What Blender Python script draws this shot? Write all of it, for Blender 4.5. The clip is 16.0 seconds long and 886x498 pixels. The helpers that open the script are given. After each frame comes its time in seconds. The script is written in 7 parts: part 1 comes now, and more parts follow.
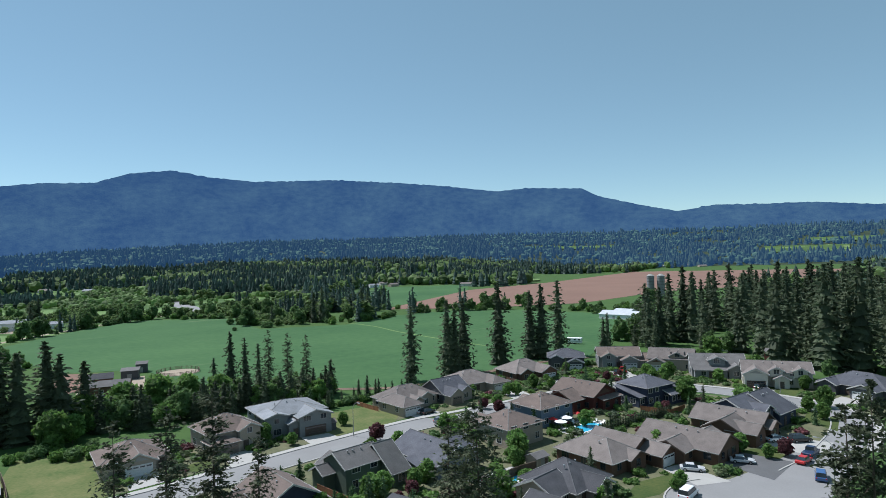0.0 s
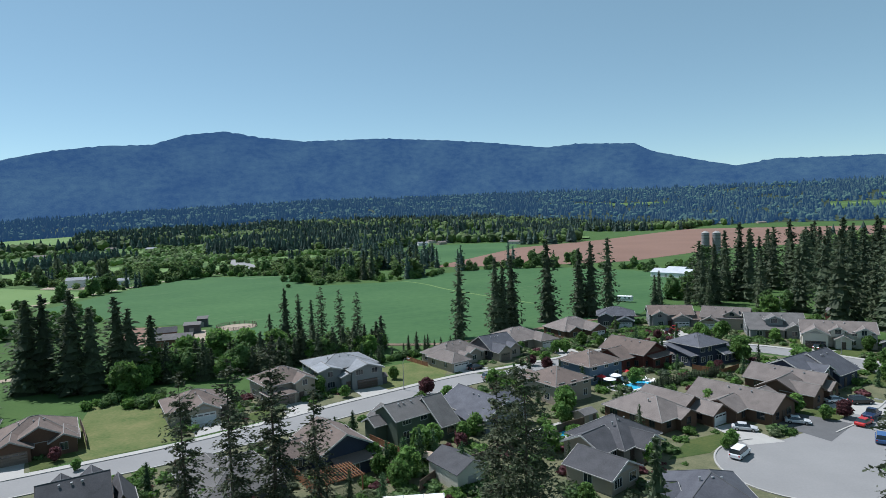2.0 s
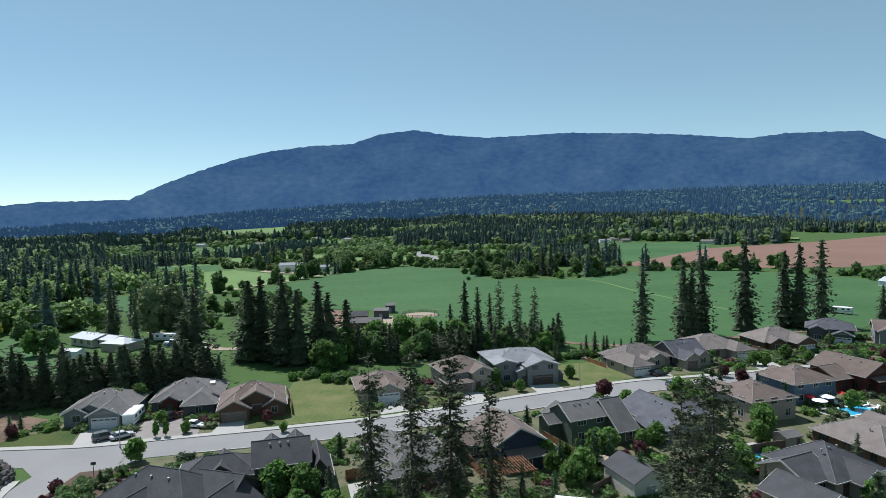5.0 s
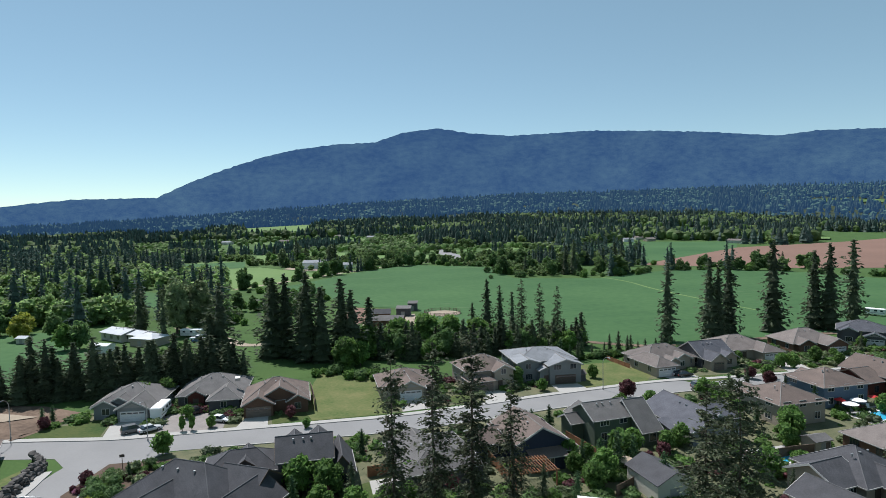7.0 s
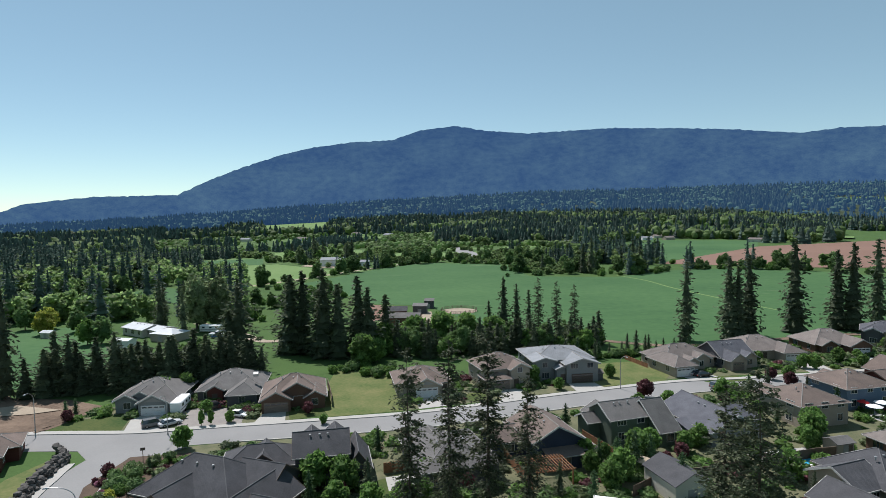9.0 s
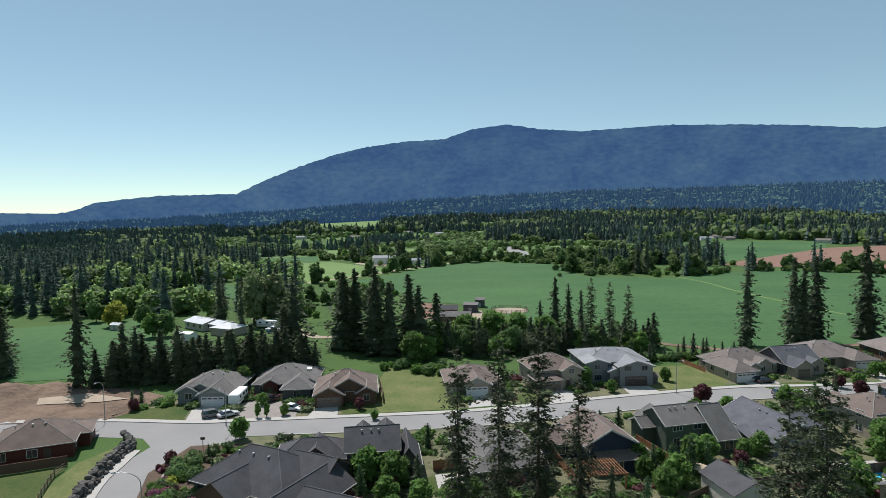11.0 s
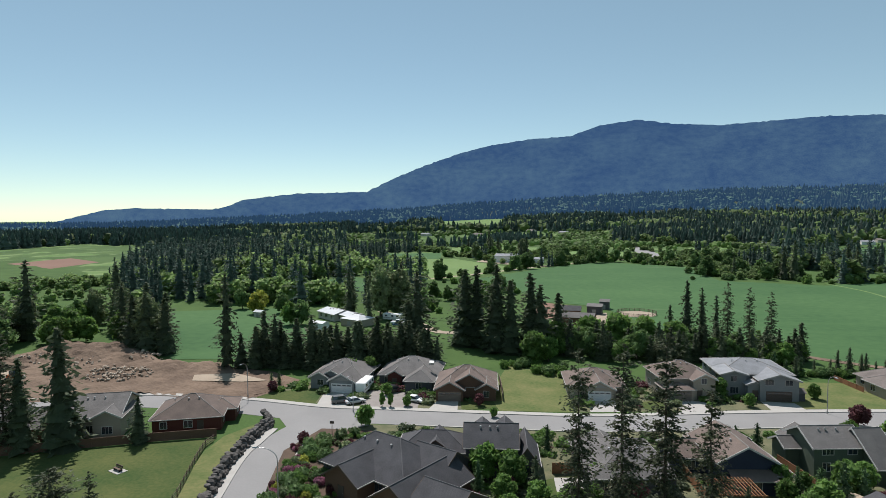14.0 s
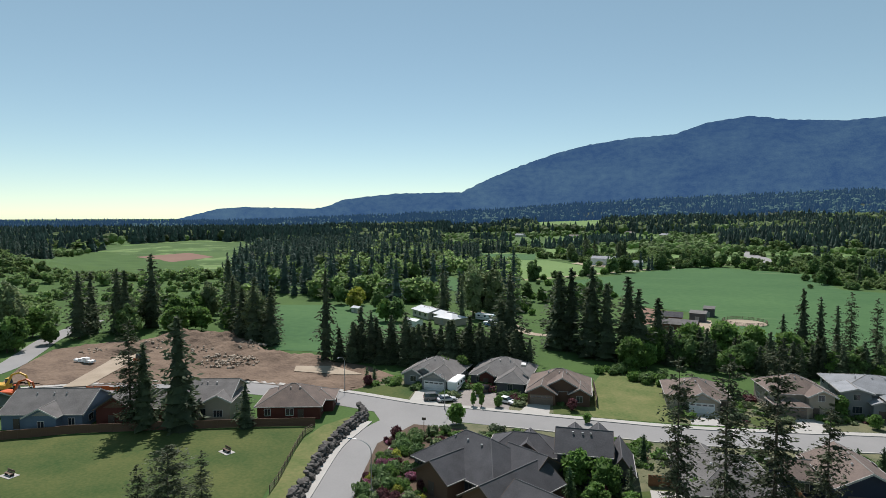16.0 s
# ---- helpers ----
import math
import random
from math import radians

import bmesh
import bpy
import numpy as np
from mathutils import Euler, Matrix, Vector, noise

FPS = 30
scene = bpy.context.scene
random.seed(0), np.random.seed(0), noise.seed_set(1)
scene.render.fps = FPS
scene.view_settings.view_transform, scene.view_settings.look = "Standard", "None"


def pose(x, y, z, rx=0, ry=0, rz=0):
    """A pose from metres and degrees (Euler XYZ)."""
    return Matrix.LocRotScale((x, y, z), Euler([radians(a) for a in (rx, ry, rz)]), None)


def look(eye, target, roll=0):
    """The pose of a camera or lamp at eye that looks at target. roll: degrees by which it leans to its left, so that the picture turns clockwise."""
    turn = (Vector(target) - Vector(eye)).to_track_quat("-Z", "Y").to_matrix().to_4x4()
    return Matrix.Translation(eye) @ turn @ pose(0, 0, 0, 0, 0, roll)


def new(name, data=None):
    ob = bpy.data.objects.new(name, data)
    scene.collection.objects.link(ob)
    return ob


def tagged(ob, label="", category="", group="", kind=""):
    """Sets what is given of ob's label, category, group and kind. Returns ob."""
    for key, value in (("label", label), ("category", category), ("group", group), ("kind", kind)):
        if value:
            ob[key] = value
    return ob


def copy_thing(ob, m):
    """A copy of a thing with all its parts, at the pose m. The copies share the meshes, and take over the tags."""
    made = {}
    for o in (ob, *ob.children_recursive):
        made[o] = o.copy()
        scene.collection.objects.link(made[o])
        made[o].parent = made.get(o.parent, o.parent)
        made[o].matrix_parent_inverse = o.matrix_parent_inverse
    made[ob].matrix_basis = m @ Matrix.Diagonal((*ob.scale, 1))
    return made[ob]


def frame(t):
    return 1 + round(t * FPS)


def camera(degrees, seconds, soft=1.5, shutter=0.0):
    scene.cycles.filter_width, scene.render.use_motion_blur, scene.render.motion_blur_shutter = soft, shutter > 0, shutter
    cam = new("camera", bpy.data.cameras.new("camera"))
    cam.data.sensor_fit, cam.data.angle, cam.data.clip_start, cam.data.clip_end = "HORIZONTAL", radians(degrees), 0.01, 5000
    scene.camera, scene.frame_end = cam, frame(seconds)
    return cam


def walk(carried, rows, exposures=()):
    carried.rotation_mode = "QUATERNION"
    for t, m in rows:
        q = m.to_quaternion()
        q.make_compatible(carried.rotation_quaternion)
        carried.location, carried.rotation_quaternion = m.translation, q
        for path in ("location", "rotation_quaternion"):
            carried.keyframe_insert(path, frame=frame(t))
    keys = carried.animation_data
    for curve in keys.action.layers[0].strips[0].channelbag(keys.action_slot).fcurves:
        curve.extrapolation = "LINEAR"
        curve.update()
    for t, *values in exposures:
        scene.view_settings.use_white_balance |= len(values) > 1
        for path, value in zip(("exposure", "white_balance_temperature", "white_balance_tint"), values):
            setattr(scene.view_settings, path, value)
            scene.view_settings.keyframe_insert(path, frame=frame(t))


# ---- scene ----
cam = camera(72.63, 16.0, soft=0.75)
PATH = [
    (0, pose(0, 0, 43.2, 90.719, 1.702, 0.025)),
    (0.5, pose(0, 0, 43.2, 89.864, 1.757, 0.340)),
    (1, pose(0, 0, 43.2, 87.751, 1.952, 0.724)),
    (1.5, pose(0, 0, 43.2, 86.810, 2.061, 1.136)),
    (2, pose(0, 0, 43.2, 86.869, 2.026, 4.574)),
    (2.5, pose(0, 0, 43.2, 86.951, 1.860, 9.608)),
    (3, pose(0, 0, 43.2, 87.002, 1.634, 15.106)),
    (3.5, pose(0, 0, 43.2, 86.973, 1.504, 17.530)),
    (4, pose(0, 0, 43.2, 86.937, 1.462, 18.870)),
    (4.5, pose(0, 0, 43.2, 86.933, 1.349, 20.344)),
    (7, pose(0, 0, 43.2, 86.800, 1.135, 23.691)),
    (7.5, pose(0, 0, 43.2, 86.760, 1.072, 23.937)),
    (8, pose(0, 0, 43.2, 86.683, 1.047, 24.242)),
    (8.5, pose(0, 0, 43.2, 86.656, 1.040, 24.461)),
    (9, pose(0, 0, 43.2, 86.616, 0.987, 25.292)),
    (11.5, pose(0, 0, 43.2, 86.603, 0.787, 31.928)),
    (12, pose(0, 0, 43.2, 86.602, 0.695, 33.914)),
    (12.5, pose(0, 0, 43.2, 86.559, 0.689, 35.722)),
    (13, pose(0, 0, 43.2, 86.580, 0.606, 37.845)),
    (13.5, pose(0, 0, 43.2, 86.548, 0.453, 40.224)),
    (14, pose(0, 0, 43.2, 86.540, 0.404, 41.812)),
    (14.5, pose(0, 0, 43.2, 86.533, 0.293, 43.262)),
    (15, pose(0, 0, 43.2, 86.539, 0.202, 45.231)),
    (15.5, pose(0, 0, 43.2, 86.558, -0.019, 48.170)),
    (16, pose(0, 0, 43.2, 86.602, -0.035, 50.747)),
]
walk(cam, PATH, [(0, 0.40, 5900, 10.0), (8, 0.40, 6250, 11.5), (16, 0.36, 6550, 12.5)])

# ---- light ----
SUN_YAW, SUN_EL = 60.0, 56.0
world = bpy.data.worlds.new("sky")
scene.world = world
world.use_nodes = True
wn = world.node_tree.nodes
sky = wn.new("ShaderNodeTexSky")
sky.sky_type = "NISHITA"
sky.sun_disc = False
sky.sun_elevation = radians(SUN_EL)
sky.sun_rotation = radians(-SUN_YAW)
sky.air_density, sky.dust_density, sky.ozone_density = 0.7, 0.0, 0.6
wn["Background"].inputs["Strength"].default_value = 0.098
tint = wn.new("ShaderNodeMix")
tint.data_type, tint.blend_type = "RGBA", "MULTIPLY"
tint.inputs[0].default_value = 1.0
tint.inputs[7].default_value = (0.965, 0.992, 0.86, 1)
world.node_tree.links.new(sky.outputs[0], tint.inputs[6])
# thin even veil of summer haze over the whole sky
veil = wn.new("ShaderNodeMix")
veil.data_type = "RGBA"
veil.inputs[0].default_value = 0.30
veil.inputs[7].default_value = (2.8, 4.4, 4.6, 1)
world.node_tree.links.new(tint.outputs[2], veil.inputs[6])
world.node_tree.links.new(veil.outputs[2], wn["Background"].inputs["Color"])
sun = new("sun", bpy.data.lights.new("sun", "SUN"))
sun.data.energy, sun.data.angle, sun.data.color = 4.5, radians(0.6), (1.0, 0.96, 0.92)
sd = Vector((-math.sin(radians(SUN_YAW)) * math.cos(radians(SUN_EL)), math.cos(radians(SUN_YAW)) * math.cos(radians(SUN_EL)), math.sin(radians(SUN_EL))))
sun.matrix_world = look((0, 0, 300), Vector((0, 0, 300)) - sd)


# ---- materials ----
def mat(name, col, col2=None, rough=0.85, scale=0.5, fine=8.0, bump=0.25, metal=0.0, spread=0.5, rnd=0.0, emit=None, trans=0.0, dist=0.05, spec=0.3):
    """Two colours mixed by coarse and fine noise, with fine relief; rnd varies the value from object to object."""
    m = bpy.data.materials.new(name)
    m.use_nodes = True
    nt = m.node_tree
    N, L = nt.nodes, nt.links
    b = N["Principled BSDF"]
    geo_n = N.new("ShaderNodeNewGeometry")
    n1, n2 = N.new("ShaderNodeTexNoise"), N.new("ShaderNodeTexNoise")
    n1.inputs["Scale"].default_value, n2.inputs["Scale"].default_value = scale, fine
    n1.inputs["Detail"].default_value, n2.inputs["Detail"].default_value = 4, 3
    for n in (n1, n2):
        L.new(geo_n.outputs["Position"], n.inputs["Vector"])
    add = N.new("ShaderNodeMath")
    add.operation = "MULTIPLY_ADD"
    L.new(n1.outputs["Fac"], add.inputs[0])
    add.inputs[1].default_value = 0.62
    mul = N.new("ShaderNodeMath")
    mul.operation = "MULTIPLY"
    L.new(n2.outputs["Fac"], mul.inputs[0])
    mul.inputs[1].default_value = 0.38
    L.new(mul.outputs[0], add.inputs[2])
    ramp = N.new("ShaderNodeMapRange")
    ramp.inputs["From Min"].default_value, ramp.inputs["From Max"].default_value = 0.5 - spread / 2.4, 0.5 + spread / 2.4
    L.new(add.outputs[0], ramp.inputs["Value"])
    mix = N.new("ShaderNodeMix")
    mix.data_type = "RGBA"
    c2 = col2 or tuple(c * 0.72 for c in col)
    mix.inputs[6].default_value, mix.inputs[7].default_value = (*c2, 1), (*col, 1)
    L.new(ramp.outputs[0], mix.inputs[0])
    out = mix.outputs[2]
    if rnd:
        info = N.new("ShaderNodeObjectInfo")
        hsv = N.new("ShaderNodeHueSaturation")
        rr = N.new("ShaderNodeMapRange")
        rr.inputs["To Min"].default_value, rr.inputs["To Max"].default_value = 1 - rnd, 1 + rnd
        L.new(info.outputs["Random"], rr.inputs["Value"])
        L.new(rr.outputs[0], hsv.inputs["Value"])
        L.new(out, hsv.inputs["Color"])
        out = hsv.outputs[0]
    L.new(out, b.inputs["Base Color"])
    b.inputs["Roughness"].default_value, b.inputs["Metallic"].default_value = rough, metal
    b.inputs["Specular IOR Level"].default_value = spec
    if bump:
        bp = N.new("ShaderNodeBump")
        bp.inputs["Strength"].default_value, bp.inputs["Distance"].default_value = bump, dist
        L.new(n2.outputs["Fac"], bp.inputs["Height"])
        L.new(bp.outputs[0], b.inputs["Normal"])
    if emit:
        b.inputs["Emission Color"].default_value = (*emit, 1)
        b.inputs["Emission Strength"].default_value = 1.0
    if trans:
        t = N.new("ShaderNodeBsdfTranslucent")
        L.new(out, t.inputs["Color"])
        mx = N.new("ShaderNodeMixShader")
        mx.inputs[0].default_value = trans
        L.new(b.outputs[0], mx.inputs[1])
        L.new(t.outputs[0], mx.inputs[2])
        L.new(mx.outputs[0], N["Material Output"].inputs["Surface"])
    return m


def foliage(name, col, col2, trans=0.3, rnd=0.25, island=0.35):
    """Leaves or needles: value varies leaf by leaf and plant by plant, and light passes through."""
    m = mat(name, col, col2, rough=0.7, scale=0.25, fine=1.6, bump=0, spread=0.5, rnd=rnd, trans=trans, spec=0.25)
    nt = m.node_tree
    N, L = nt.nodes, nt.links
    b = N["Principled BSDF"]
    src = b.inputs["Base Color"].links[0].from_socket
    g = N.new("ShaderNodeNewGeometry")
    rr = N.new("ShaderNodeMapRange")
    rr.inputs["To Min"].default_value, rr.inputs["To Max"].default_value = 1 - island, 1 + island
    L.new(g.outputs["Random Per Island"], rr.inputs["Value"])
    h = N.new("ShaderNodeHueSaturation")
    L.new(rr.outputs[0], h.inputs["Value"])
    L.new(src, h.inputs["Color"])
    for n in N:
        if n.bl_idname in ("ShaderNodeBsdfPrincipled", "ShaderNodeBsdfTranslucent"):
            s = n.inputs["Base Color"] if "Base Color" in n.inputs else n.inputs["Color"]
            L.new(h.outputs[0], s)
    return m


def crop_material(name, low, high, dry):
    """Young crop: broad drifts of growth, faint drilled rows along one bearing, and thin pale patches."""
    m = mat(name, high, low, rough=0.95, scale=0.012, fine=0.3, bump=0.3, spread=0.42, spec=0.1)
    nt = m.node_tree
    N, L = nt.nodes, nt.links
    b = N["Principled BSDF"]
    src = b.inputs["Base Color"].links[0].from_socket
    g = N.new("ShaderNodeNewGeometry")
    for turn, scale, lo, hi, amount, colour in ((0.62, (0.004, 0.09, 1), 0.50, 0.70, 0.35, high), (0.62, (0.012, 0.16, 1), 0.66, 0.76, 0.55, dry), (-0.5, (0.02, 0.045, 1), 0.60, 0.78, 0.4, low)):
        mp = N.new("ShaderNodeMapping")
        mp.vector_type = "TEXTURE"
        mp.inputs["Rotation"].default_value = (0, 0, turn)
        mp.inputs["Scale"].default_value = tuple(1 / v for v in scale)
        L.new(g.outputs["Position"], mp.inputs["Vector"])
        nz = N.new("ShaderNodeTexNoise")
        nz.inputs["Scale"].default_value, nz.inputs["Detail"].default_value = 1.0, 4
        L.new(mp.outputs[0], nz.inputs["Vector"])
        r = N.new("ShaderNodeMapRange")
        r.inputs["From Min"].default_value, r.inputs["From Max"].default_value, r.inputs["To Max"].default_value = lo, hi, amount
        L.new(nz.outputs["Fac"], r.inputs["Value"])
        mx = N.new("ShaderNodeMix")
        mx.data_type = "RGBA"
        mx.inputs[7].default_value = (*colour, 1)
        L.new(r.outputs[0], mx.inputs[0])
        L.new(src, mx.inputs[6])
        src = mx.outputs[2]
    L.new(src, b.inputs["Base Color"])
    return m


def patchwork(name, colours, size):
    """Rough valley land: several ground colours in uneven patches of the given size."""
    m = mat(name, colours[0], colours[1], rough=0.95, scale=1 / size, fine=0.25, bump=0.3, spread=0.3, spec=0.1)
    nt = m.node_tree
    N, L = nt.nodes, nt.links
    b = N["Principled BSDF"]
    src = b.inputs["Base Color"].links[0].from_socket
    g = N.new("ShaderNodeNewGeometry")
    for k, c in enumerate(colours[2:]):
        nz = N.new("ShaderNodeTexNoise")
        nz.inputs["Scale"].default_value, nz.inputs["Detail"].default_value, nz.inputs["Distortion"].default_value = 1.3 / size, 3, 0.6 + 0.5 * k
        L.new(g.outputs["Position"], nz.inputs["Vector"])
        r = N.new("ShaderNodeMapRange")
        r.inputs["From Min"].default_value, r.inputs["From Max"].default_value = 0.54 + 0.03 * k, 0.60 + 0.03 * k
        L.new(nz.outputs["Fac"], r.inputs["Value"])
        mx = N.new("ShaderNodeMix")
        mx.data_type = "RGBA"
        mx.inputs[7].default_value = (*c, 1)
        L.new(r.outputs[0], mx.inputs[0])
        L.new(src, mx.inputs[6])
        src = mx.outputs[2]
    L.new(src, b.inputs["Base Color"])
    return m


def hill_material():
    """The far mountain's backdrop: dark woods mottled by stands of trees, with the blue haze of kilometres of air
    painted in as emission.
    """
    m = bpy.data.materials.new("far_hill_hazed")
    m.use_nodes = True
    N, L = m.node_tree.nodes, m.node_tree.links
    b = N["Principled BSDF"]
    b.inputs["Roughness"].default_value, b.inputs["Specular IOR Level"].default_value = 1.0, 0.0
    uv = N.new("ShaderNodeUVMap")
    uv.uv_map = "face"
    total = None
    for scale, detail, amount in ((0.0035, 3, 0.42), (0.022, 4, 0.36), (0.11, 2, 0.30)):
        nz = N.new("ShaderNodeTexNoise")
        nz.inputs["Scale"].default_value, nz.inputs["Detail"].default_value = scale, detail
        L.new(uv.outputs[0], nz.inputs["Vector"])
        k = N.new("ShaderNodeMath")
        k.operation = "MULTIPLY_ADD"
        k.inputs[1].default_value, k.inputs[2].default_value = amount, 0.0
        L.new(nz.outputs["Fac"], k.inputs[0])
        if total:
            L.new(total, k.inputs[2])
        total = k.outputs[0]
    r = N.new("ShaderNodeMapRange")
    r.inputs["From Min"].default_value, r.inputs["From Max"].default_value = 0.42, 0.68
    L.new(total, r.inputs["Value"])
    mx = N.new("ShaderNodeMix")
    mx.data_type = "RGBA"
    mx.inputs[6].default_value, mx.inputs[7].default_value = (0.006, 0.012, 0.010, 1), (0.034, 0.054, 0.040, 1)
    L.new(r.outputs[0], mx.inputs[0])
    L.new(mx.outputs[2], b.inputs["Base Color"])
    # even blue emission stands in for air haze; the hill itself gives no light
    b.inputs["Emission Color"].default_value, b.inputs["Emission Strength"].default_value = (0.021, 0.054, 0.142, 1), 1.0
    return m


def courses(m, step, axis_z=True, strength=0.6, dark=0.8):
    """Adds horizontal courses (shingle rows or siding laps) of the given height as relief and a fine line."""
    nt = m.node_tree
    N, L = nt.nodes, nt.links
    b = N["Principled BSDF"]
    g = N.new("ShaderNodeNewGeometry")
    sep = N.new("ShaderNodeSeparateXYZ")
    L.new(g.outputs["Position"], sep.inputs[0])
    fr = N.new("ShaderNodeMath")
    fr.operation = "MULTIPLY"
    fr.inputs[1].default_value = 1 / step
    L.new(sep.outputs["Z"], fr.inputs[0])
    f2 = N.new("ShaderNodeMath")
    f2.operation = "FRACT"
    L.new(fr.outputs[0], f2.inputs[0])
    bp = N.new("ShaderNodeBump")
    bp.inputs["Strength"].default_value, bp.inputs["Distance"].default_value = strength, 0.03
    L.new(f2.outputs[0], bp.inputs["Height"])
    old = b.inputs["Normal"].links
    if old:
        L.new(old[0].from_socket, bp.inputs["Normal"])
    L.new(bp.outputs[0], b.inputs["Normal"])
    return m


def roofmat(name, c, c2):
    m = mat(name, c, c2, rough=0.9, scale=0.5, fine=4.5, bump=0.5, spread=0.42, rnd=0.12, spec=0.35)
    return courses(m, 0.075, strength=0.7)


def wallmat(name, c):
    m = mat(name, c, tuple(v * 0.82 for v in c), rough=0.75, scale=0.3, fine=5, bump=0.1, spread=0.9)
    return courses(m, 0.17, strength=0.5)


M = {}
M["roof_tan"] = roofmat("roof_tan", (0.195, 0.166, 0.152), (0.125, 0.107, 0.098))
M["roof_brown"] = roofmat("roof_brown", (0.17, 0.128, 0.108), (0.105, 0.082, 0.072))
M["roof_dark"] = roofmat("roof_dark", (0.078, 0.078, 0.085), (0.048, 0.048, 0.053))
M["roof_slate"] = roofmat("roof_slate", (0.105, 0.108, 0.125), (0.065, 0.067, 0.08))
M["roof_grey"] = roofmat("roof_grey", (0.25, 0.26, 0.28), (0.17, 0.18, 0.19))
M["roof_taupe"] = roofmat("roof_taupe", (0.15, 0.142, 0.138), (0.098, 0.093, 0.09))
M["roof_metal"] = mat("roof_metal", (0.56, 0.58, 0.60), (0.38, 0.40, 0.42), rough=0.4, scale=0.3, bump=0.1)
for k, c in dict(wall_grey=(0.22, 0.23, 0.23), wall_tan=(0.36, 0.31, 0.25), wall_green=(0.105, 0.135, 0.10), wall_navy=(0.035, 0.045, 0.075), wall_red=(0.11, 0.032, 0.024),
                 wall_charcoal=(0.09, 0.092, 0.098), wall_blue=(0.13, 0.18, 0.25), wall_cream=(0.55, 0.52, 0.45), wall_white=(0.75, 0.75, 0.73), wall_brown=(0.13, 0.075, 0.05)).items():
    M[k] = wallmat(k, c)
M["trim"] = mat("trim", (0.52, 0.51, 0.48), (0.42, 0.41, 0.39), rough=0.6, bump=0)
M["trim_dark"] = mat("trim_dark", (0.10, 0.075, 0.06), rough=0.6, bump=0)
M["trim_grey"] = mat("trim_grey", (0.34, 0.33, 0.31), rough=0.6, bump=0)
M["garage"] = mat("garage", (0.66, 0.66, 0.65), (0.56, 0.56, 0.55), rough=0.5, bump=0)
M["garage_brown"] = mat("garage_brown", (0.20, 0.16, 0.13), rough=0.5, bump=0)
M["cedar"] = mat("cedar", (0.27, 0.13, 0.065), (0.16, 0.075, 0.038), rough=0.8, scale=1, fine=12, rnd=0.2)
M["fence_wood"] = mat("fence_wood", (0.16, 0.115, 0.085), (0.09, 0.065, 0.05), rough=0.9, scale=1, fine=12, rnd=0.2)
M["glass"] = mat("glass", (0.03, 0.04, 0.05), rough=0.06, bump=0, spec=0.8)
M["ridge"] = mat("ridge", (0.26, 0.245, 0.23), rough=0.9, bump=0)
M["ridge_dark"] = mat("ridge_dark", (0.12, 0.12, 0.125), rough=0.9, bump=0)
M["asphalt"] = mat("asphalt", (0.255, 0.25, 0.245), (0.185, 0.182, 0.18), rough=0.9, scale=0.12, fine=3, bump=0.2, spread=0.8)
M["tarmac"] = mat("tarmac", (0.12, 0.12, 0.122), (0.09, 0.09, 0.092), rough=0.9, scale=0.3, fine=5)
M["concrete"] = mat("concrete", (0.40, 0.385, 0.36), (0.30, 0.29, 0.27), rough=0.85, scale=0.4, fine=5, bump=0.15, spread=0.8)
M["pavers"] = mat("pavers", (0.27, 0.245, 0.225), (0.19, 0.17, 0.16), rough=0.9, scale=0.5, fine=4)
M["grass"] = mat("grass", (0.074, 0.128, 0.038), (0.04, 0.078, 0.025), rough=0.95, scale=0.06, fine=1.5, bump=0.6, spread=0.6, spec=0.1)
M["lawn"] = mat("lawn", (0.092, 0.104, 0.036), (0.034, 0.066, 0.020), rough=0.95, scale=0.11, fine=1.6, bump=0.5, spread=0.4, spec=0.1)
M["lawn_dry"] = mat("lawn_dry", (0.155, 0.155, 0.066), (0.072, 0.108, 0.035), rough=0.95, scale=0.16, fine=1.4, bump=0.5, spread=0.36, spec=0.1)
M["crop"] = crop_material("crop", (0.040, 0.094, 0.038), (0.070, 0.138, 0.054), (0.18, 0.21, 0.11))
M["valley"] = patchwork("valley", ((0.075, 0.125, 0.042), (0.05, 0.09, 0.03), (0.15, 0.21, 0.085), (0.10, 0.17, 0.055)), 60)
M["hay"] = mat("hay", (0.155, 0.225, 0.085), (0.10, 0.17, 0.06), rough=0.95, scale=0.02, fine=0.4, bump=0.3, spread=0.6, spec=0.1)
M["soil"] = mat("soil", (0.225, 0.14, 0.108), (0.165, 0.103, 0.08), rough=0.95, scale=0.012, fine=0.3, bump=0.4, spread=0.6, spec=0.1)
M["dirt"] = mat("dirt", (0.22, 0.16, 0.118), (0.095, 0.068, 0.052), rough=0.95, scale=0.12, fine=1.3, bump=0.8, spread=0.5, dist=0.3, spec=0.1)
M["gravel"] = mat("gravel", (0.38, 0.32, 0.25), (0.25, 0.2, 0.15), rough=0.95, scale=0.2, fine=4, bump=0.6, spread=0.6, spec=0.1)
M["mulch"] = mat("mulch", (0.11, 0.075, 0.05), (0.06, 0.04, 0.03), rough=0.95, scale=0.6, fine=6, bump=0.6)
M["forest_floor"] = mat("forest_floor", (0.035, 0.055, 0.022), (0.018, 0.03, 0.013), rough=0.95, scale=0.02, fine=0.3, bump=0.3)
M["rock"] = mat("rock", (0.125, 0.115, 0.108), (0.05, 0.046, 0.043), rough=0.9, scale=1.2, fine=7, bump=0.7, rnd=0.35, dist=0.08)
M["rubble"] = mat("rubble", (0.44, 0.36, 0.28), (0.24, 0.19, 0.15), rough=0.9, scale=1.0, fine=6, bump=0.6, rnd=0.3)
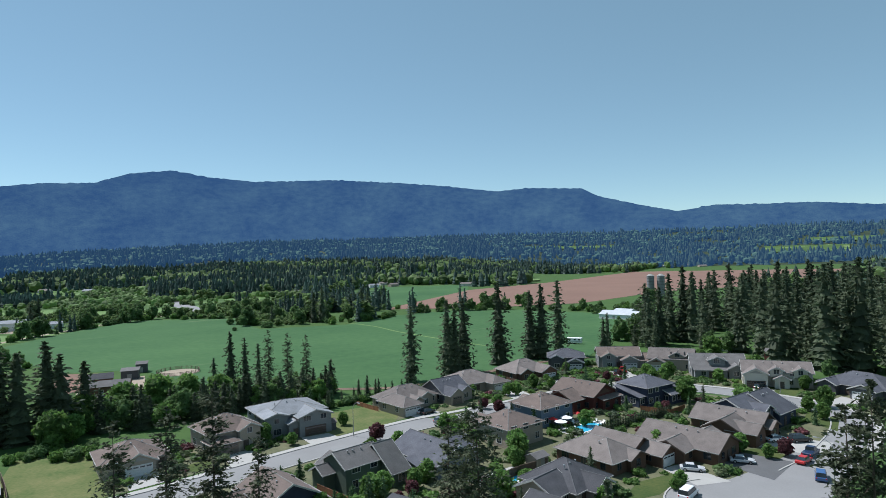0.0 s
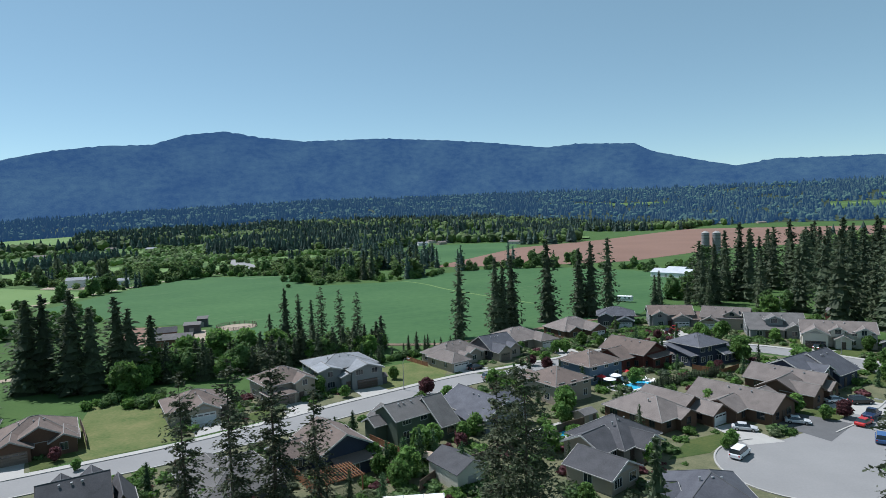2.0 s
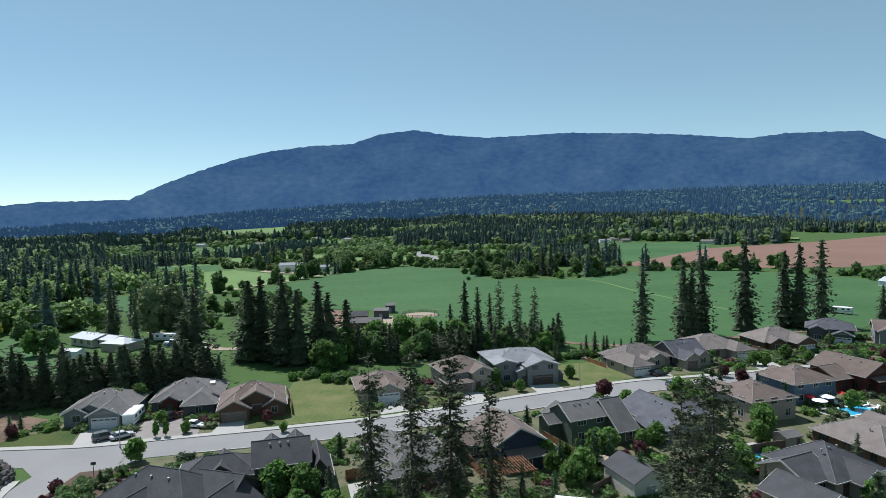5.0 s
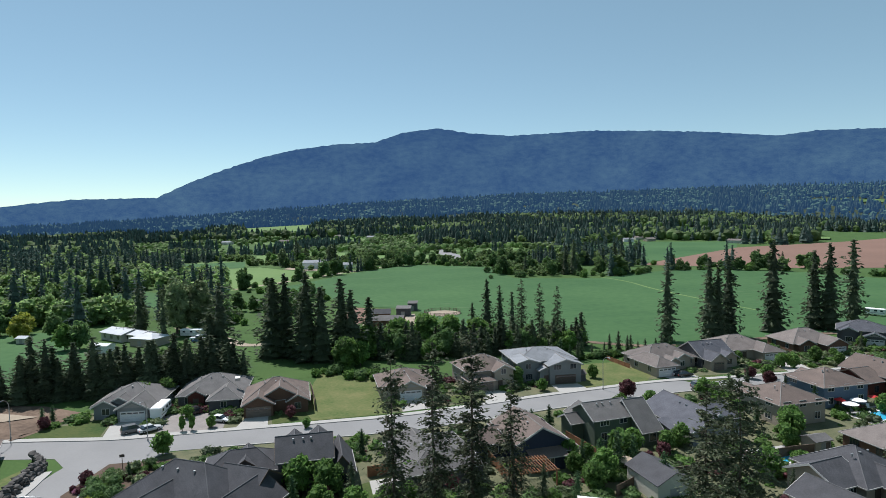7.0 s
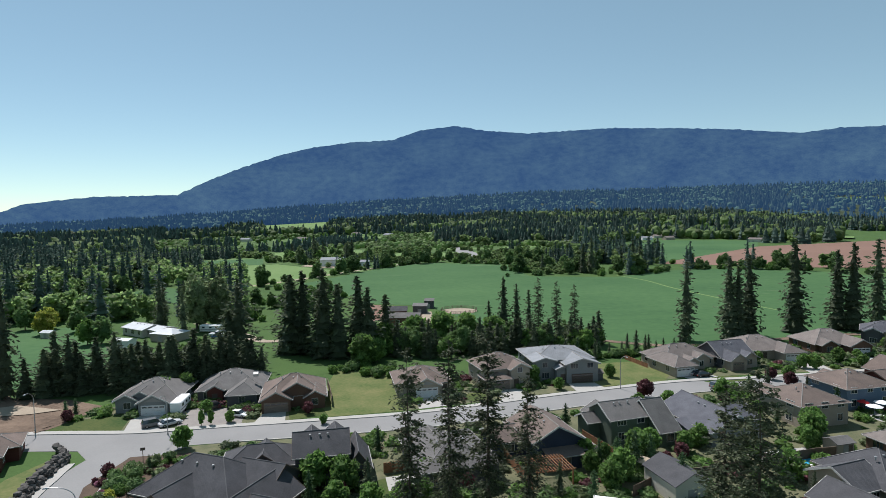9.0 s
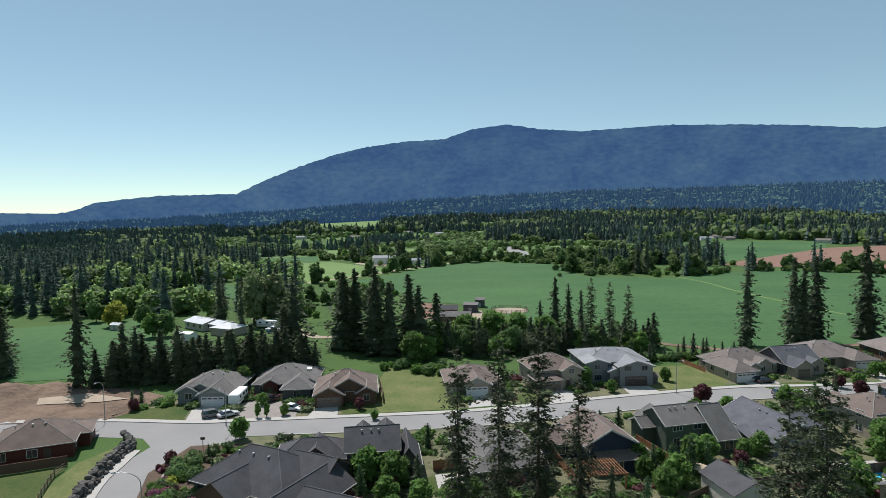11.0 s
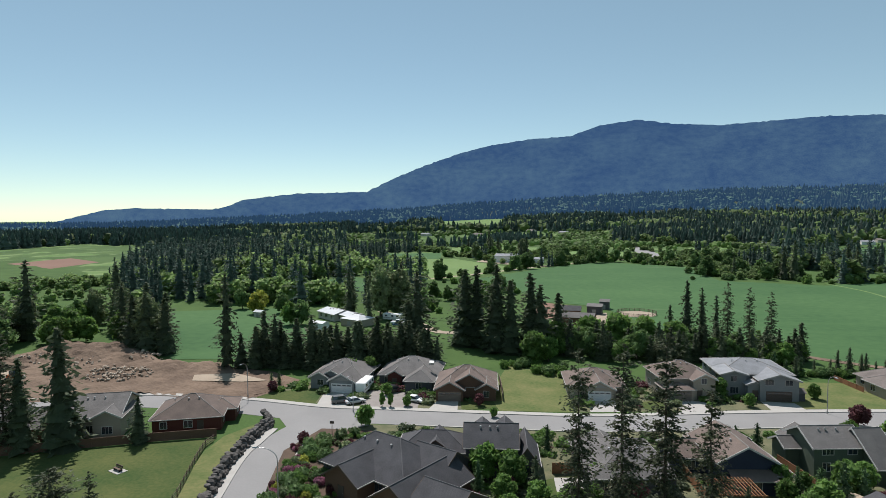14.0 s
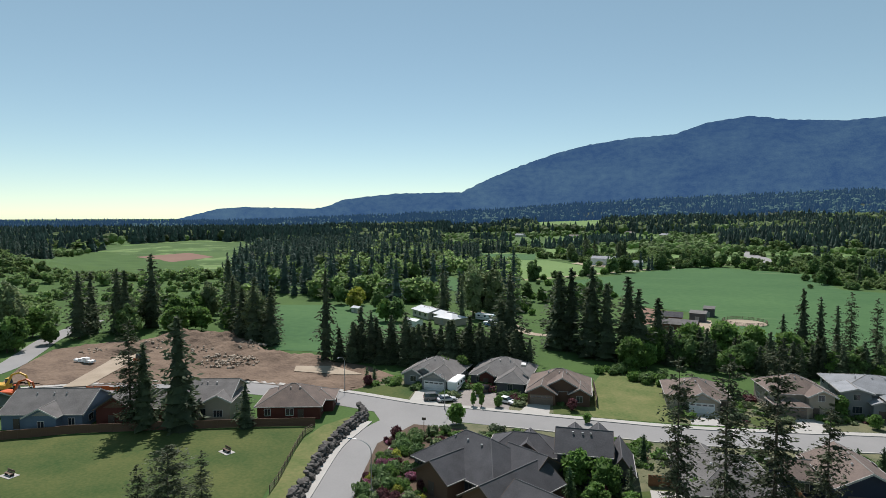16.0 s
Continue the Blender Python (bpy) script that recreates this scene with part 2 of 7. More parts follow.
M["bark"] = mat("bark", (0.13, 0.10, 0.078), (0.06, 0.046, 0.037), rough=0.95, scale=1.5, fine=9, bump=0.8)
M["conifer"] = foliage("conifer", (0.112, 0.140, 0.075), (0.064, 0.088, 0.052), trans=0.42)
# conifer green shifted towards blue: distance haze mixed into the base colour
M["conifer_hazed"] = foliage("conifer_hazed", (0.105, 0.155, 0.122), (0.06, 0.10, 0.08), trans=0.34, island=0.4)
M["fir_near"] = foliage("fir_near", (0.096, 0.110, 0.062), (0.056, 0.070, 0.040), trans=0.34, rnd=0.12, island=0.5)
M["spruce_young"] = foliage("spruce_young", (0.085, 0.15, 0.06), (0.055, 0.10, 0.045), trans=0.3)
M["leaf"] = foliage("leaf", (0.16, 0.27, 0.065), (0.09, 0.175, 0.045), trans=0.5)
M["leaf_dark"] = foliage("leaf_dark", (0.135, 0.215, 0.072), (0.078, 0.14, 0.05), trans=0.45)
M["leaf_wood"] = foliage("leaf_wood", (0.24, 0.33, 0.12), (0.13, 0.21, 0.08), trans=0.58, island=0.45)
M["leaf_yellow"] = foliage("leaf_yellow", (0.42, 0.42, 0.07), (0.28, 0.32, 0.055), trans=0.4)
M["leaf_red"] = foliage("leaf_red", (0.13, 0.045, 0.05), (0.075, 0.03, 0.034), trans=0.3)
M["leaf_grey"] = foliage("leaf_grey", (0.22, 0.27, 0.13), (0.13, 0.175, 0.08), trans=0.35)
M["flower"] = foliage("flower", (0.42, 0.2, 0.26), (0.3, 0.1, 0.17), trans=0.3)
M["metal_grey"] = mat("metal_grey", (0.42, 0.42, 0.42), rough=0.45, metal=0.6, bump=0)
M["silo"] = mat("silo", (0.26, 0.26, 0.27), (0.15, 0.15, 0.155), rough=0.6, scale=0.15, fine=1.2, bump=0.2)
M["rubber"] = mat("rubber", (0.015, 0.015, 0.015), rough=0.8, bump=0)
M["water"] = mat("water", (0.06, 0.42, 0.62), (0.04, 0.34, 0.55), rough=0.08, scale=0.8, fine=3, bump=0.15, spec=0.6)
M["red"] = mat("red", (0.55, 0.03, 0.03), rough=0.6, bump=0)
M["white"] = mat("white", (0.8, 0.8, 0.79), (0.72, 0.72, 0.71), rough=0.5, bump=0)
M["beige"] = mat("beige", (0.5, 0.4, 0.29), rough=0.8, bump=0)
M["orange"] = mat("orange", (0.62, 0.11, 0.025), rough=0.5, bump=0)
M["yellow"] = mat("yellow", (0.62, 0.36, 0.04), rough=0.5, bump=0)
M["black"] = mat("black", (0.02, 0.02, 0.022), rough=0.5, bump=0)
for k, c in dict(car_silver=(0.5, 0.51, 0.52), car_white=(0.75, 0.76, 0.77), car_red=(0.42, 0.02, 0.02), car_black=(0.015, 0.016, 0.018), car_navy=(0.02, 0.035, 0.08), car_grey=(0.12, 0.125, 0.13), car_blue=(0.05, 0.11, 0.25)).items():
    M[k] = mat(k, c, tuple(v * 0.95 for v in c), rough=0.25, bump=0, spec=0.6)
M["garden_soil"] = mat("garden_soil", (0.16, 0.15, 0.085), (0.06, 0.075, 0.036), rough=0.95, scale=0.35, fine=3, bump=0.6, spread=0.5)
# far trees: blue air haze is painted in as a faint emission
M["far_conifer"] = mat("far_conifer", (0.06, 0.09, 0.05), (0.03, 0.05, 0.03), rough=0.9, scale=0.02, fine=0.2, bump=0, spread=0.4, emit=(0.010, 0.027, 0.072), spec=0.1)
M["far_leaf_hazed"] = mat("far_leaf_hazed", (0.07, 0.115, 0.06), (0.045, 0.08, 0.04), rough=0.9, scale=0.02, fine=0.2, bump=0, spread=0.4, emit=(0.010, 0.027, 0.072), spec=0.1)
# far hills: dark woods, with the haze of kilometres of air put in as a blue glow
M["far_hill_hazed"] = hill_material()


# ---- building tools ----
def mesh(name, verts, faces, material):
    me = bpy.data.meshes.new(name)
    me.from_pydata([tuple(v) for v in verts], [], faces)
    me.materials.append(material)
    return me


def obj(name, me, parent=None, label="", m=None):
    ob = new(name, me)
    if parent is not None:
        ob.parent = parent
    if m is not None:
        ob.matrix_basis = m
    if label:
        ob["label"] = label
    return ob


def bm_mesh(name, bm, material, bevel=0.0):
    if bevel:
        bmesh.ops.bevel(bm, geom=bm.edges[:], offset=bevel, segments=1, affect="EDGES")
    bmesh.ops.recalc_face_normals(bm, faces=bm.faces[:])
    me = bpy.data.meshes.new(name)
    bm.to_mesh(me)
    bm.free()
    me.materials.append(material)
    return me


class Soup:
    """Collects simple solids into one mesh."""

    def __init__(self):
        self.v, self.f = [], []

    def box(self, x0, x1, y0, y1, z0, z1, m=None):
        return self.solid([(x0, y0), (x1, y0), (x1, y1), (x0, y1)], z0, z1, m)

    def solid(self, ring, z0, z1, m=None):
        n, b = len(ring), len(self.v)
        pts = [Vector((x, y, z0)) for x, y in ring] + [Vector((x, y, z1)) for x, y in ring]
        self.v += [tuple(m @ p) if m else tuple(p) for p in pts]
        self.f += [[b + i for i in reversed(range(n))], [b + n + i for i in range(n)]]
        self.f += [[b + i, b + (i + 1) % n, b + n + (i + 1) % n, b + n + i] for i in range(n)]
        return self

    def hull(self, low, high):
        """Two rings of equal length, joined into a closed solid."""
        n, b = len(low), len(self.v)
        self.v += [tuple(p) for p in low] + [tuple(p) for p in high]
        self.f += [[b + i for i in reversed(range(n))], [b + n + i for i in range(n)]]
        self.f += [[b + i, b + (i + 1) % n, b + n + (i + 1) % n, b + n + i] for i in range(n)]
        return self

    def tube(self, pts, r0, r1=None, sides=8):
        r1 = r0 if r1 is None else r1
        rings = []
        for i, p in enumerate(pts):
            p = Vector(p)
            d = (Vector(pts[min(i + 1, len(pts) - 1)]) - Vector(pts[max(i - 1, 0)])).normalized()
            a = d.orthogonal().normalized()
            c = d.cross(a)
            r = r0 + (r1 - r0) * i / (len(pts) - 1)
            rings.append([p + (a * math.cos(k * 2 * math.pi / sides) + c * math.sin(k * 2 * math.pi / sides)) * r for k in range(sides)])
        b = len(self.v)
        for ring in rings:
            self.v += [tuple(q) for q in ring]
        for i in range(len(pts) - 1):
            self.f += [[b + i * sides + k, b + i * sides + (k + 1) % sides, b + (i + 1) * sides + (k + 1) % sides, b + (i + 1) * sides + k] for k in range(sides)]
        self.f += [[b + k for k in reversed(range(sides))], [b + (len(pts) - 1) * sides + k for k in range(sides)]]
        return self

    def mesh(self, name, material):
        me = mesh(name, self.v, self.f, material)
        me.validate()
        return me


def thing(name, label, category, m, group="", kind=""):
    ob = new(name)
    ob.matrix_basis = m
    return tagged(ob, label, category, group, kind)


def part(name, me, parent, label="", m=None):
    return obj(name, me, parent, label, m)


SKY_E = [(-60, 1.6), (-37, 2.0), (0, 2.2), (17, 2.1), (30, 1.6), (40, 1.0), (50, 0.35), (66, -0.35), (77, -0.8), (95, -0.4), (120, 0)]
RISE = [(-60, 1350), (-12, 1350), (0, 950), (20, 800), (60, 900), (120, 900)]


def lerp(table, a):
    return float(np.interp(a, [t[0] for t in table], [t[1] for t in table]))


def height(x, y):
    """The land: level near by, rising towards the hills."""
    r, a = math.hypot(x, y), math.degrees(math.atan2(-x, y))
    z = 0.0
    if -60 < a < 120:
        r0 = lerp(RISE, a)
        if r > r0:
            top = max(0.0, 43.2 + 2600 * math.tan(radians(lerp(SKY_E, a))) - 22)
            z = top * min(1.0, (r - r0) / (2600 - r0)) ** 1.15
    z += 30 * math.exp(-((x + 540) ** 2 / 110 ** 2 + (y + 30) ** 2 / 75 ** 2))
    return z


def polar(name, a0, a1, r0, r1, na, nr, material, lift, label):
    v, f = [], []
    for i in range(nr + 1):
        r = r0 + (r1 - r0) * (i / nr) ** 1.5
        for j in range(na + 1):
            a = radians(a0 + (a1 - a0) * j / na)
            x, y = -math.sin(a) * r, math.cos(a) * r
            v.append((x, y, height(x, y) + lift))
    for i in range(nr):
        for j in range(na):
            k = i * (na + 1) + j
            f.append([k, k + na + 1, k + na + 2, k + 1][::-1])
    return tagged(new(name, mesh(name, v, f, material)), label, name.replace("_", " "), kind="structure")


def sheet(name, pts, z, material, label, category="", thick=0.0):
    """A level patch of ground with the given outline."""
    bm = bmesh.new()
    vs = [bm.verts.new((x, y, z)) for x, y in pts]
    bm.faces.new(vs)
    bmesh.ops.triangulate(bm, faces=bm.faces[:])
    for fc in bm.faces:
        if fc.normal.z < 0:
            fc.normal_flip()
    if thick:
        ret = bmesh.ops.extrude_face_region(bm, geom=bm.faces[:])
        bmesh.ops.translate(bm, vec=(0, 0, -thick), verts=[e for e in ret["geom"] if isinstance(e, bmesh.types.BMVert)])
        bmesh.ops.recalc_face_normals(bm, faces=bm.faces[:])
    me = bpy.data.meshes.new(name)
    bm.to_mesh(me)
    bm.free()
    me.materials.append(material)
    return tagged(new(name, me), label, category or name.replace("_", " "), kind="structure")


def smooth_line(pts, n=6):
    """A Catmull-Rom line through the points."""
    P = [Vector((*p, 0)) for p in pts]
    P = [P[0] * 2 - P[1]] + P + [P[-1] * 2 - P[-2]]
    out = []
    for i in range(1, len(P) - 2):
        for k in range(n):
            t = k / n
            a, b, c, d = P[i - 1:i + 3]
            out.append(0.5 * ((2 * b) + (c - a) * t + (2 * a - 5 * b + 4 * c - d) * t * t + (3 * b - a - 3 * c + d) * t ** 3))
    out.append(P[-2])
    return out


def offset_line(line, d):
    out = []
    for i, p in enumerate(line):
        t = (line[min(i + 1, len(line) - 1)] - line[max(i - 1, 0)]).normalized()
        out.append(p + Vector((-t.y, t.x, 0)) * d)
    return out


def strip(name, line, d0, d1, z0, z1, material, label, category):
    """A solid band along a line between two offsets, from z0 up to z1."""
    a, b = offset_line(line, d0), offset_line(line, d1)
    v, f = [], []
    for p, q in zip(a, b):
        v += [(p.x, p.y, z0), (p.x, p.y, z1), (q.x, q.y, z1), (q.x, q.y, z0)]
    for i in range(len(a) - 1):
        k = 4 * i
        for s in range(4):
            f.append([k + s, k + (s + 1) % 4, k + 4 + (s + 1) % 4, k + 4 + s])
    f += [[0, 3, 2, 1], [len(v) - 4, len(v) - 3, len(v) - 2, len(v) - 1]]
    me = mesh(name, v, f, material)
    bm = bmesh.new()
    bm.from_mesh(me)
    bmesh.ops.recalc_face_normals(bm, faces=bm.faces[:])
    bm.to_mesh(me)
    bm.free()
    return tagged(new(name, me), label, category, kind="structure")


def inside(x, y, poly):
    c, j = False, len(poly) - 1
    for i in range(len(poly)):
        (xi, yi), (xj, yj) = poly[i], poly[j]
        if (yi > y) != (yj > y) and x < (xj - xi) * (y - yi) / (yj - yi) + xi:
            c = not c
        j = i
    return c


# ---- kinds of things: plants ----
def fir_crown(h, rad, levels, per, segs, bare, seed, spray=0.5, droop=0.35, ragged=0.35, core=0.0, full=0.6, gap=0.12):
    """Whorls of drooping boughs; each bough carries short sprays on both sides."""
    rng = np.random.default_rng(seed)
    V, F = [], []
    gaps = rng.random(levels)
    for i in range(levels):
        u = i / (levels - 1)
        z = h * (bare + (1 - bare) * u) * 0.99
        prof = (1 - u) ** full * (0.62 + 0.38 * min(1, u * 4)) + 0.03
        n = max(3, int(per * (0.55 + 0.6 * (1 - u))))
        for k in range(n):
            if rng.random() < gap + 0.14 * (gaps[i] > 0.7):
                continue
            a = 2 * math.pi * (k + rng.random() * 0.9) / n + i * 2.4
            L = rad * prof * (1 - ragged + 2 * ragged * rng.random())
            dx, dy = math.cos(a), math.sin(a)
            dz = -droop * (1 - u) + 0.25 * u + rng.normal() * 0.08
            zz = z + rng.normal() * h * 0.008
            sg = max(2, int(segs * (0.4 + 0.6 * prof)))
            for s in range(sg):
                t0 = 0.18 + 0.8 * s / sg
                px, py, pz = dx * L * t0, dy * L * t0, zz + dz * L * t0 - 0.12 * L * t0 * t0
                w = spray * L / 2.2 * (1.05 - 0.55 * t0) * (0.7 + 0.6 * rng.random()) + 0.05
                for side in (-1, 1):
                    ex = px + dx * w * 0.75 - dy * side * w + rng.normal() * 0.06
                    ey = py + dy * w * 0.75 + dx * side * w + rng.normal() * 0.06
                    ez = pz - w * (0.25 + 0.5 * rng.random())
                    b = len(V)
                    V += [(px - dx * w * 0.25, py - dy * w * 0.25, pz + 0.02), (ex, ey, ez), (px + dx * w * 0.8, py + dy * w * 0.8, pz - w * 0.18)]
                    F.append((b, b + 1, b + 2))
            b = len(V)
            V += [(dx * L * 0.8 - dy * L * 0.1, dy * L * 0.8 + dx * L * 0.1, zz + dz * L * 0.8 - 0.1 * L), (dx * L * 0.8 + dy * L * 0.1, dy * L * 0.8 - dx * L * 0.1, zz + dz * L * 0.8 - 0.1 * L), (dx * L * 1.06, dy * L * 1.06, zz + dz * L - 0.16 * L)]
            F.append((b, b + 1, b + 2))
    if core:
        # ragged dark heart of the crown
        for i in range(14):
            u0, u1 = i / 14, min(1.0, (i + 1.7) / 14)
            r0 = core * rad * ((1 - u0) ** (full + 0.1) + 0.02)
            z0, z1 = h * (bare + (1 - bare) * u0), h * (bare + (1 - bare) * u1)
            b = len(V)
            for k in range(8):
                q = r0 * (0.6 + 0.7 * rng.random())
                V.append((q * math.cos(k * 0.785 + i), q * math.sin(k * 0.785 + i), z0 - 0.25 * q + rng.normal() * 0.15))
            V.append((0, 0, z1))
            F += [(b + k, b + (k + 1) % 8, b + 8) for k in range(8)]
    b = len(V)
    V += [(0.12, 0, h * 0.96), (-0.1, 0.1, h * 0.96), (0, 0, h * 1.02)]
    F.append((b, b + 1, b + 2))
    return V, F


def tufted_crown(h, rad, levels, per, tufts, bare, seed, size, droop=0.3, ragged=0.5, full=0.5, gap=0.2, core=0.0):
    """Boughs of many small needle tufts, loose and uneven, thinning towards the tips."""
    rng = np.random.default_rng(seed)
    P, S, D = [], [], []
    for i in range(levels):
        u = i / (levels - 1)
        z = h * (bare + (1 - bare) * u)
        prof = (1 - u) ** full * (0.55 + 0.45 * min(1, u * 3.5)) + 0.035
        n = max(3, int(per * (0.5 + 0.6 * (1 - u))))
        lean = rng.uniform(0, 6.28)
        for k in range(n):
            if rng.random() < gap:
                continue
            a = rng.uniform(0, 6.28)
            L = rad * prof * (1 - ragged + 1.5 * ragged * rng.random()) * (1 + 0.18 * math.cos(a - lean))
            m = max(3, int(tufts * (0.35 + 0.65 * prof)))
            t = 0.12 + 0.9 * rng.random(m) ** 0.75
            sp = 0.055 * L + 0.05
            zz = z + rng.normal() * h * 0.012
            dz = -droop * (1 - u) + 0.35 * u
            q = np.stack([math.cos(a) * L * t, math.sin(a) * L * t, zz + dz * L * t - 0.1 * L * t * t], 1)
            q += rng.normal(size=(m, 3)) * sp * (1, 1, 0.7)
            q[:, 2] -= np.abs(rng.normal(size=m)) * 0.1 * L * t
            P.append(q)
            side = rng.choice((-1, 1), m) * rng.uniform(0.3, 0.9, m)
            D.append(np.stack([math.cos(a) - math.sin(a) * side, math.sin(a) + math.cos(a) * side, np.full(m, dz - 0.25)], 1))
            S.append(np.full(m, size) * (0.6 + 0.8 * rng.random(m)))
    lead = np.stack([rng.normal(size=12) * 0.12, rng.normal(size=12) * 0.12, h * (0.955 + 0.06 * rng.random(12))], 1)
    P.append(lead)
    D.append(np.tile((0.0, 0.0, 1.5), (12, 1)))
    S.append(np.full(12, size * 0.6))
    c, s = np.concatenate(P), np.concatenate(S)[:, None]
    n = len(c)
    ax = np.concatenate(D) + rng.normal(size=(n, 3)) * 0.45
    ax /= np.linalg.norm(ax, axis=1)[:, None]
    bx = np.cross(ax, rng.normal(size=(n, 3)))
    bx /= np.linalg.norm(bx, axis=1)[:, None]
    quad = np.stack([c - ax * s * 1.2, c + bx * s * 0.45, c + ax * s * 1.2, c - bx * s * 0.45], 1)
    V, F = quad.reshape(-1, 3).tolist(), np.arange(4 * n).reshape(n, 4).tolist()
    if core:
        for i in range(14):
            u0, u1 = i / 14, min(1.0, (i + 1.7) / 14)
            r0 = core * rad * ((1 - u0) ** (full + 0.1) + 0.02)
            z0, z1 = h * (bare + (1 - bare) * u0), h * (bare + (1 - bare) * u1)
            b = len(V)
            for k in range(8):
                q = r0 * (0.6 + 0.7 * rng.random())
                V.append((q * math.cos(k * 0.785 + i), q * math.sin(k * 0.785 + i), z0 - 0.25 * q + rng.normal() * 0.15))
            V.append((0, 0, z1))
            F += [(b + k, b + (k + 1) % 8, b + 8) for k in range(8)]
    return V, F


def conifer(name, label, h, rad, levels, per, segs, bare, seed, material, spray=0.5, droop=0.35, ragged=0.35, limbs=0, trunk_r=0.016, core=0.62, full=0.6, gap=0.12, tuft=0.0):
    t = thing(name, label, "conifer tree", pose(0, 0, 0))
    rng = random.Random(seed)
    s = Soup().tube([(0, 0, -0.3), (0.02 * h * (rng.random() - 0.5), 0, h * 0.3), (0, 0.02 * h * (rng.random() - 0.5), h * 0.65), (0, 0, h * 0.985)], h * trunk_r, 0.02, 8)
    for k in range(limbs):
        z = h * (max(0.08, bare * 0.5) + (0.75 - bare * 0.5) * k / limbs)
        a, L = rng.random() * 6.28, rad * (0.5 + 0.4 * rng.random()) * (1 - z / h) ** 0.6
        s.tube([(0, 0, z), (math.cos(a) * L * 0.5, math.sin(a) * L * 0.5, z - 0.05 * L), (math.cos(a) * L, math.sin(a) * L, z - 0.3 * L)], 0.055, 0.015, 5)
    part("trunk", s.mesh("trunk", M["bark"]), t)
    if tuft:
        v, f = tufted_crown(h, rad, levels, per, segs, bare, seed, tuft, droop, ragged, full, gap, core)
    else:
        v, f = fir_crown(h, rad, levels, per, segs, bare, seed, spray, droop, ragged, core, full, gap)
    part("crown", mesh("crown", v, f, material), t)
    return t


def leaf_cloud(lobes, n, size, seed, shell=0.45):
    """Small folded leaf sprays spread near the surface of several lobes."""
    rng = np.random.default_rng(seed)
    wts = np.array([l[3] * l[4] for l in lobes])
    pick = rng.choice(len(lobes), n, p=wts / wts.sum())
    lob = np.array(lobes)[pick]
    d = rng.normal(size=(n, 3))
    d /= np.linalg.norm(d, axis=1)[:, None]
    r = (1 - shell * rng.random(n) ** 1.6) * (0.85 + 0.25 * rng.random(n))
    c = lob[:, :3] + d * r[:, None] * lob[:, [3, 3, 4]]
    ax = rng.normal(size=(n, 3)) + d * 0.5
    ax /= np.linalg.norm(ax, axis=1)[:, None]
    bx = np.cross(ax, rng.normal(size=(n, 3)))
    bx /= np.linalg.norm(bx, axis=1)[:, None]
    s = size * (0.6 + 0.8 * rng.random(n))[:, None]
    up = np.cross(ax, bx) * s * 0.25
    quad = np.stack([c - ax * s, c + bx * s * 0.6 + up, c + ax * s, c - bx * s * 0.6 + up], 1)
    F = np.arange(4 * n).reshape(n, 4)
    V, F = quad.reshape(-1, 3).tolist(), F.tolist()
    for x, y, z, a, b in lobes:
        # uneven inner mass of each lobe
        k0 = len(V)
        for i in range(4):
            for j in range(7):
                p, q = math.pi * (i + 0.5) / 4, 2 * math.pi * (j + 0.5 * (i % 2)) / 7
                m = 0.8 * (0.75 + 0.45 * rng.random())
                V.append([x + a * m * math.sin(p) * math.cos(q), y + a * m * math.sin(p) * math.sin(q), z + b * m * math.cos(p)])
        for i in range(3):
            for j in range(7):
                F.append([k0 + i * 7 + j, k0 + (i + 1) * 7 + j, k0 + (i + 1) * 7 + (j + 1) % 7, k0 + i * 7 + (j + 1) % 7])
        F.append([k0 + j for j in range(7)])
    return V, F


def broadleaf(name, label, h, rad, n, size, seed, material, trunk=0.14, lobes=11, category="tree", slim=1.0):
    t = thing(name, label, category, pose(0, 0, 0))
    rng = random.Random(seed)
    s = Soup().tube([(0, 0, -0.2), (0, 0, h * trunk), (0, 0, h * 0.6)], max(0.03, h * 0.02), h * 0.008, 7)
    lob = []
    for k in range(lobes):
        u = (k + 0.5) / lobes
        a = k * 2.4 + rng.random()
        z = h * (trunk + (0.88 - trunk) * u)
        w = math.sin(math.pi * (0.18 + 0.74 * u)) * rad
        rr = w * (0.4 + 0.25 * rng.random())
        x, y = math.cos(a) * (w - rr) * 0.9, math.sin(a) * (w - rr) * 0.9
        lob.append((x, y, z, rr * 1.05, rr * (0.8 + 0.3 * rng.random()) * slim))
        s.tube([(0, 0, h * trunk * 0.9), (x * 0.5, y * 0.5, (z + h * trunk) / 2), (x, y, z)], max(0.02, h * 0.008), 0.01, 5)
    part("trunk", s.mesh("trunk", M["bark"]), t)
    v, f = leaf_cloud(lob, n, size, seed)
    part("crown", mesh("crown", v, f, material), t)
    return t


def shrub(name, label, h, rad, n, size, seed, material):
    t = thing(name, label, "shrub", pose(0, 0, 0))
    rng = random.Random(seed)
    lob = [(rng.uniform(-0.3, 0.3) * rad, rng.uniform(-0.3, 0.3) * rad, h * rng.uniform(0.35, 0.6), rad * rng.uniform(0.6, 0.8), h * rng.uniform(0.4, 0.5)) for _ in range(5)]
    s = Soup()
    for x, y, z, r, _ in lob:
        s.tube([(0, 0, -0.05), (x, y, z)], 0.03, 0.012, 5)
    part("stem", s.mesh("stem", M["bark"]), t)
    v, f = leaf_cloud(lob, n, size, seed, 0.3)
    part("crown", mesh("crown", v, f, material), t)
    return t


USED = set()


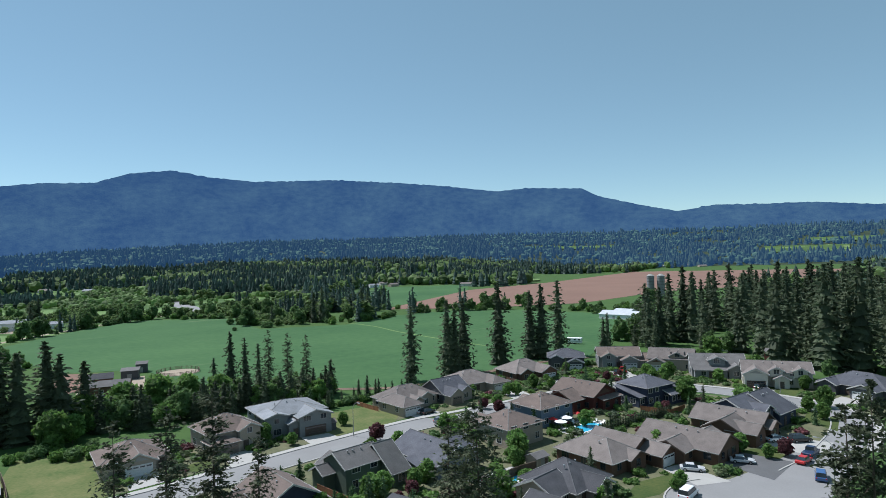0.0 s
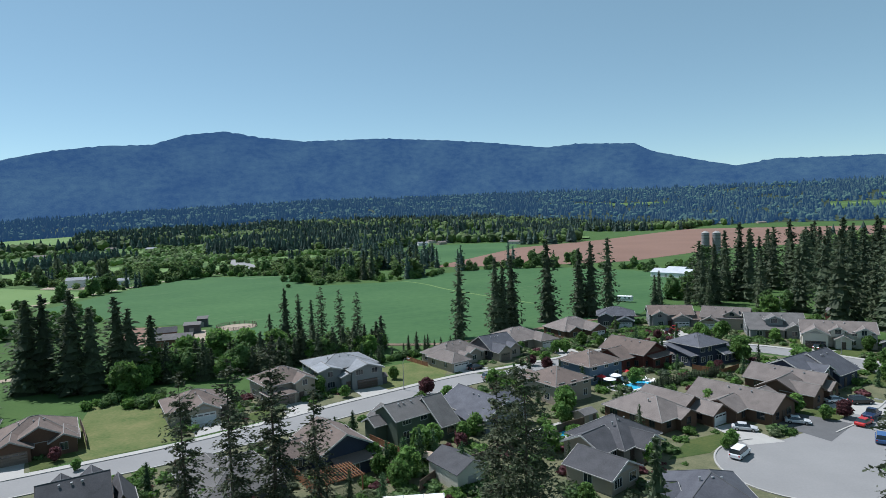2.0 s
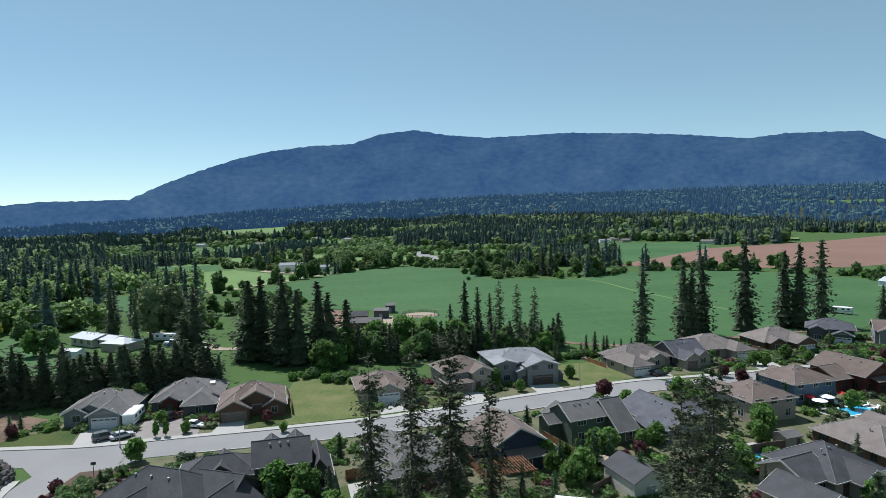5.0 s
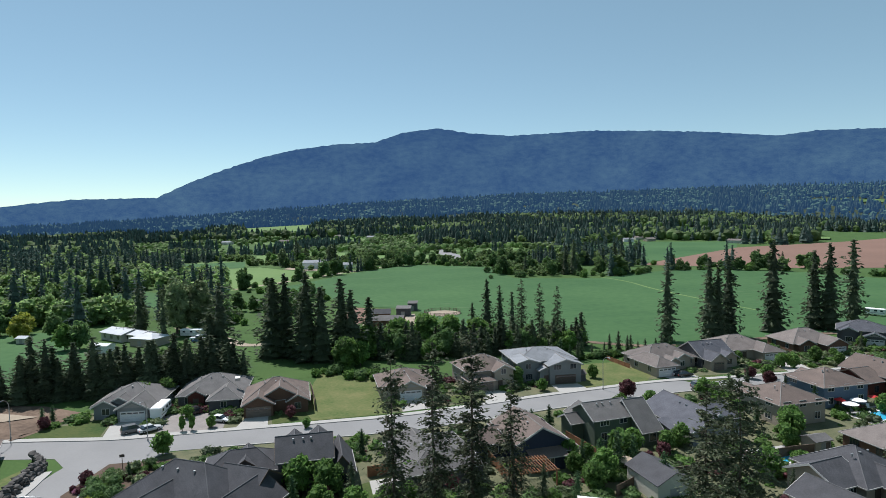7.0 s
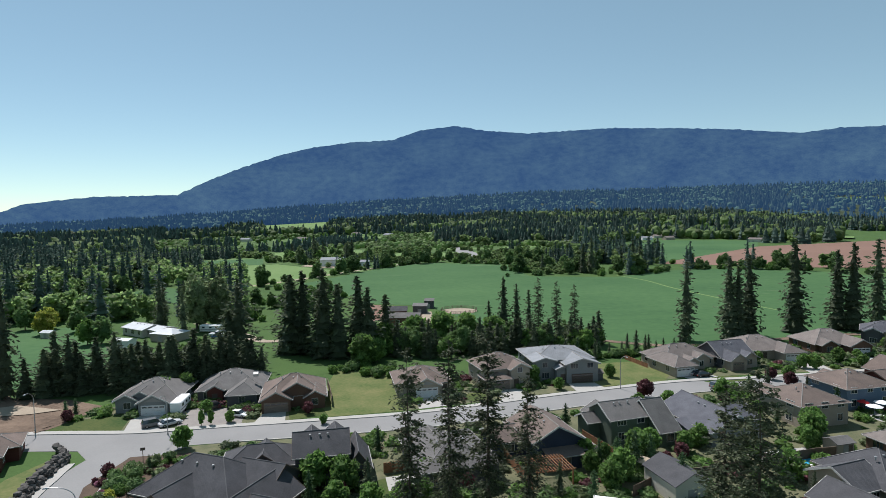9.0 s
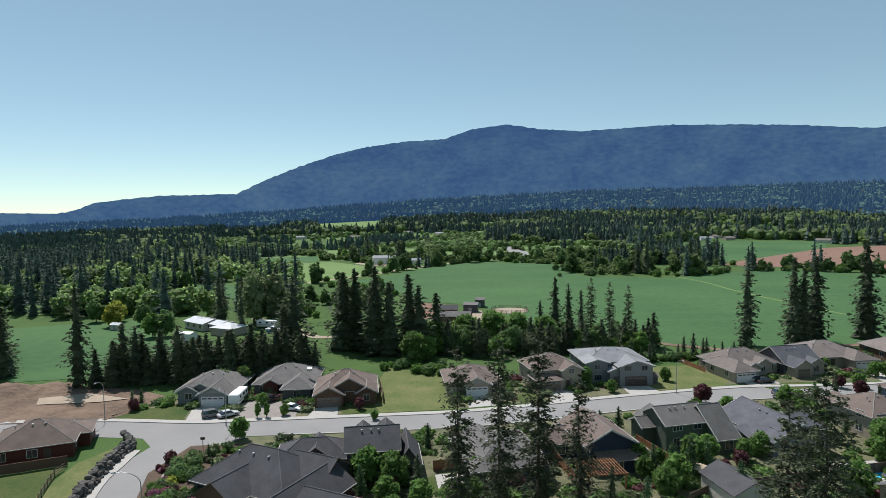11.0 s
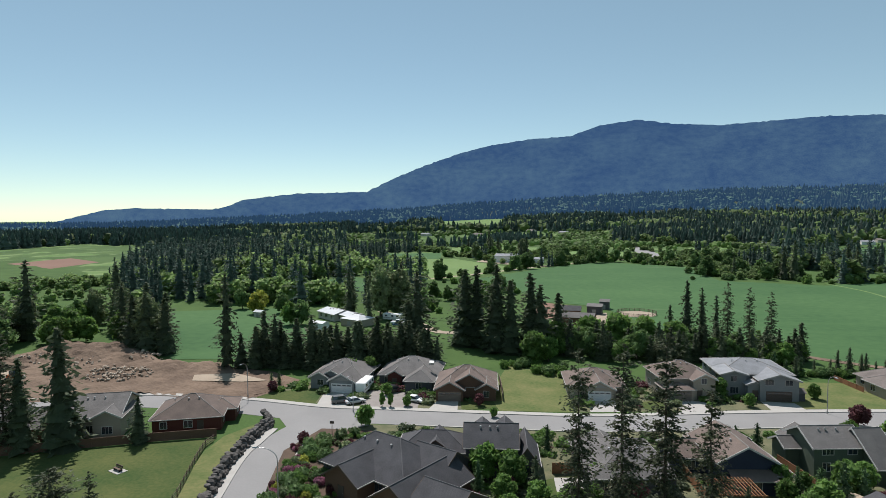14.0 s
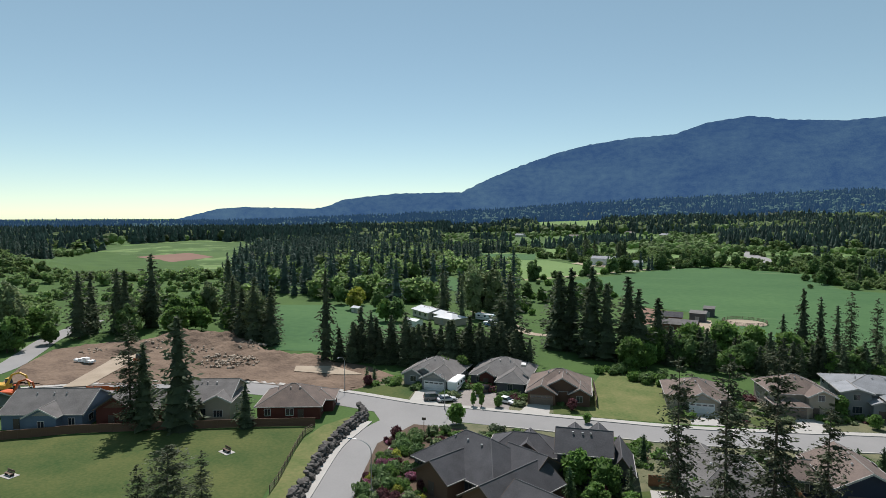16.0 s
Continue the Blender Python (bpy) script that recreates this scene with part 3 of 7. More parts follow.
def plant(proto, x, y, s=1.0, turn=None, z=None, sx=1.0):
    """Sets the prototype itself at its first place, and copies of it at the next."""
    a = random.random() * 360 if turn is None else turn
    m = pose(x, y, height(x, y) if z is None else z, 0, 0, a) @ Matrix.Diagonal((s * sx, s * sx, s, 1))
    if proto.name not in USED:
        USED.add(proto.name)
        proto.matrix_basis = m
        return proto
    ob = copy_thing(proto, pose(0, 0, 0))
    ob.matrix_basis = m
    return ob


# ---- kinds of things: houses ----
FOOT = []

def roof_mesh(x0, x1, y0, y1, e, kind, slope, over, material, th=0.16):
    X0, X1, Y0, Y1 = x0 - over, x1 + over, y0 - over, y1 + over
    ze = e - over * slope
    s = Soup()
    if kind == "shed":
        s.hull([(X0, Y0, ze), (X1, Y0, ze), (X1, Y1, ze + slope * (Y1 - Y0)), (X0, Y1, ze + slope * (Y1 - Y0))],
               [(X0, Y0, ze + th), (X1, Y0, ze + th), (X1, Y1, ze + th + slope * (Y1 - Y0)), (X0, Y1, ze + th + slope * (Y1 - Y0))])
    elif kind in ("gx", "gy"):
        if kind == "gx":
            c, half = (Y0 + Y1) / 2, (Y1 - Y0) / 2
            pr = lambda u, w, z: (u, w, z)
            A0, A1, B0, B1 = X0, X1, Y0, Y1
        else:
            c, half = (X0 + X1) / 2, (X1 - X0) / 2
            pr = lambda u, w, z: (w, u, z)
            A0, A1, B0, B1 = Y0, Y1, X0, X1
        zr = ze + half * slope
        for b in (B0, B1):
            s.hull([pr(A0, b, ze), pr(A1, b, ze), pr(A1, c, zr), pr(A0, c, zr)], [pr(A0, b, ze + th), pr(A1, b, ze + th), pr(A1, c, zr + th), pr(A0, c, zr + th)])
    else:
        half = min(X1 - X0, Y1 - Y0) / 2
        zr = ze + half * slope
        if X1 - X0 >= Y1 - Y0:
            ra, rb = (X0 + half, (Y0 + Y1) / 2, zr + th), (X1 - half + 0.01, (Y0 + Y1) / 2, zr + th)
        else:
            ra, rb = ((X0 + X1) / 2, Y0 + half, zr + th), ((X0 + X1) / 2, Y1 - half + 0.01, zr + th)
        s.v = [(X0, Y0, ze), (X1, Y0, ze), (X1, Y1, ze), (X0, Y1, ze), (X0, Y0, ze + th), (X1, Y0, ze + th), (X1, Y1, ze + th), (X0, Y1, ze + th), ra, rb]
        s.f = [[3, 2, 1, 0], [0, 1, 5, 4], [1, 2, 6, 5], [2, 3, 7, 6], [3, 0, 4, 7]]
        if X1 - X0 >= Y1 - Y0:
            s.f += [[4, 5, 9, 8], [5, 6, 9], [6, 7, 8, 9], [7, 4, 8]]
        else:
            s.f += [[4, 5, 8], [5, 6, 9, 8], [6, 7, 9], [7, 4, 8, 9]]
    return s.mesh("roof", material)


def wall_mesh(x0, x1, y0, y1, z0, e, kind, slope, material):
    s = Soup()
    if kind == "gx":
        c, zr = (y0 + y1) / 2, e + (y1 - y0) / 2 * slope - 0.03
        ring = lambda x: [(x, y0, z0), (x, y1, z0), (x, y1, e), (x, c, zr), (x, y0, e)]
        s.hull(ring(x0), ring(x1))
    elif kind == "gy":
        c, zr = (x0 + x1) / 2, e + (x1 - x0) / 2 * slope - 0.03
        ring = lambda y: [(x0, y, z0), (x1, y, z0), (x1, y, e), (c, y, zr), (x0, y, e)]
        s.hull(ring(y1), ring(y0))
    elif kind == "shed":
        ring = lambda x: [(x, y0, z0), (x, y1, z0), (x, y1, e + slope * (y1 - y0) - 0.03), (x, y0, e - 0.03)]
        s.hull(ring(x0), ring(x1))
    else:
        s.box(x0, x1, y0, y1, z0, e)
    return s.mesh("wall", material)


def place_on(side, b, u):
    """The pose on a block's side, u metres along it, looking outwards along local -y."""
    x0, x1, y0, y1 = b[:4]
    if side == "f":
        return pose(x0 + u, y0, 0)
    if side == "b":
        return pose(x1 - u, y1, 0, 0, 0, 180)
    if side == "l":
        return pose(x0, y1 - u, 0, 0, 0, -90)
    return pose(x1, y0 + u, 0, 0, 0, 90)


def window(parent, m, z, w, h, trim, bars=1):
    f = 0.1
    xs = [-w / 2 - f, -w / 2]
    for k in range(bars):
        x = -w / 2 + w * (k + 1) / (bars + 1)
        xs += [x - 0.03, x + 0.03]
    xs += [w / 2, w / 2 + f]
    zs = [z - f, z, z + h, z + h + f]
    # one joined lattice: solid but for the panes
    solid = lambda i, j: 0 <= i < len(xs) - 1 and 0 <= j < 3 and not (j == 1 and i % 2 == 1)
    s, at = Soup(), {}

    def vert(i, j, y):
        if (i, j, y) not in at:
            at[i, j, y] = len(s.v)
            s.v.append((xs[i], y, zs[j]))
        return at[i, j, y]

    for i in range(len(xs) - 1):
        for j in range(3):
            if solid(i, j):
                s.f.append([vert(i, j, -0.06), vert(i + 1, j, -0.06), vert(i + 1, j + 1, -0.06), vert(i, j + 1, -0.06)])
                for di, dj, (a, b), (c, d) in ((-1, 0, (i, j), (i, j + 1)), (1, 0, (i + 1, j), (i + 1, j + 1)), (0, -1, (i, j), (i + 1, j)), (0, 1, (i, j + 1), (i + 1, j + 1))):
                    if not solid(i + di, j + dj):
                        s.f.append([vert(a, b, -0.06), vert(a, b, 0.0), vert(c, d, 0.0), vert(c, d, -0.06)])
    win = part("window", s.mesh("window", trim), parent, m=m)
    part("pane", Soup().box(-w / 2, w / 2, -0.025, 0.0, z, z + h).mesh("pane", M["glass"]), win)
    return win


def garage_door(parent, m, w, h, material):
    s = Soup()
    for k in range(4):
        s.box(-w / 2, w / 2, -0.07, 0.0, 0.05 + h * k / 4, 0.02 + h * (k + 1) / 4)
    s.box(-w / 2 - 0.14, -w / 2, -0.09, 0, 0, h + 0.14).box(w / 2, w / 2 + 0.14, -0.09, 0, 0, h + 0.14).box(-w / 2, w / 2, -0.09, 0, h, h + 0.14)
    g = part("garage_door", s.mesh("garage_door", material), parent, m=m)
    for k in range(4):
        x = -w / 2 + w * (k + 0.5) / 4
        part("pane", Soup().box(x - w / 10, x + w / 10, -0.085, -0.05, h * 0.8, h * 0.93).mesh("pane", M["glass"]), g)


def door(parent, m, material):
    d = part("door", Soup().box(-0.5, 0.5, -0.06, 0, 0.15, 2.2).box(-0.62, -0.5, -0.08, 0, 0.1, 2.3).box(0.5, 0.62, -0.08, 0, 0.1, 2.3).mesh("door", material), parent, m=m)
    part("door_handle", Soup().box(0.36, 0.42, -0.13, -0.05, 1.05, 1.12).mesh("door_handle", M["metal_grey"]), d)


def house(label, x, y, head, wall, roof, blocks, garage=(), doors=(), trim="trim", over=0.5, seed=1, gmat="garage", dense=3.4, vents=3, accent=None, pitch=0.88):
    """A house from rectangular blocks (x0, x1, y0, y1, base, eave, roof kind, slope); local x runs along its front, local y to its back."""
    h = thing("house", label, "house", pose(x, y, 0, 0, 0, head), "houses of the estate")
    for b in blocks:
        FOOT.append([tuple((h.matrix_basis @ Vector((u, w, 0)))[:2]) for u, w in ((b[0] - 1, b[2] - 1), (b[1] + 1, b[2] - 1), (b[1] + 1, b[3] + 1), (b[0] - 1, b[3] + 1))])
    blocks = [(*b[:7], b[7] * pitch) for b in blocks]
    rng = random.Random(seed)
    taken = []
    for bi, side, u, w in garage:
        taken.append((bi, side, u - w / 2 - 0.8, u + w / 2 + 0.8))
        garage_door(h, place_on(side, blocks[bi], u), w, 2.15, M[gmat])
    for bi, side, u in doors:
        taken.append((bi, side, u - 1.4, u + 1.4))
        door(h, place_on(side, blocks[bi], u), M["trim_dark"])
    for bi, (x0, x1, y0, y1, z0, e, kind, sl) in enumerate(blocks):
        mw = M[accent] if accent and kind == "gy" else M[wall]
        part("wall", wall_mesh(x0, x1, y0, y1, z0, e, kind, sl, mw), h)
        part("roof", roof_mesh(x0, x1, y0, y1, e, kind, sl, over, M[roof]), h)
        ze = e - over * sl
        # bargeboards on gables, gutters along eaves
        X0, X1, Y0, Y1 = x0 - over, x1 + over, y0 - over, y1 + over
        if kind in ("gx", "gy"):
            half = ((Y1 - Y0) if kind == "gx" else (X1 - X0)) / 2
            for end in (0, 1):
                s = Soup()
                for sg in (0, 1):
                    if kind == "gx":
                        xx = X1 + 0.004 if end else X0 - 0.064
                        b0, c = (Y1, (Y0 + Y1) / 2) if sg else (Y0, (Y0 + Y1) / 2)
                        q = lambda dx: [(xx + dx, b0, ze - 0.12), (xx + dx, b0, ze + 0.2), (xx + dx, c, ze + half * sl + 0.2), (xx + dx, c, ze + half * sl - 0.12)]
                    else:
                        yy = Y1 + 0.004 if end else Y0 - 0.064
                        b0, c = (X1, (X0 + X1) / 2) if sg else (X0, (X0 + X1) / 2)
                        q = lambda dx: [(b0, yy + dx, ze - 0.12), (b0, yy + dx, ze + 0.2), (c, yy + dx, ze + half * sl + 0.2), (c, yy + dx, ze + half * sl - 0.12)]
                    s.hull(q(0), q(0.06))
                part("bargeboard", s.mesh("bargeboard", M[trim]), h)
        if kind in ("gx", "hip", "shed"):
            part("gutter", Soup().box(X0, X1, Y0 - 0.12, Y0 - 0.004, ze + 0.0, ze + 0.15).mesh("gutter", M["trim_grey"]), h)
        if kind in ("gx", "hip"):
            part("gutter", Soup().box(X0, X1, Y1 + 0.004, Y1 + 0.12, ze + 0.0, ze + 0.15).mesh("gutter", M["trim_grey"]), h)
        if kind in ("gy", "hip"):
            part("gutter", Soup().box(X0 - 0.12, X0 - 0.004, Y0, Y1, ze + 0.0, ze + 0.15).mesh("gutter", M["trim_grey"]), h)
            part("gutter", Soup().box(X1 + 0.004, X1 + 0.12, Y0, Y1, ze + 0.0, ze + 0.15).mesh("gutter", M["trim_grey"]), h)
        # caps along ridges and hips
        cap = M["ridge_dark" if roof in ("roof_dark", "roof_slate") else "ridge"]
        if kind in ("gx", "gy"):
            zr = ze + half * sl + 0.17
            ends = ((X0, (Y0 + Y1) / 2, zr), (X1, (Y0 + Y1) / 2, zr)) if kind == "gx" else (((X0 + X1) / 2, Y0, zr), ((X0 + X1) / 2, Y1, zr))
            part("ridge_cap", Soup().tube(ends, 0.09, 0.09, 5).mesh("ridge_cap", cap), h)
        elif kind == "hip":
            hw = min(X1 - X0, Y1 - Y0) / 2
            zr = ze + hw * sl + 0.16
            ra, rb = ((X0 + hw, (Y0 + Y1) / 2, zr), (X1 - hw, (Y0 + Y1) / 2, zr)) if X1 - X0 >= Y1 - Y0 else (((X0 + X1) / 2, Y0 + hw, zr), ((X0 + X1) / 2, Y1 - hw, zr))
            near = [ra, rb, rb, ra] if X1 - X0 >= Y1 - Y0 else [ra, ra, rb, rb]
            for corner, top in zip(((X0, Y0), (X1, Y0), (X1, Y1), (X0, Y1)), near):
                part("ridge_cap", Soup().tube(((*corner, ze + 0.15), top), 0.08, 0.08, 5).mesh("ridge_cap", cap), h)
            if math.dist(ra, rb) > 0.3:
                part("ridge_cap", Soup().tube((ra, rb), 0.09, 0.09, 5).mesh("ridge_cap", cap), h)
        storeys = 1 if e - z0 < 4.5 else 2
        for side, ln in (("f", x1 - x0), ("b", x1 - x0), ("l", y1 - y0), ("r", y1 - y0)):
            n = int(ln / dense)
            if side in "lr":
                n = max(1, n - 1) if ln > 4 else 0
            for st in range(storeys):
                for k in range(n):
                    u = ln * (k + 0.5) / n + rng.uniform(-0.2, 0.2)
                    if st == 0 and any(t[0] == bi and t[1] == side and t[2] - 0.6 < u < t[3] + 0.6 for t in taken):
                        continue
                    m = place_on(side, blocks[bi], u)
                    q = m @ Vector((0, -0.4, 0))
                    if any(o[0] - 0.2 < q.x < o[1] + 0.2 and o[2] - 0.2 < q.y < o[3] + 0.2 and o[5] > z0 + 2 for j, o in enumerate(blocks) if j != bi):
                        continue
                    w = rng.choice((1.2, 1.5, 1.8))
                    hh = 1.2 if st else 1.35
                    window(h, m, z0 + 0.95 + st * 2.75, w, hh, M[trim], 1 if w < 1.7 else 2)
            if (kind == "gy" and side in "fb" or kind == "gx" and side in "lr") and ln > 5 and storeys == 1 and sl > 0.4 and side == "f":
                m = place_on(side, blocks[bi], ln / 2)
                part("gable_panel", Soup().hull([(-ln * 0.3, -0.05, e + 0.15), (ln * 0.3, -0.05, e + 0.15), (0, -0.05, e + ln * 0.3 * sl)], [(-ln * 0.3, 0.0, e + 0.15), (ln * 0.3, 0.0, e + 0.15), (0, 0.0, e + ln * 0.3 * sl)]).mesh("gable_panel", M["wall_brown" if trim != "trim" else "trim_grey"]), h, m=m)
    x0, x1, y0, y1, z0, e, kind, sl = blocks[0]
    for k in range(vents):
        # small vents near the ridge
        u = 0.25 + 0.5 * (k + rng.random() * 0.5) / max(1, vents)
        if kind == "gy":
            vx, vy = (x0 + x1) / 2 - (x1 - x0) * 0.12, y0 + (y1 - y0) * u
            vz = e + ((x1 - x0) / 2 - (x1 - x0) * 0.12) * sl
        else:
            vx, vy = x0 + (x1 - x0) * u, (y0 + y1) / 2 - (y1 - y0) * 0.12
            vz = e + ((y1 - y0) / 2 - (y1 - y0) * 0.12) * sl
            if kind == "hip":
                vz = min(vz, e + (min(x1 - x0, y1 - y0) / 2) * sl * 0.75)
        part("roof_vent", Soup().tube([(vx, vy, vz - 0.1), (vx, vy, vz + 0.45)], 0.1, 0.1, 6).tube([(vx, vy, vz + 0.45), (vx, vy, vz + 0.52)], 0.2, 0.16, 8).mesh("roof_vent", M["metal_grey"]), h)
    return h


# ---- kinds of things: vehicles and small things ----
def car(label, x, y, head, paint, kind="sedan", z=0.06, category="car"):
    c = thing("car", label, category, pose(x, y, z, 0, 0, head), "parked cars")
    L, W = {"sedan": (4.6, 1.8), "van": (5.0, 1.95), "suv": (4.7, 1.9), "truck": (5.5, 1.95)}[kind]
    hb, ht = {"sedan": (0.85, 1.45), "van": (1.05, 1.9), "suv": (1.0, 1.75), "truck": (1.05, 1.85)}[kind]
    bm = bmesh.new()
    prof = [(-L / 2, 0.3), (-L / 2, hb * 0.85), (-L / 2 + 0.15, hb), (L / 2 - 1.0, hb), (L / 2 - 0.15, hb * 0.82), (L / 2, hb * 0.6), (L / 2, 0.3)]
    vs = [[bm.verts.new((px, s * W / 2, pz)) for px, pz in prof] for s in (-1, 1)]
    bm.faces.new(vs[0])
    bm.faces.new(vs[1][::-1])
    for i in range(len(prof)):
        j = (i + 1) % len(prof)
        bm.faces.new((vs[0][i], vs[0][j], vs[1][j], vs[1][i]))
    part("body", bm_mesh("body", bm, M[paint], 0.06), c)
    a0, a1, b0, b1 = {"sedan": (-1.75, 1.0, -1.2, 0.35), "van": (-2.4, 1.45, -2.3, 0.75), "suv": (-2.25, 1.05, -2.0, 0.45), "truck": (-0.5, 1.35, -0.4, 0.75)}[kind]
    w0, w1 = W / 2 - 0.06, W / 2 - 0.22
    s = Soup().hull([(a0, -w0, hb), (a1, -w0, hb), (a1, w0, hb), (a0, w0, hb)], [(b0, -w1, ht - 0.05), (b1, -w1, ht - 0.05), (b1, w1, ht - 0.05), (b0, w1, ht - 0.05)])
    part("glasshouse", s.mesh("glasshouse", M["glass"]), c, "dark window glass")
    part("roof", Soup().hull([(b0 - 0.03, -w1 - 0.02, ht - 0.07), (b1 + 0.03, -w1 - 0.02, ht - 0.07), (b1 + 0.03, w1 + 0.02, ht - 0.07), (b0 - 0.03, w1 + 0.02, ht - 0.07)], [(b0 + 0.1, -w1 + 0.1, ht), (b1 - 0.1, -w1 + 0.1, ht), (b1 - 0.1, w1 - 0.1, ht), (b0 + 0.1, w1 - 0.1, ht)]).mesh("roof", M[paint]), c)
    for wx in (-L / 2 + 0.9, L / 2 - 0.9):
        for sgn in (-1, 1):
            wh = part("wheel", Soup().tube([(wx, sgn * (W / 2 - 0.2), 0.32), (wx, sgn * (W / 2 + 0.015), 0.32)], 0.33, 0.33, 14).mesh("wheel", M["rubber"]), c)
            part("rim", Soup().tube([(wx, sgn * (W / 2 - 0.1), 0.32), (wx, sgn * (W / 2 + 0.03), 0.32)], 0.2, 0.18, 10).mesh("rim", M["metal_grey"]), wh)
    for sgn in (-1, 1):
        part("headlight", Soup().box(L / 2 - 0.12, L / 2 + 0.01, sgn * W * 0.36 - 0.18, sgn * W * 0.36 + 0.18, hb * 0.58, hb * 0.74).mesh("headlight", M["white"]), c)
        part("taillight", Soup().box(-L / 2 - 0.01, -L / 2 + 0.08, sgn * W * 0.4 - 0.12, sgn * W * 0.4 + 0.12, hb * 0.65, hb * 0.88).mesh("taillight", M["red"]), c)
    return c


def fence(label, pts, h, material, rails=False, gap=2.4, z=0.0):
    f = thing("fence", label, "fence", pose(0, 0, z))
    n = 0
    for (xa, ya), (xb, yb) in zip(pts, pts[1:]):
        L = math.hypot(xb - xa, yb - ya)
        k = max(1, round(L / gap))
        ang = math.degrees(math.atan2(yb - ya, xb - xa))
        for i in range(k):
            u0, u1 = L * i / k, L * (i + 1) / k
            m = pose(xa, ya, 0, 0, 0, ang)
            part("post", Soup().box(u0 - 0.06, u0 + 0.06, -0.06, 0.06, 0, h + 0.12, m).mesh("post", material), f)
            if rails:
                for zz in (0.35, 0.75, 1.1):
                    part("rail", Soup().box(u0, u1, -0.035, 0.035, zz * h / 1.2 - 0.06, zz * h / 1.2 + 0.06, m).mesh("rail", material), f)
            else:
                part("panel", Soup().box(u0 + 0.06, u1 - 0.06, -0.025, 0.025, 0.05, h, m).mesh("panel", material), f)
                part("rail", Soup().box(u0 + 0.06, u1 - 0.06, -0.05, 0.05, h, h + 0.06, m).mesh("rail", material), f)
            n += 1
    return f


def stone_mesh(seed, sx=1, sy=1, sz=1, material=None):
    bm = bmesh.new()
    bmesh.ops.create_icosphere(bm, subdivisions=1, radius=0.5)
    rng = random.Random(seed)
    for v in bm.verts:
        v.co *= rng.uniform(0.75, 1.2)
        v.co = Vector((v.co.x * sx, v.co.y * sy, v.co.z * sz))
    me = bpy.data.meshes.new("stone")
    bm.to_mesh(me)
    bm.free()
    me.materials.append(material or M["rock"])
    return me


def street_lamp(x, y, turn, h=8.5, reach=2.6):
    t = thing("street_lamp", "grey metal street lamp with a curved arm beside the road", "street lamp", pose(x, y, 0, 0, 0, turn), "street lamps")
    part("base", Soup().tube([(0, 0, 0), (0, 0, 0.5)], 0.16, 0.14, 10).mesh("base", M["concrete"]), t)
    part("pole", Soup().tube([(0, 0, 0.4), (0, 0, h * 0.78)], 0.1, 0.07, 8).mesh("pole", M["metal_grey"]), t)
    arc = [(reach * (1 - math.cos(k * math.pi / 16)), 0, h * 0.78 + h * 0.22 * math.sin(k * math.pi / 16)) for k in range(9)]
    part("arm", Soup().tube(arc, 0.06, 0.045, 7).mesh("arm", M["metal_grey"]), t)
    part("head", Soup().hull([(reach - 0.1, -0.12, h - 0.06), (reach + 0.65, -0.16, h - 0.06), (reach + 0.65, 0.16, h - 0.06), (reach - 0.1, 0.12, h - 0.06)], [(reach, -0.05, h + 0.09), (reach + 0.5, -0.07, h + 0.09), (reach + 0.5, 0.07, h + 0.09), (reach, 0.05, h + 0.09)]).mesh("head", M["metal_grey"]), t)
    return t


def shed(name, label, x, y, head, w, d, e, wall, roof, slope=0.4, kind="gx", category="shed", over=0.3):
    t = thing(name, label, category, pose(x, y, 0, 0, 0, head))
    part("wall", wall_mesh(0, w, 0, d, 0, e, kind, slope, M[wall]), t)
    part("roof", roof_mesh(0, w, 0, d, e, kind, slope, over, M[roof], 0.1), t)
    part("door", Soup().box(w * 0.35, w * 0.35 + min(1.6, w * 0.3), -0.05, 0, 0.05, min(2.1, e * 0.85)).mesh("door", M["trim_grey"]), t)
    return t


def caravan(label, x, y, head, L=7.0):
    t = thing("caravan", label, "caravan", pose(x, y, 0, 0, 0, head))
    bm = bmesh.new()
    bmesh.ops.create_cube(bm, size=1)
    for v in bm.verts:
        v.co = Vector((v.co.x * L, v.co.y * 2.4, v.co.z * 2.4 + 1.8))
    part("body", bm_mesh("body", bm, M["white"], 0.18), t)
    part("stripe", Soup().box(-L / 2 + 0.2, L / 2 - 0.2, -1.215, 1.215, 1.3, 1.5).mesh("stripe", M["trim_grey"]), t)
    for k in (-0.3, 0.05, 0.33):
        part("window", Soup().box(L * k - 0.5, L * k + 0.5, -1.22, 1.22, 1.9, 2.5).mesh("window", M["glass"]), t)
    for sgn in (-1, 1):
        part("wheel", Soup().tube([(0, sgn * 0.9, 0.34), (0, sgn * 1.15, 0.34)], 0.34, 0.34, 12).mesh("wheel", M["rubber"]), t)
    return t


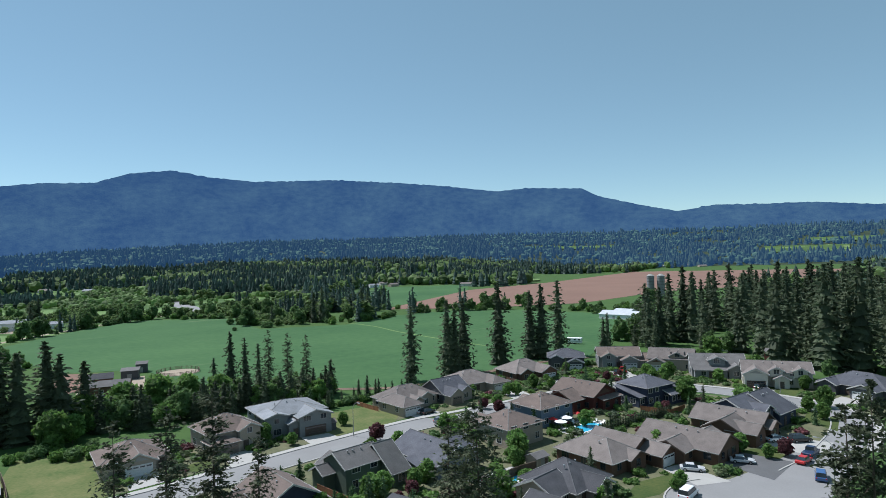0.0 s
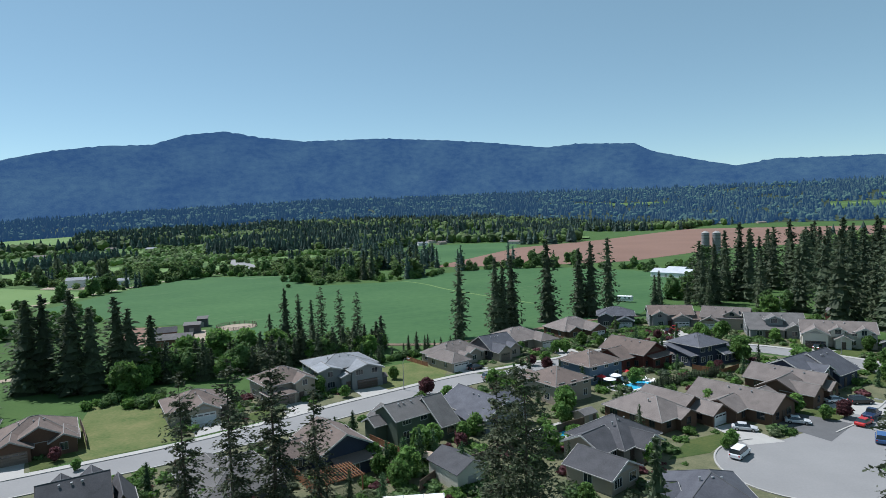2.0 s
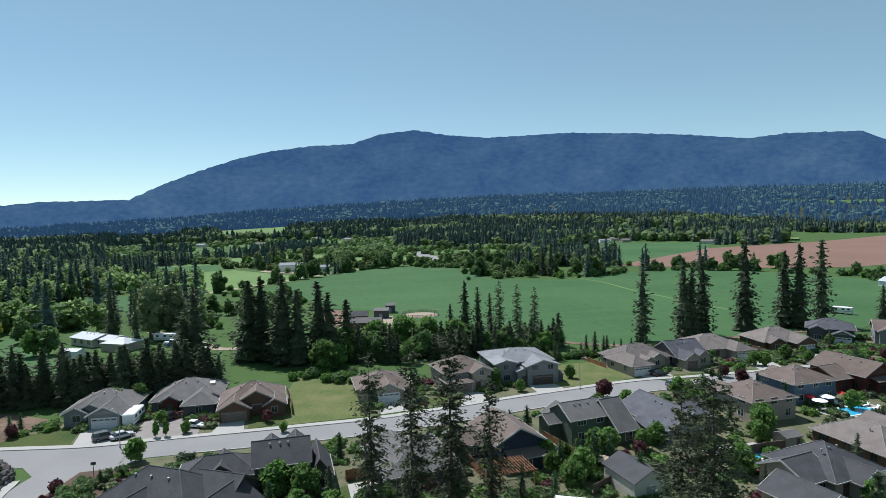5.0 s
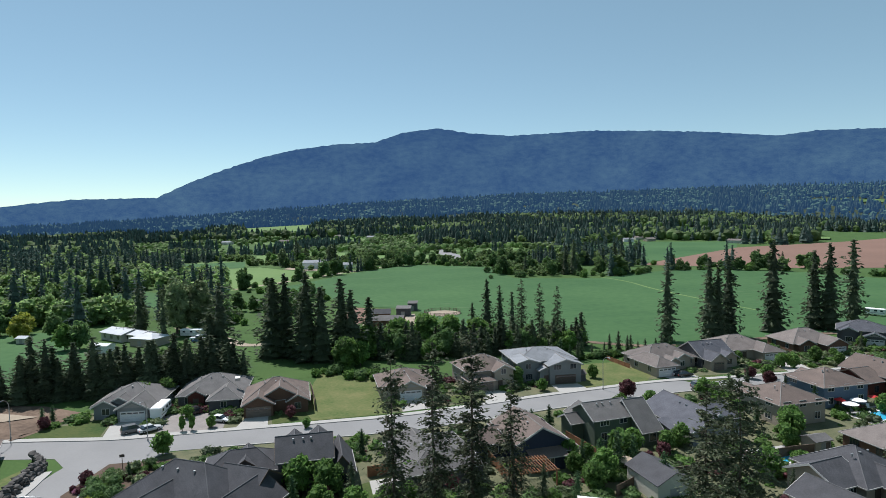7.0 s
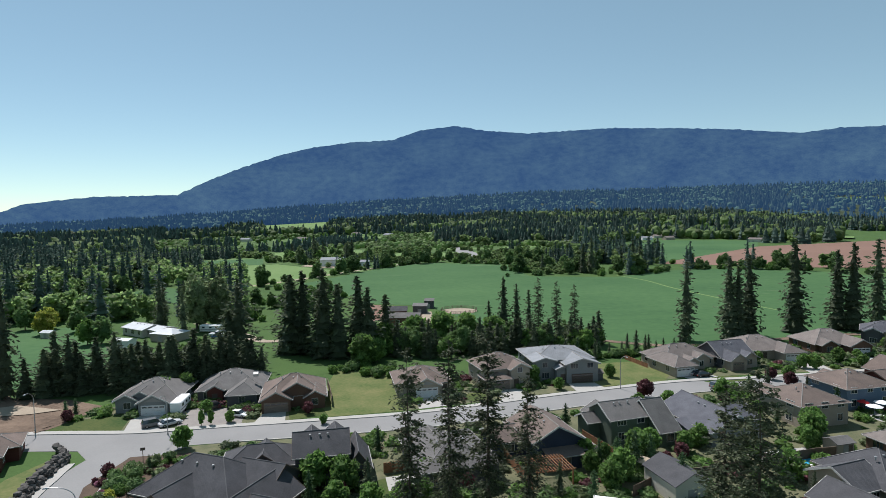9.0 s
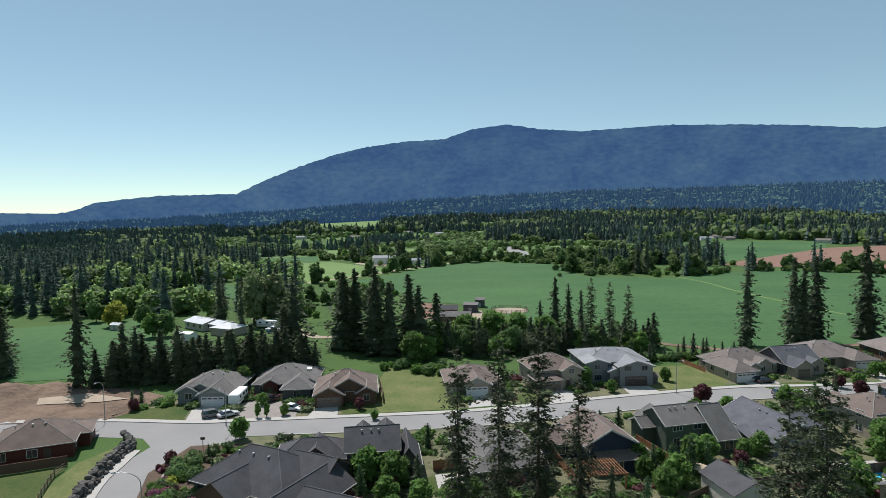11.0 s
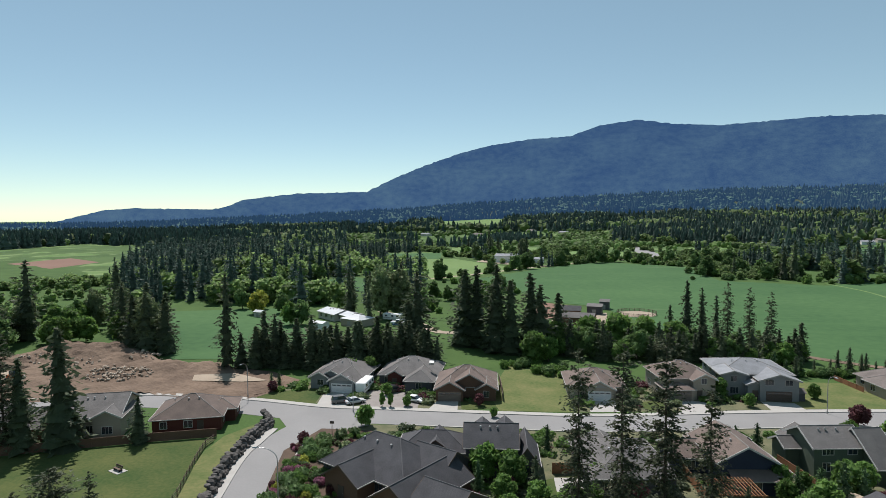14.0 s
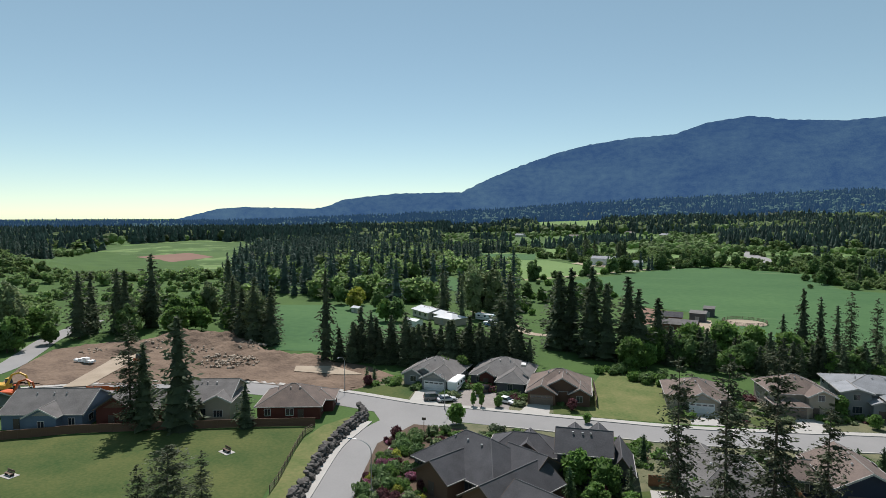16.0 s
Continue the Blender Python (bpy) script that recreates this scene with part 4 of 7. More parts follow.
def excavator(label, x, y, head, paint):
    t = thing("excavator", label, "excavator", pose(x, y, 0, 0, 0, head))
    for sgn in (-1, 1):
        part("track", Soup().hull([(-1.9, sgn * 1.2 - 0.3, 0.02), (1.9, sgn * 1.2 - 0.3, 0.02), (1.9, sgn * 1.2 + 0.3, 0.02), (-1.9, sgn * 1.2 + 0.3, 0.02)], [(-2.2, sgn * 1.2 - 0.3, 0.85), (2.2, sgn * 1.2 - 0.3, 0.85), (2.2, sgn * 1.2 + 0.3, 0.85), (-2.2, sgn * 1.2 + 0.3, 0.85)]).mesh("track", M["rubber"]), t)
    bm = bmesh.new()
    bmesh.ops.create_cube(bm, size=1)
    for v in bm.verts:
        v.co = Vector((v.co.x * 3.6 - 0.5, v.co.y * 2.6, v.co.z * 1.1 + 1.5))
    part("body", bm_mesh("body", bm, M[paint], 0.15), t)
    cab = part("cab", Soup().hull([(0.3, 0.2, 2.0), (1.5, 0.2, 2.0), (1.5, 1.25, 2.0), (0.3, 1.25, 2.0)], [(0.3, 0.25, 3.2), (1.2, 0.25, 3.2), (1.2, 1.2, 3.2), (0.3, 1.2, 3.2)]).mesh("cab", M["glass"]), t)
    part("cab_roof", Soup().box(0.25, 1.3, 0.2, 1.25, 3.2, 3.3).mesh("cab_roof", M[paint]), cab)
    part("boom", Soup().tube([(1.2, -0.3, 1.8), (2.6, -0.3, 4.4), (4.6, -0.3, 5.0), (6.3, -0.3, 4.3)], 0.32, 0.22, 4).mesh("boom", M[paint]), t)
    part("stick", Soup().tube([(6.2, -0.3, 4.5), (7.2, -0.3, 1.7)], 0.24, 0.16, 4).mesh("stick", M[paint]), t)
    part("bucket", Soup().hull([(6.7, -0.8, 0.5), (7.5, -0.8, 0.4), (7.5, 0.2, 0.4), (6.7, 0.2, 0.5)], [(6.9, -0.8, 1.5), (7.4, -0.8, 1.6), (7.4, 0.2, 1.6), (6.9, 0.2, 1.5)]).mesh("bucket", M["black"]), t)
    return t


def parasol(label, x, y, material, r=1.5, h=2.4):
    t = thing("parasol", label, "parasol", pose(x, y, 0.1))
    part("pole", Soup().tube([(0, 0, 0), (0, 0, h)], 0.03, 0.03, 6).mesh("pole", M["metal_grey"]), t)
    ring = [(math.cos(k * math.pi / 4) * r, math.sin(k * math.pi / 4) * r, h - 0.35) for k in range(8)]
    part("canopy", Soup().hull(ring, [(a * 0.04, b * 0.04, h + 0.15) for a, b, _ in ring]).mesh("canopy", material), t)
    return t


# ---- the land ----
def ground_sheet():
    v, f = [(0, 0, 0)], []
    rs = [30, 60, 100, 150, 220, 300, 400, 520, 660, 800, 900, 1000, 1150, 1300, 1450, 1600, 1800, 2000, 2250, 2600, 3000, 3600, 4300, 4900]
    na = 180
    for r in rs:
        for j in range(na):
            a = 2 * math.pi * j / na
            x, y = -math.sin(a) * r, math.cos(a) * r
            v.append((x, y, height(x, y)))
    f += [[0, 1 + j, 1 + (j + 1) % na] for j in range(na)]
    for i in range(len(rs) - 1):
        for j in range(na):
            p, q = 1 + i * na, 1 + (i + 1) * na
            f.append([p + j, q + j, q + (j + 1) % na, p + (j + 1) % na])
    return tagged(new("ground", mesh("ground", v, f, M["grass"])), "green grassy valley ground rising towards wooded hills", "ground", kind="structure")


ground_sheet()

RIDGE = [(-60, 3.0), (-36, 3.05), (-31.7, 3.55), (-28, 3.65), (-24.2, 3.8), (-22.5, 3.55), (-21.4, 3.4), (-18, 4.2), (-14.6, 5.14), (-13.2, 5.9), (-10, 6.1), (-8, 6.2), (-5.3, 6.0), (0, 6.7), (4.3, 7.1), (10.1, 7.43), (17.2, 7.27), (21, 7.6), (24, 8.13),
         (27.3, 7.78), (30, 6.9), (33.5, 6.75), (37.4, 6.22), (40, 5.6), (43, 4.6), (46.3, 3.3), (49, 1.98), (55.2, 1.85), (57.5, 1.6), (60, 1.29), (61.3, 0.75), (62.6, 0.42), (66.6, 0.5), (69, 0.55), (71, 0.40), (73, -0.1), (75.1, -0.68), (79, -0.85), (120, -0.95)]


def far_hills():
    """The long wooded mountain and the lower hills, with gullies and shoulders in relief."""
    v, f = [], []
    na, nr = 640, 44
    face = []
    for i in range(nr + 1):
        u = i / nr
        r = 3300 + 1200 * u
        for j in range(na + 1):
            a = -58 + 176 * j / na
            x, y = -math.sin(radians(a)) * r, math.cos(radians(a)) * r
            top = 43.2 + 4500 * math.tan(radians(lerp(RIDGE, a)))
            if u > 0.93:
                top += noise.fractal(Vector((a * 2.2, u * 3, 1)), 0.9, 2.0, 4) * 7
            base = height(-math.sin(radians(a)) * 2600, math.cos(radians(a)) * 2600) - 6
            g = noise.fractal(Vector((a * 0.30 + u * 0.9, u * 1.1, 0.3)), 1.0, 2.0, 5)
            z = base + (top - base) * (u ** 1.15)
            z += g * (top - base) * 0.045 * math.sin(math.pi * u)
            v.append((x, y, z))
            face.append((radians(a) * 4300, z * 1.6))
    for i in range(nr):
        for j in range(na):
            k = i * (na + 1) + j
            f.append([k, k + 1, k + na + 2, k + na + 1])
    me = mesh("backdrop_mountain", v, f, M["far_hill_hazed"])
    layer = me.uv_layers.new(name="face")
    for loop in me.loops:
        layer.data[loop.index].uv = face[loop.vertex_index]
    for p in me.polygons:
        p.use_smooth = True
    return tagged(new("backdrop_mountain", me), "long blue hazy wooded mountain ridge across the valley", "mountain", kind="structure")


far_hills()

# fields and open land
FIELD = [(-12, 203), (-33, 201), (-87, 213), (-100, 226), (-128, 250), (-160, 246), (-170, 262), (-185, 268), (-244, 303), (-250, 404), (-240, 473), (-161, 467), (-146, 432), (-119, 388), (-65, 400), (-40, 450), (0, 480), (60, 470), (111, 423), (115, 350), (78, 290), (57, 246), (35, 240), (12, 222)]
sheet("field", FIELD, 0.10, M["crop"], "wide bright green crop field in the valley", "field")
BROWN = [(-52, 508), (30, 759), (163, 904), (300, 1110), (437, 1310), (620, 1290), (842, 1220), (700, 980), (531, 762), (380, 690), (231, 632), (116, 514), (43, 498)]
sheet("ploughed_field", BROWN, 0.12, M["soil"], "reddish brown ploughed field beyond the crop", "field")
sheet("far_meadow", [(-134, 570), (-141, 799), (-112, 940), (37, 909), (30, 759), (0, 660), (-45, 540)], 0.08, M["crop"], "green meadow by the farms", "field")
sheet("hay_field", [(-258, 318), (-250, 402), (-278, 388), (-372, 427), (-400, 400), (-346, 334), (-315, 315), (-263, 279)], 0.08, M["hay"], "pale green hay field with a fence", "field")
sheet("hay_field", [(-268, 400), (-300, 430), (-340, 445), (-330, 412)], 0.14, M["gravel"], "gravel farmyard", "yard")
sheet("pasture", [(-163, 92), (-152, 90), (-135, 100), (-150, 118), (-178, 128), (-208, 142), (-234, 159), (-268, 118), (-240, 96), (-179, 78)], 0.08, M["crop"], "green pasture behind the trees", "pasture")
sheet("pasture", [(-302, 172), (-344, 196), (-315, 225), (-318, 264), (-260, 250), (-240, 225), (-275, 203)], 0.08, M["crop"], "green pasture by the wood", "pasture")
sheet("valley_meadow", [(-900, 180), (-1000, 320), (-640, 330), (-560, 230), (-420, 150), (-440, 60), (-560, 40)], 0.06, M["valley"], "pale green meadows down the valley", "meadow")
sheet("valley_plough", [(-560, 150), (-600, 200), (-680, 200), (-650, 140)], 0.12, M["soil"], "brown ploughed strip down the valley", "field")
polar("valley_floor", 14, 52, 560, 1150, 60, 16, M["valley"], 0.12, "patchwork of rough green valley land")
polar("upland_field", -16, -8, 1960, 2060, 12, 4, M["valley"], 3.0, "pale green field on the far slope")
polar("upland_field", -34, -28, 1700, 1880, 12, 5, M["valley"], 3.0, "pale green fields on the far slope")
polar("upland_field", 36, 42, 1150, 1500, 10, 4, M["hay"], 2.0, "pale green field at the wood's edge")
polar("upland_field", 45, 50, 1250, 1500, 10, 4, M["crop"], 2.0, "green field at the wood's edge")
for a0, a1, r0, r1, kk in ((21, 30, 590, 660, "hay"), (33, 41, 640, 740, "hay"), (8, 14, 640, 700, "crop"), (42, 47, 560, 640, "crop"), (17, 20, 700, 760, "hay")):
    polar("valley_field", a0, a1, r0, r1, 10, 3, M[kk], 0.2, "pale green field between the farms")
polar("upland_field", -9, -7.5, 950, 1010, 3, 2, M["hay"], 2.0, "green clearing in the woods")
polar("upland_field", -36, -31, 1980, 2120, 8, 3, M["valley"], 3.0, "pale green fields on the far slope")
strip("field_track", smooth_line([(-66.8, 410), (-45, 384), (-26, 350), (3, 309), (19, 288)]), -0.8, 0.8, 0.05, 0.13, M["hay"], "pale grassy line across the crop field", "field track")
sheet("riding_arena", [(-150, 222), (-129, 206), (-124, 222), (-137, 244), (-156, 244)], 0.14, M["soil"], "brown sand riding arena", "arena")
ring_pts = [(-107 + 8 * math.cos(k * math.pi / 12), 241 + 8 * math.sin(k * math.pi / 12)) for k in range(24)]
sheet("round_pen", ring_pts, 0.16, M["gravel"], "round sandy horse pen", "pen")
sheet("farmyard", [(-118, 196), (-105, 212), (-118, 236), (-132, 222), (-126, 205)], 0.12, M["gravel"], "trampled farmyard ground", "yard")
strip("farm_track", smooth_line([(-196, 178), (-176, 172), (-160, 166), (-146, 160), (-138, 164)]), -2, 2, -0.1, 0.1, M["gravel"], "gravel farm track past the trees", "track")
strip("field_edge", smooth_line([(-62, 206), (-33, 201), (-12, 203), (12, 221), (35, 239), (58, 248)]), -1.6, 1.6, -0.1, 0.15, M["dirt"], "bare brown strip along the crop field", "field edge")
sheet("verge", [(-178, 100), (-150, 88), (-120, 104), (-98, 134), (-64, 150), (-20, 188), (-12, 203), (-60, 206), (-95, 175), (-115, 160), (-140, 130)], 0.04, M["grass"], "rough green meadow behind the houses", "meadow")

# building site: bare earth with mounds
DIRT = [(-126, 72), (-128, 90), (-143, 90), (-160, 84), (-174, 74), (-190, 76), (-214, 72), (-225, 40), (-224, 24), (-205, 14), (-186, 8), (-173, 22), (-165, 35), (-148, 58)]


PADS = [[(-139, 78), (-133, 87), (-150, 84), (-160, 74), (-152, 68)], [(-174, 18), (-169, 26), (-198, 46), (-206, 38)]]


def dirt_height(x, y):
    z = 0.1 + 0.5 * abs(noise.fractal(Vector((x * 0.09, y * 0.09, 0)), 0.8, 2, 4)) + 0.25 * noise.noise(Vector((x * 0.45, y * 0.45, 7)))
    for mx, my, h, w in ((-202, 64, 3.0, 8), (-193, 68, 3.0, 7), (-178, 60, 2.2, 8), (-206, 46, 1.6, 9), (-170, 72, 1.6, 6), (-162, 82, 1.4, 6), (-212, 58, 3, 7), (-182, 70, 2, 6)):
        z += h * math.exp(-((x - mx) ** 2 + (y - my) ** 2) / w ** 2) * (1 + 0.5 * noise.noise(Vector((x * 0.3, y * 0.3, 2))))
    for pad in PADS:
        if inside(x, y, pad):
            z = min(z, 0.16)
    return max(z, 0.1)


def dirt_sheet():
    v, f, idx = [], [], {}
    st = 1.4
    for i in range(int(110 / st)):
        for j in range(int(95 / st)):
            x, y = -230 + i * st, 2 + j * st
            if inside(x, y, DIRT):
                z = dirt_height(x, y)
                idx[i, j] = len(v)
                v.append((x, y, z))
    for (i, j), k in idx.items():
        if (i + 1, j) in idx and (i, j + 1) in idx and (i + 1, j + 1) in idx:
            f.append([k, idx[i + 1, j], idx[i + 1, j + 1], idx[i, j + 1]])
    return tagged(new("bare_earth", mesh("bare_earth", v, f, M["dirt"])), "bare brown earth of a building site with low mounds", "bare earth", kind="structure")


dirt_sheet()
sheet("bare_earth_base", DIRT, 0.08, M["dirt"], "trodden brown earth of the building site", "bare earth")
sheet("gravel_pad", [(-140, 79), (-136, 84), (-149, 82), (-156, 74), (-151, 71)], 0.30, M["gravel"], "pale levelled gravel pad on the building site", "gravel pad")
sheet("gravel_pad", [(-173, 20), (-170, 25), (-197, 44), (-203, 39)], 0.30, M["gravel"], "pale gravel track across the building site", "gravel track")

sheet("estate_ground", [(-80, 46), (-96, 66), (-92, 80), (-70, 97), (-31, 131), (-9, 152), (24, 173), (60, 190), (96, 166), (98, 150), (88, 139), (62, 112), (58, 90), (40, 76), (20, 60), (-20, 55), (-55, 40), (-68, 40)], 0.03, M["garden_soil"], "planted garden ground between the houses", "garden ground")
sheet("estate_ground", [(-131, 72), (-127, 92), (-108, 112), (-92, 116), (-86, 110), (-79, 104), (-92, 92), (-110, 82)], 0.03, M["garden_soil"], "planted garden ground between the houses", "garden ground")
sheet("estate_ground", [(-66, 112), (-76, 130), (-58, 148), (-36, 166), (-22, 178), (30, 222), (60, 240), (96, 220), (118, 196), (124, 160), (104, 150), (98, 172), (76, 192), (50, 195), (20, 182), (-10, 164), (-40, 136)], 0.03, M["garden_soil"], "planted garden ground between the houses", "garden ground")

# ---- roads ----
MAIN = smooth_line([(-186, -24), (-176, 6), (-164, 30), (-148, 52), (-126, 67), (-105.7, 76.5), (-94, 84.4), (-72, 99.4), (-55, 112), (-31.5, 135), (-9, 155), (5, 163.5), (24, 176), (42, 188), (60, 193), (78, 186), (90, 175), (98, 164), (100, 152), (92, 138), (76, 121), (62, 110)])
strip("road", MAIN, -4.3, 4.3, -0.1, 0.05, M["asphalt"], "grey asphalt residential street", "road")
strip("kerb", MAIN[:-9], 4.3, 4.6, -0.1, 0.19, M["concrete"], "pale concrete kerb", "kerb")
strip("pavement", MAIN[:-9], 4.6, 6.1, -0.1, 0.16, M["concrete"], "pale concrete pavement along the street", "pavement")
NEAR = smooth_line([(-88, 88.6), (-72, 99.4), (-55, 112), (-31.5, 135), (-9, 155), (5, 163.5), (24, 176), (42, 188), (60, 193), (78, 186), (90, 175), (98, 164), (100, 152), (92, 138), (76, 121), (66, 113)])
strip("kerb", NEAR, -4.6, -4.3, -0.1, 0.18, M["concrete"], "pale concrete kerb", "kerb")
BRANCH = smooth_line([(-20, -20), (-50, 16), (-70, 35.5), (-80.5, 45.5), (-92.5, 57), (-98.5, 65.5), (-102, 77)])
strip("road", BRANCH, -4.2, 4.2, -0.1, 0.054, M["asphalt"], "grey asphalt side street with a curve", "road")
BL = smooth_line([(-20, -20), (-50, 16), (-70, 35.5), (-80.5, 45.5), (-92.5, 57), (-97.5, 64), (-103, 70.5), (-113, 72)])
strip("kerb", BL[:-8], 4.2, 4.5, -0.1, 0.19, M["concrete"], "pale concrete kerb", "kerb")
strip("pavement", BL[:-8], 4.5, 6.4, -0.1, 0.16, M["concrete"], "pale concrete pavement round the corner", "pavement")
strip("kerb", BRANCH[:-8], -4.5, -4.2, -0.1, 0.19, M["concrete"], "pale concrete kerb", "kerb")
strip("pavement", BRANCH[:-9], -6.2, -4.5, -0.1, 0.16, M["concrete"], "pale concrete pavement by the garden", "pavement")
sheet("road_corner", [(-96, 66), (-91.5, 80), (-104, 76), (-112, 71), (-104, 68)], 0.058, M["asphalt"], "asphalt of the street corner", "road")
bulb = [(49 + 12.5 * math.cos(k * math.pi / 20), 101 + 12.5 * math.sin(k * math.pi / 20)) for k in range(40)]
sheet("road_bulb", bulb, 0.056, M["asphalt"], "round grey asphalt end of the cul-de-sac", "road")
sheet("road_mouth", [(52, 113), (60, 118), (74, 128), (82, 118), (62, 101), (55, 101)], 0.060, M["asphalt"], "grey asphalt mouth of the cul-de-sac", "road")
BULBK = [Vector((49 + 12.5 * math.cos(radians(a)), 101 + 12.5 * math.sin(radians(a)), 0)) for a in range(100, 352, 8)]
strip("kerb", BULBK, -0.3, 0.0, -0.1, 0.19, M["concrete"], "pale concrete kerb round the cul-de-sac", "kerb")
FARROAD = smooth_line([(-190, -6), (-204, 9), (-222, 17), (-245, 26), (-275, 44)])
strip("road", FARROAD, -3.6, 3.6, -0.1, 0.09, M["asphalt"], "grey road past the building site", "road")
strip("road", smooth_line([(-215, 540), (-251, 593), (-290, 660), (-330, 760), (-372, 850)]), -9, 9, -0.1, 0.3, M["asphalt"], "pale country road winding into the woods", "road")
strip("road", smooth_line([(-262, 286), (-258, 330), (-254, 404), (-244, 478), (-215, 540)]), 3, 7, -0.1, 0.12, M["gravel"], "country lane along the field", "road")
strip("track", smooth_line([(112, 430), (128, 400), (140, 372), (150, 340)]), -2, 2, -0.1, 0.14, M["gravel"], "pale farm track", "track")
# driveways and yards
for pts, k, lab in (([(-117.5, 88), (-111, 91.5), (-104.8, 84.2), (-111, 80.8)], "concrete", "pale concrete driveway"), ([(-112, 95), (-104, 100.2), (-95.5, 98.5), (-91, 92.6), (-101.5, 85.8)], "pavers", "broad paved driveway with parked cars"),
                    ([(-91.7, 100), (-88, 103.2), (-83.9, 98), (-89.3, 94.3)], "concrete", "white concrete driveway"), ([(-66, 123), (-60.5, 126.5), (-56, 121), (-61.5, 116)], "concrete", "pale concrete driveway"),
                    ([(-51, 135), (-46, 139.5), (-40.5, 134), (-46, 128)], "concrete", "pale concrete driveway"), ([(-36, 147.5), (-30, 151), (-26, 146.5), (-32, 141.5)], "concrete", "pale concrete driveway"),
                    ([(-12, 167), (-6, 172), (-2, 168), (-8, 162)], "concrete", "pale concrete driveway"), ([(15, 195), (22, 197), (26, 184), (20, 180)], "concrete", "pale concrete driveway"), ([(32, 208), (38, 206), (44, 196), (38, 193)], "concrete", "pale concrete driveway"),
                    ([(58, 219), (66, 217), (66, 199), (60, 198)], "concrete", "pale concrete driveway"), ([(92, 186), (99, 182), (92, 178), (88, 182)], "concrete", "pale concrete driveway"), ([(112, 172), (115, 166), (102, 158), (101, 164)], "concrete", "pale concrete driveway"),
                    ([(42, 119.5), (46.5, 122), (52, 112), (45, 110.5)], "concrete", "pale concrete driveway"), ([(54, 121.5), (60, 129), (69, 121), (60, 112)], "tarmac", "grey driveway of the cul-de-sac"), ([(67, 131), (75, 138), (84, 132), (76, 124)], "concrete", "pale driveway with parked cars"),
                    ([(-47.5, 92), (-43.5, 96), (-49.5, 106), (-56, 100)], "tarmac", "dark driveway"), ([(-50.5, 83), (-46.5, 86.5), (-43.5, 82.5), (-47.5, 79)], "concrete", "grey concrete yard pad"), ([(28, 95), (36, 100), (38, 96), (31, 90)], "concrete", "pale concrete path")):
    sheet("driveway", pts, 0.075, M[k], lab, "driveway")
sheet("front_lawn", [(-131, 75), (-121, 88), (-118, 88), (-111.5, 80.5), (-124, 73.5)], 0.05, M["lawn"], "green front lawn", "lawn")
sheet("empty_lot", [(-77, 104), (-63.5, 114), (-78, 140), (-99, 138), (-86, 112)], 0.06, M["lawn_dry"], "dry yellow-green grass on an empty building lot", "grass lot")
sheet("empty_lot", [(-29, 147), (-14, 158.5), (-13.5, 166), (-22, 178), (-37, 168), (-33, 158)], 0.06, M["lawn_dry"], "rough grass on an empty lot between houses", "grass lot")
LAWN = [(-108.5, 55.5), (-105, 51), (-94, 41.5), (-85, 34), (-58, 2), (-95, -30), (-155, -25), (-141, 5), (-126, 31), (-116, 46)]
sheet("park_lawn", LAWN, 0.06, M["lawn"], "mown green lawn with dry patches", "lawn")
for pts in ([(-88, 104), (-80, 110), (-77.5, 106), (-83.5, 99)], [(-57, 129), (-53, 134), (-49, 130), (-53, 125)], [(-52, 80), (-48, 76), (-40, 84), (-46, 90)], [(29, 104), (37, 107), (41.5, 112), (43, 117), (35, 113)], [(28, 92), (34, 87), (38, 93), (35.5, 99)],
            [(57, 127), (66, 130), (72, 122), (66, 119)], [(88, 150), (94, 158), (97, 150), (90, 140)], [(-8, 164), (2, 171), (6, 168), (-3, 161)], [(96, 200), (108, 182), (100, 172), (92, 190)], [(60, 222), (100, 260), (122, 240), (96, 214), (80, 216)], [(30, 83), (38, 88), (44, 86), (36, 78)], [(-12, 96), (-2, 92), (-1, 100), (-8, 104)]):
    sheet("garden_lawn", pts, 0.055, M["lawn"], "green garden lawn by the house", "lawn")
sheet("garden_bed", [(-97.5, 72), (-93.5, 60.5), (-84, 51.5), (-75, 43.5), (-68, 50), (-70, 58), (-79, 64), (-80, 70), (-89, 78)], 0.10, M["mulch"], "mulched garden bed full of shrubs on the corner", "garden bed")

# ---- houses on the far side of the street ----
house("grey bungalow with a white garage door and stone trim", -123.5, 88.2, 31, "wall_grey", "roof_taupe", [(0, 13.5, 0, 13, 0, 2.9, "hip", 0.52), (6.2, 12.6, -3.6, 7, 0, 2.9, "gy", 0.6), (0.4, 5.0, -1.0, 5, 0, 2.9, "gy", 0.6), (3.0, 8.0, -0.2, 6, 0, 3.2, "gy", 0.6)], [(1, "f", 3.2, 4.9)], [(0, "f", 5.4)], seed=1)
house("grey-roofed bungalow with hipped garage and skylight", -111.5, 100.3, 34, "wall_charcoal", "roof_taupe", [(0, 14.5, 0, 13, 0, 2.9, "hip", 0.55), (7.6, 14.2, -5, 6, 0, 2.9, "hip", 0.6), (2.4, 5.8, -0.9, 4, 0, 3.1, "gy", 0.65)], [], [(2, "f", 1.6)], "trim_grey", seed=2, accent="wall_red")
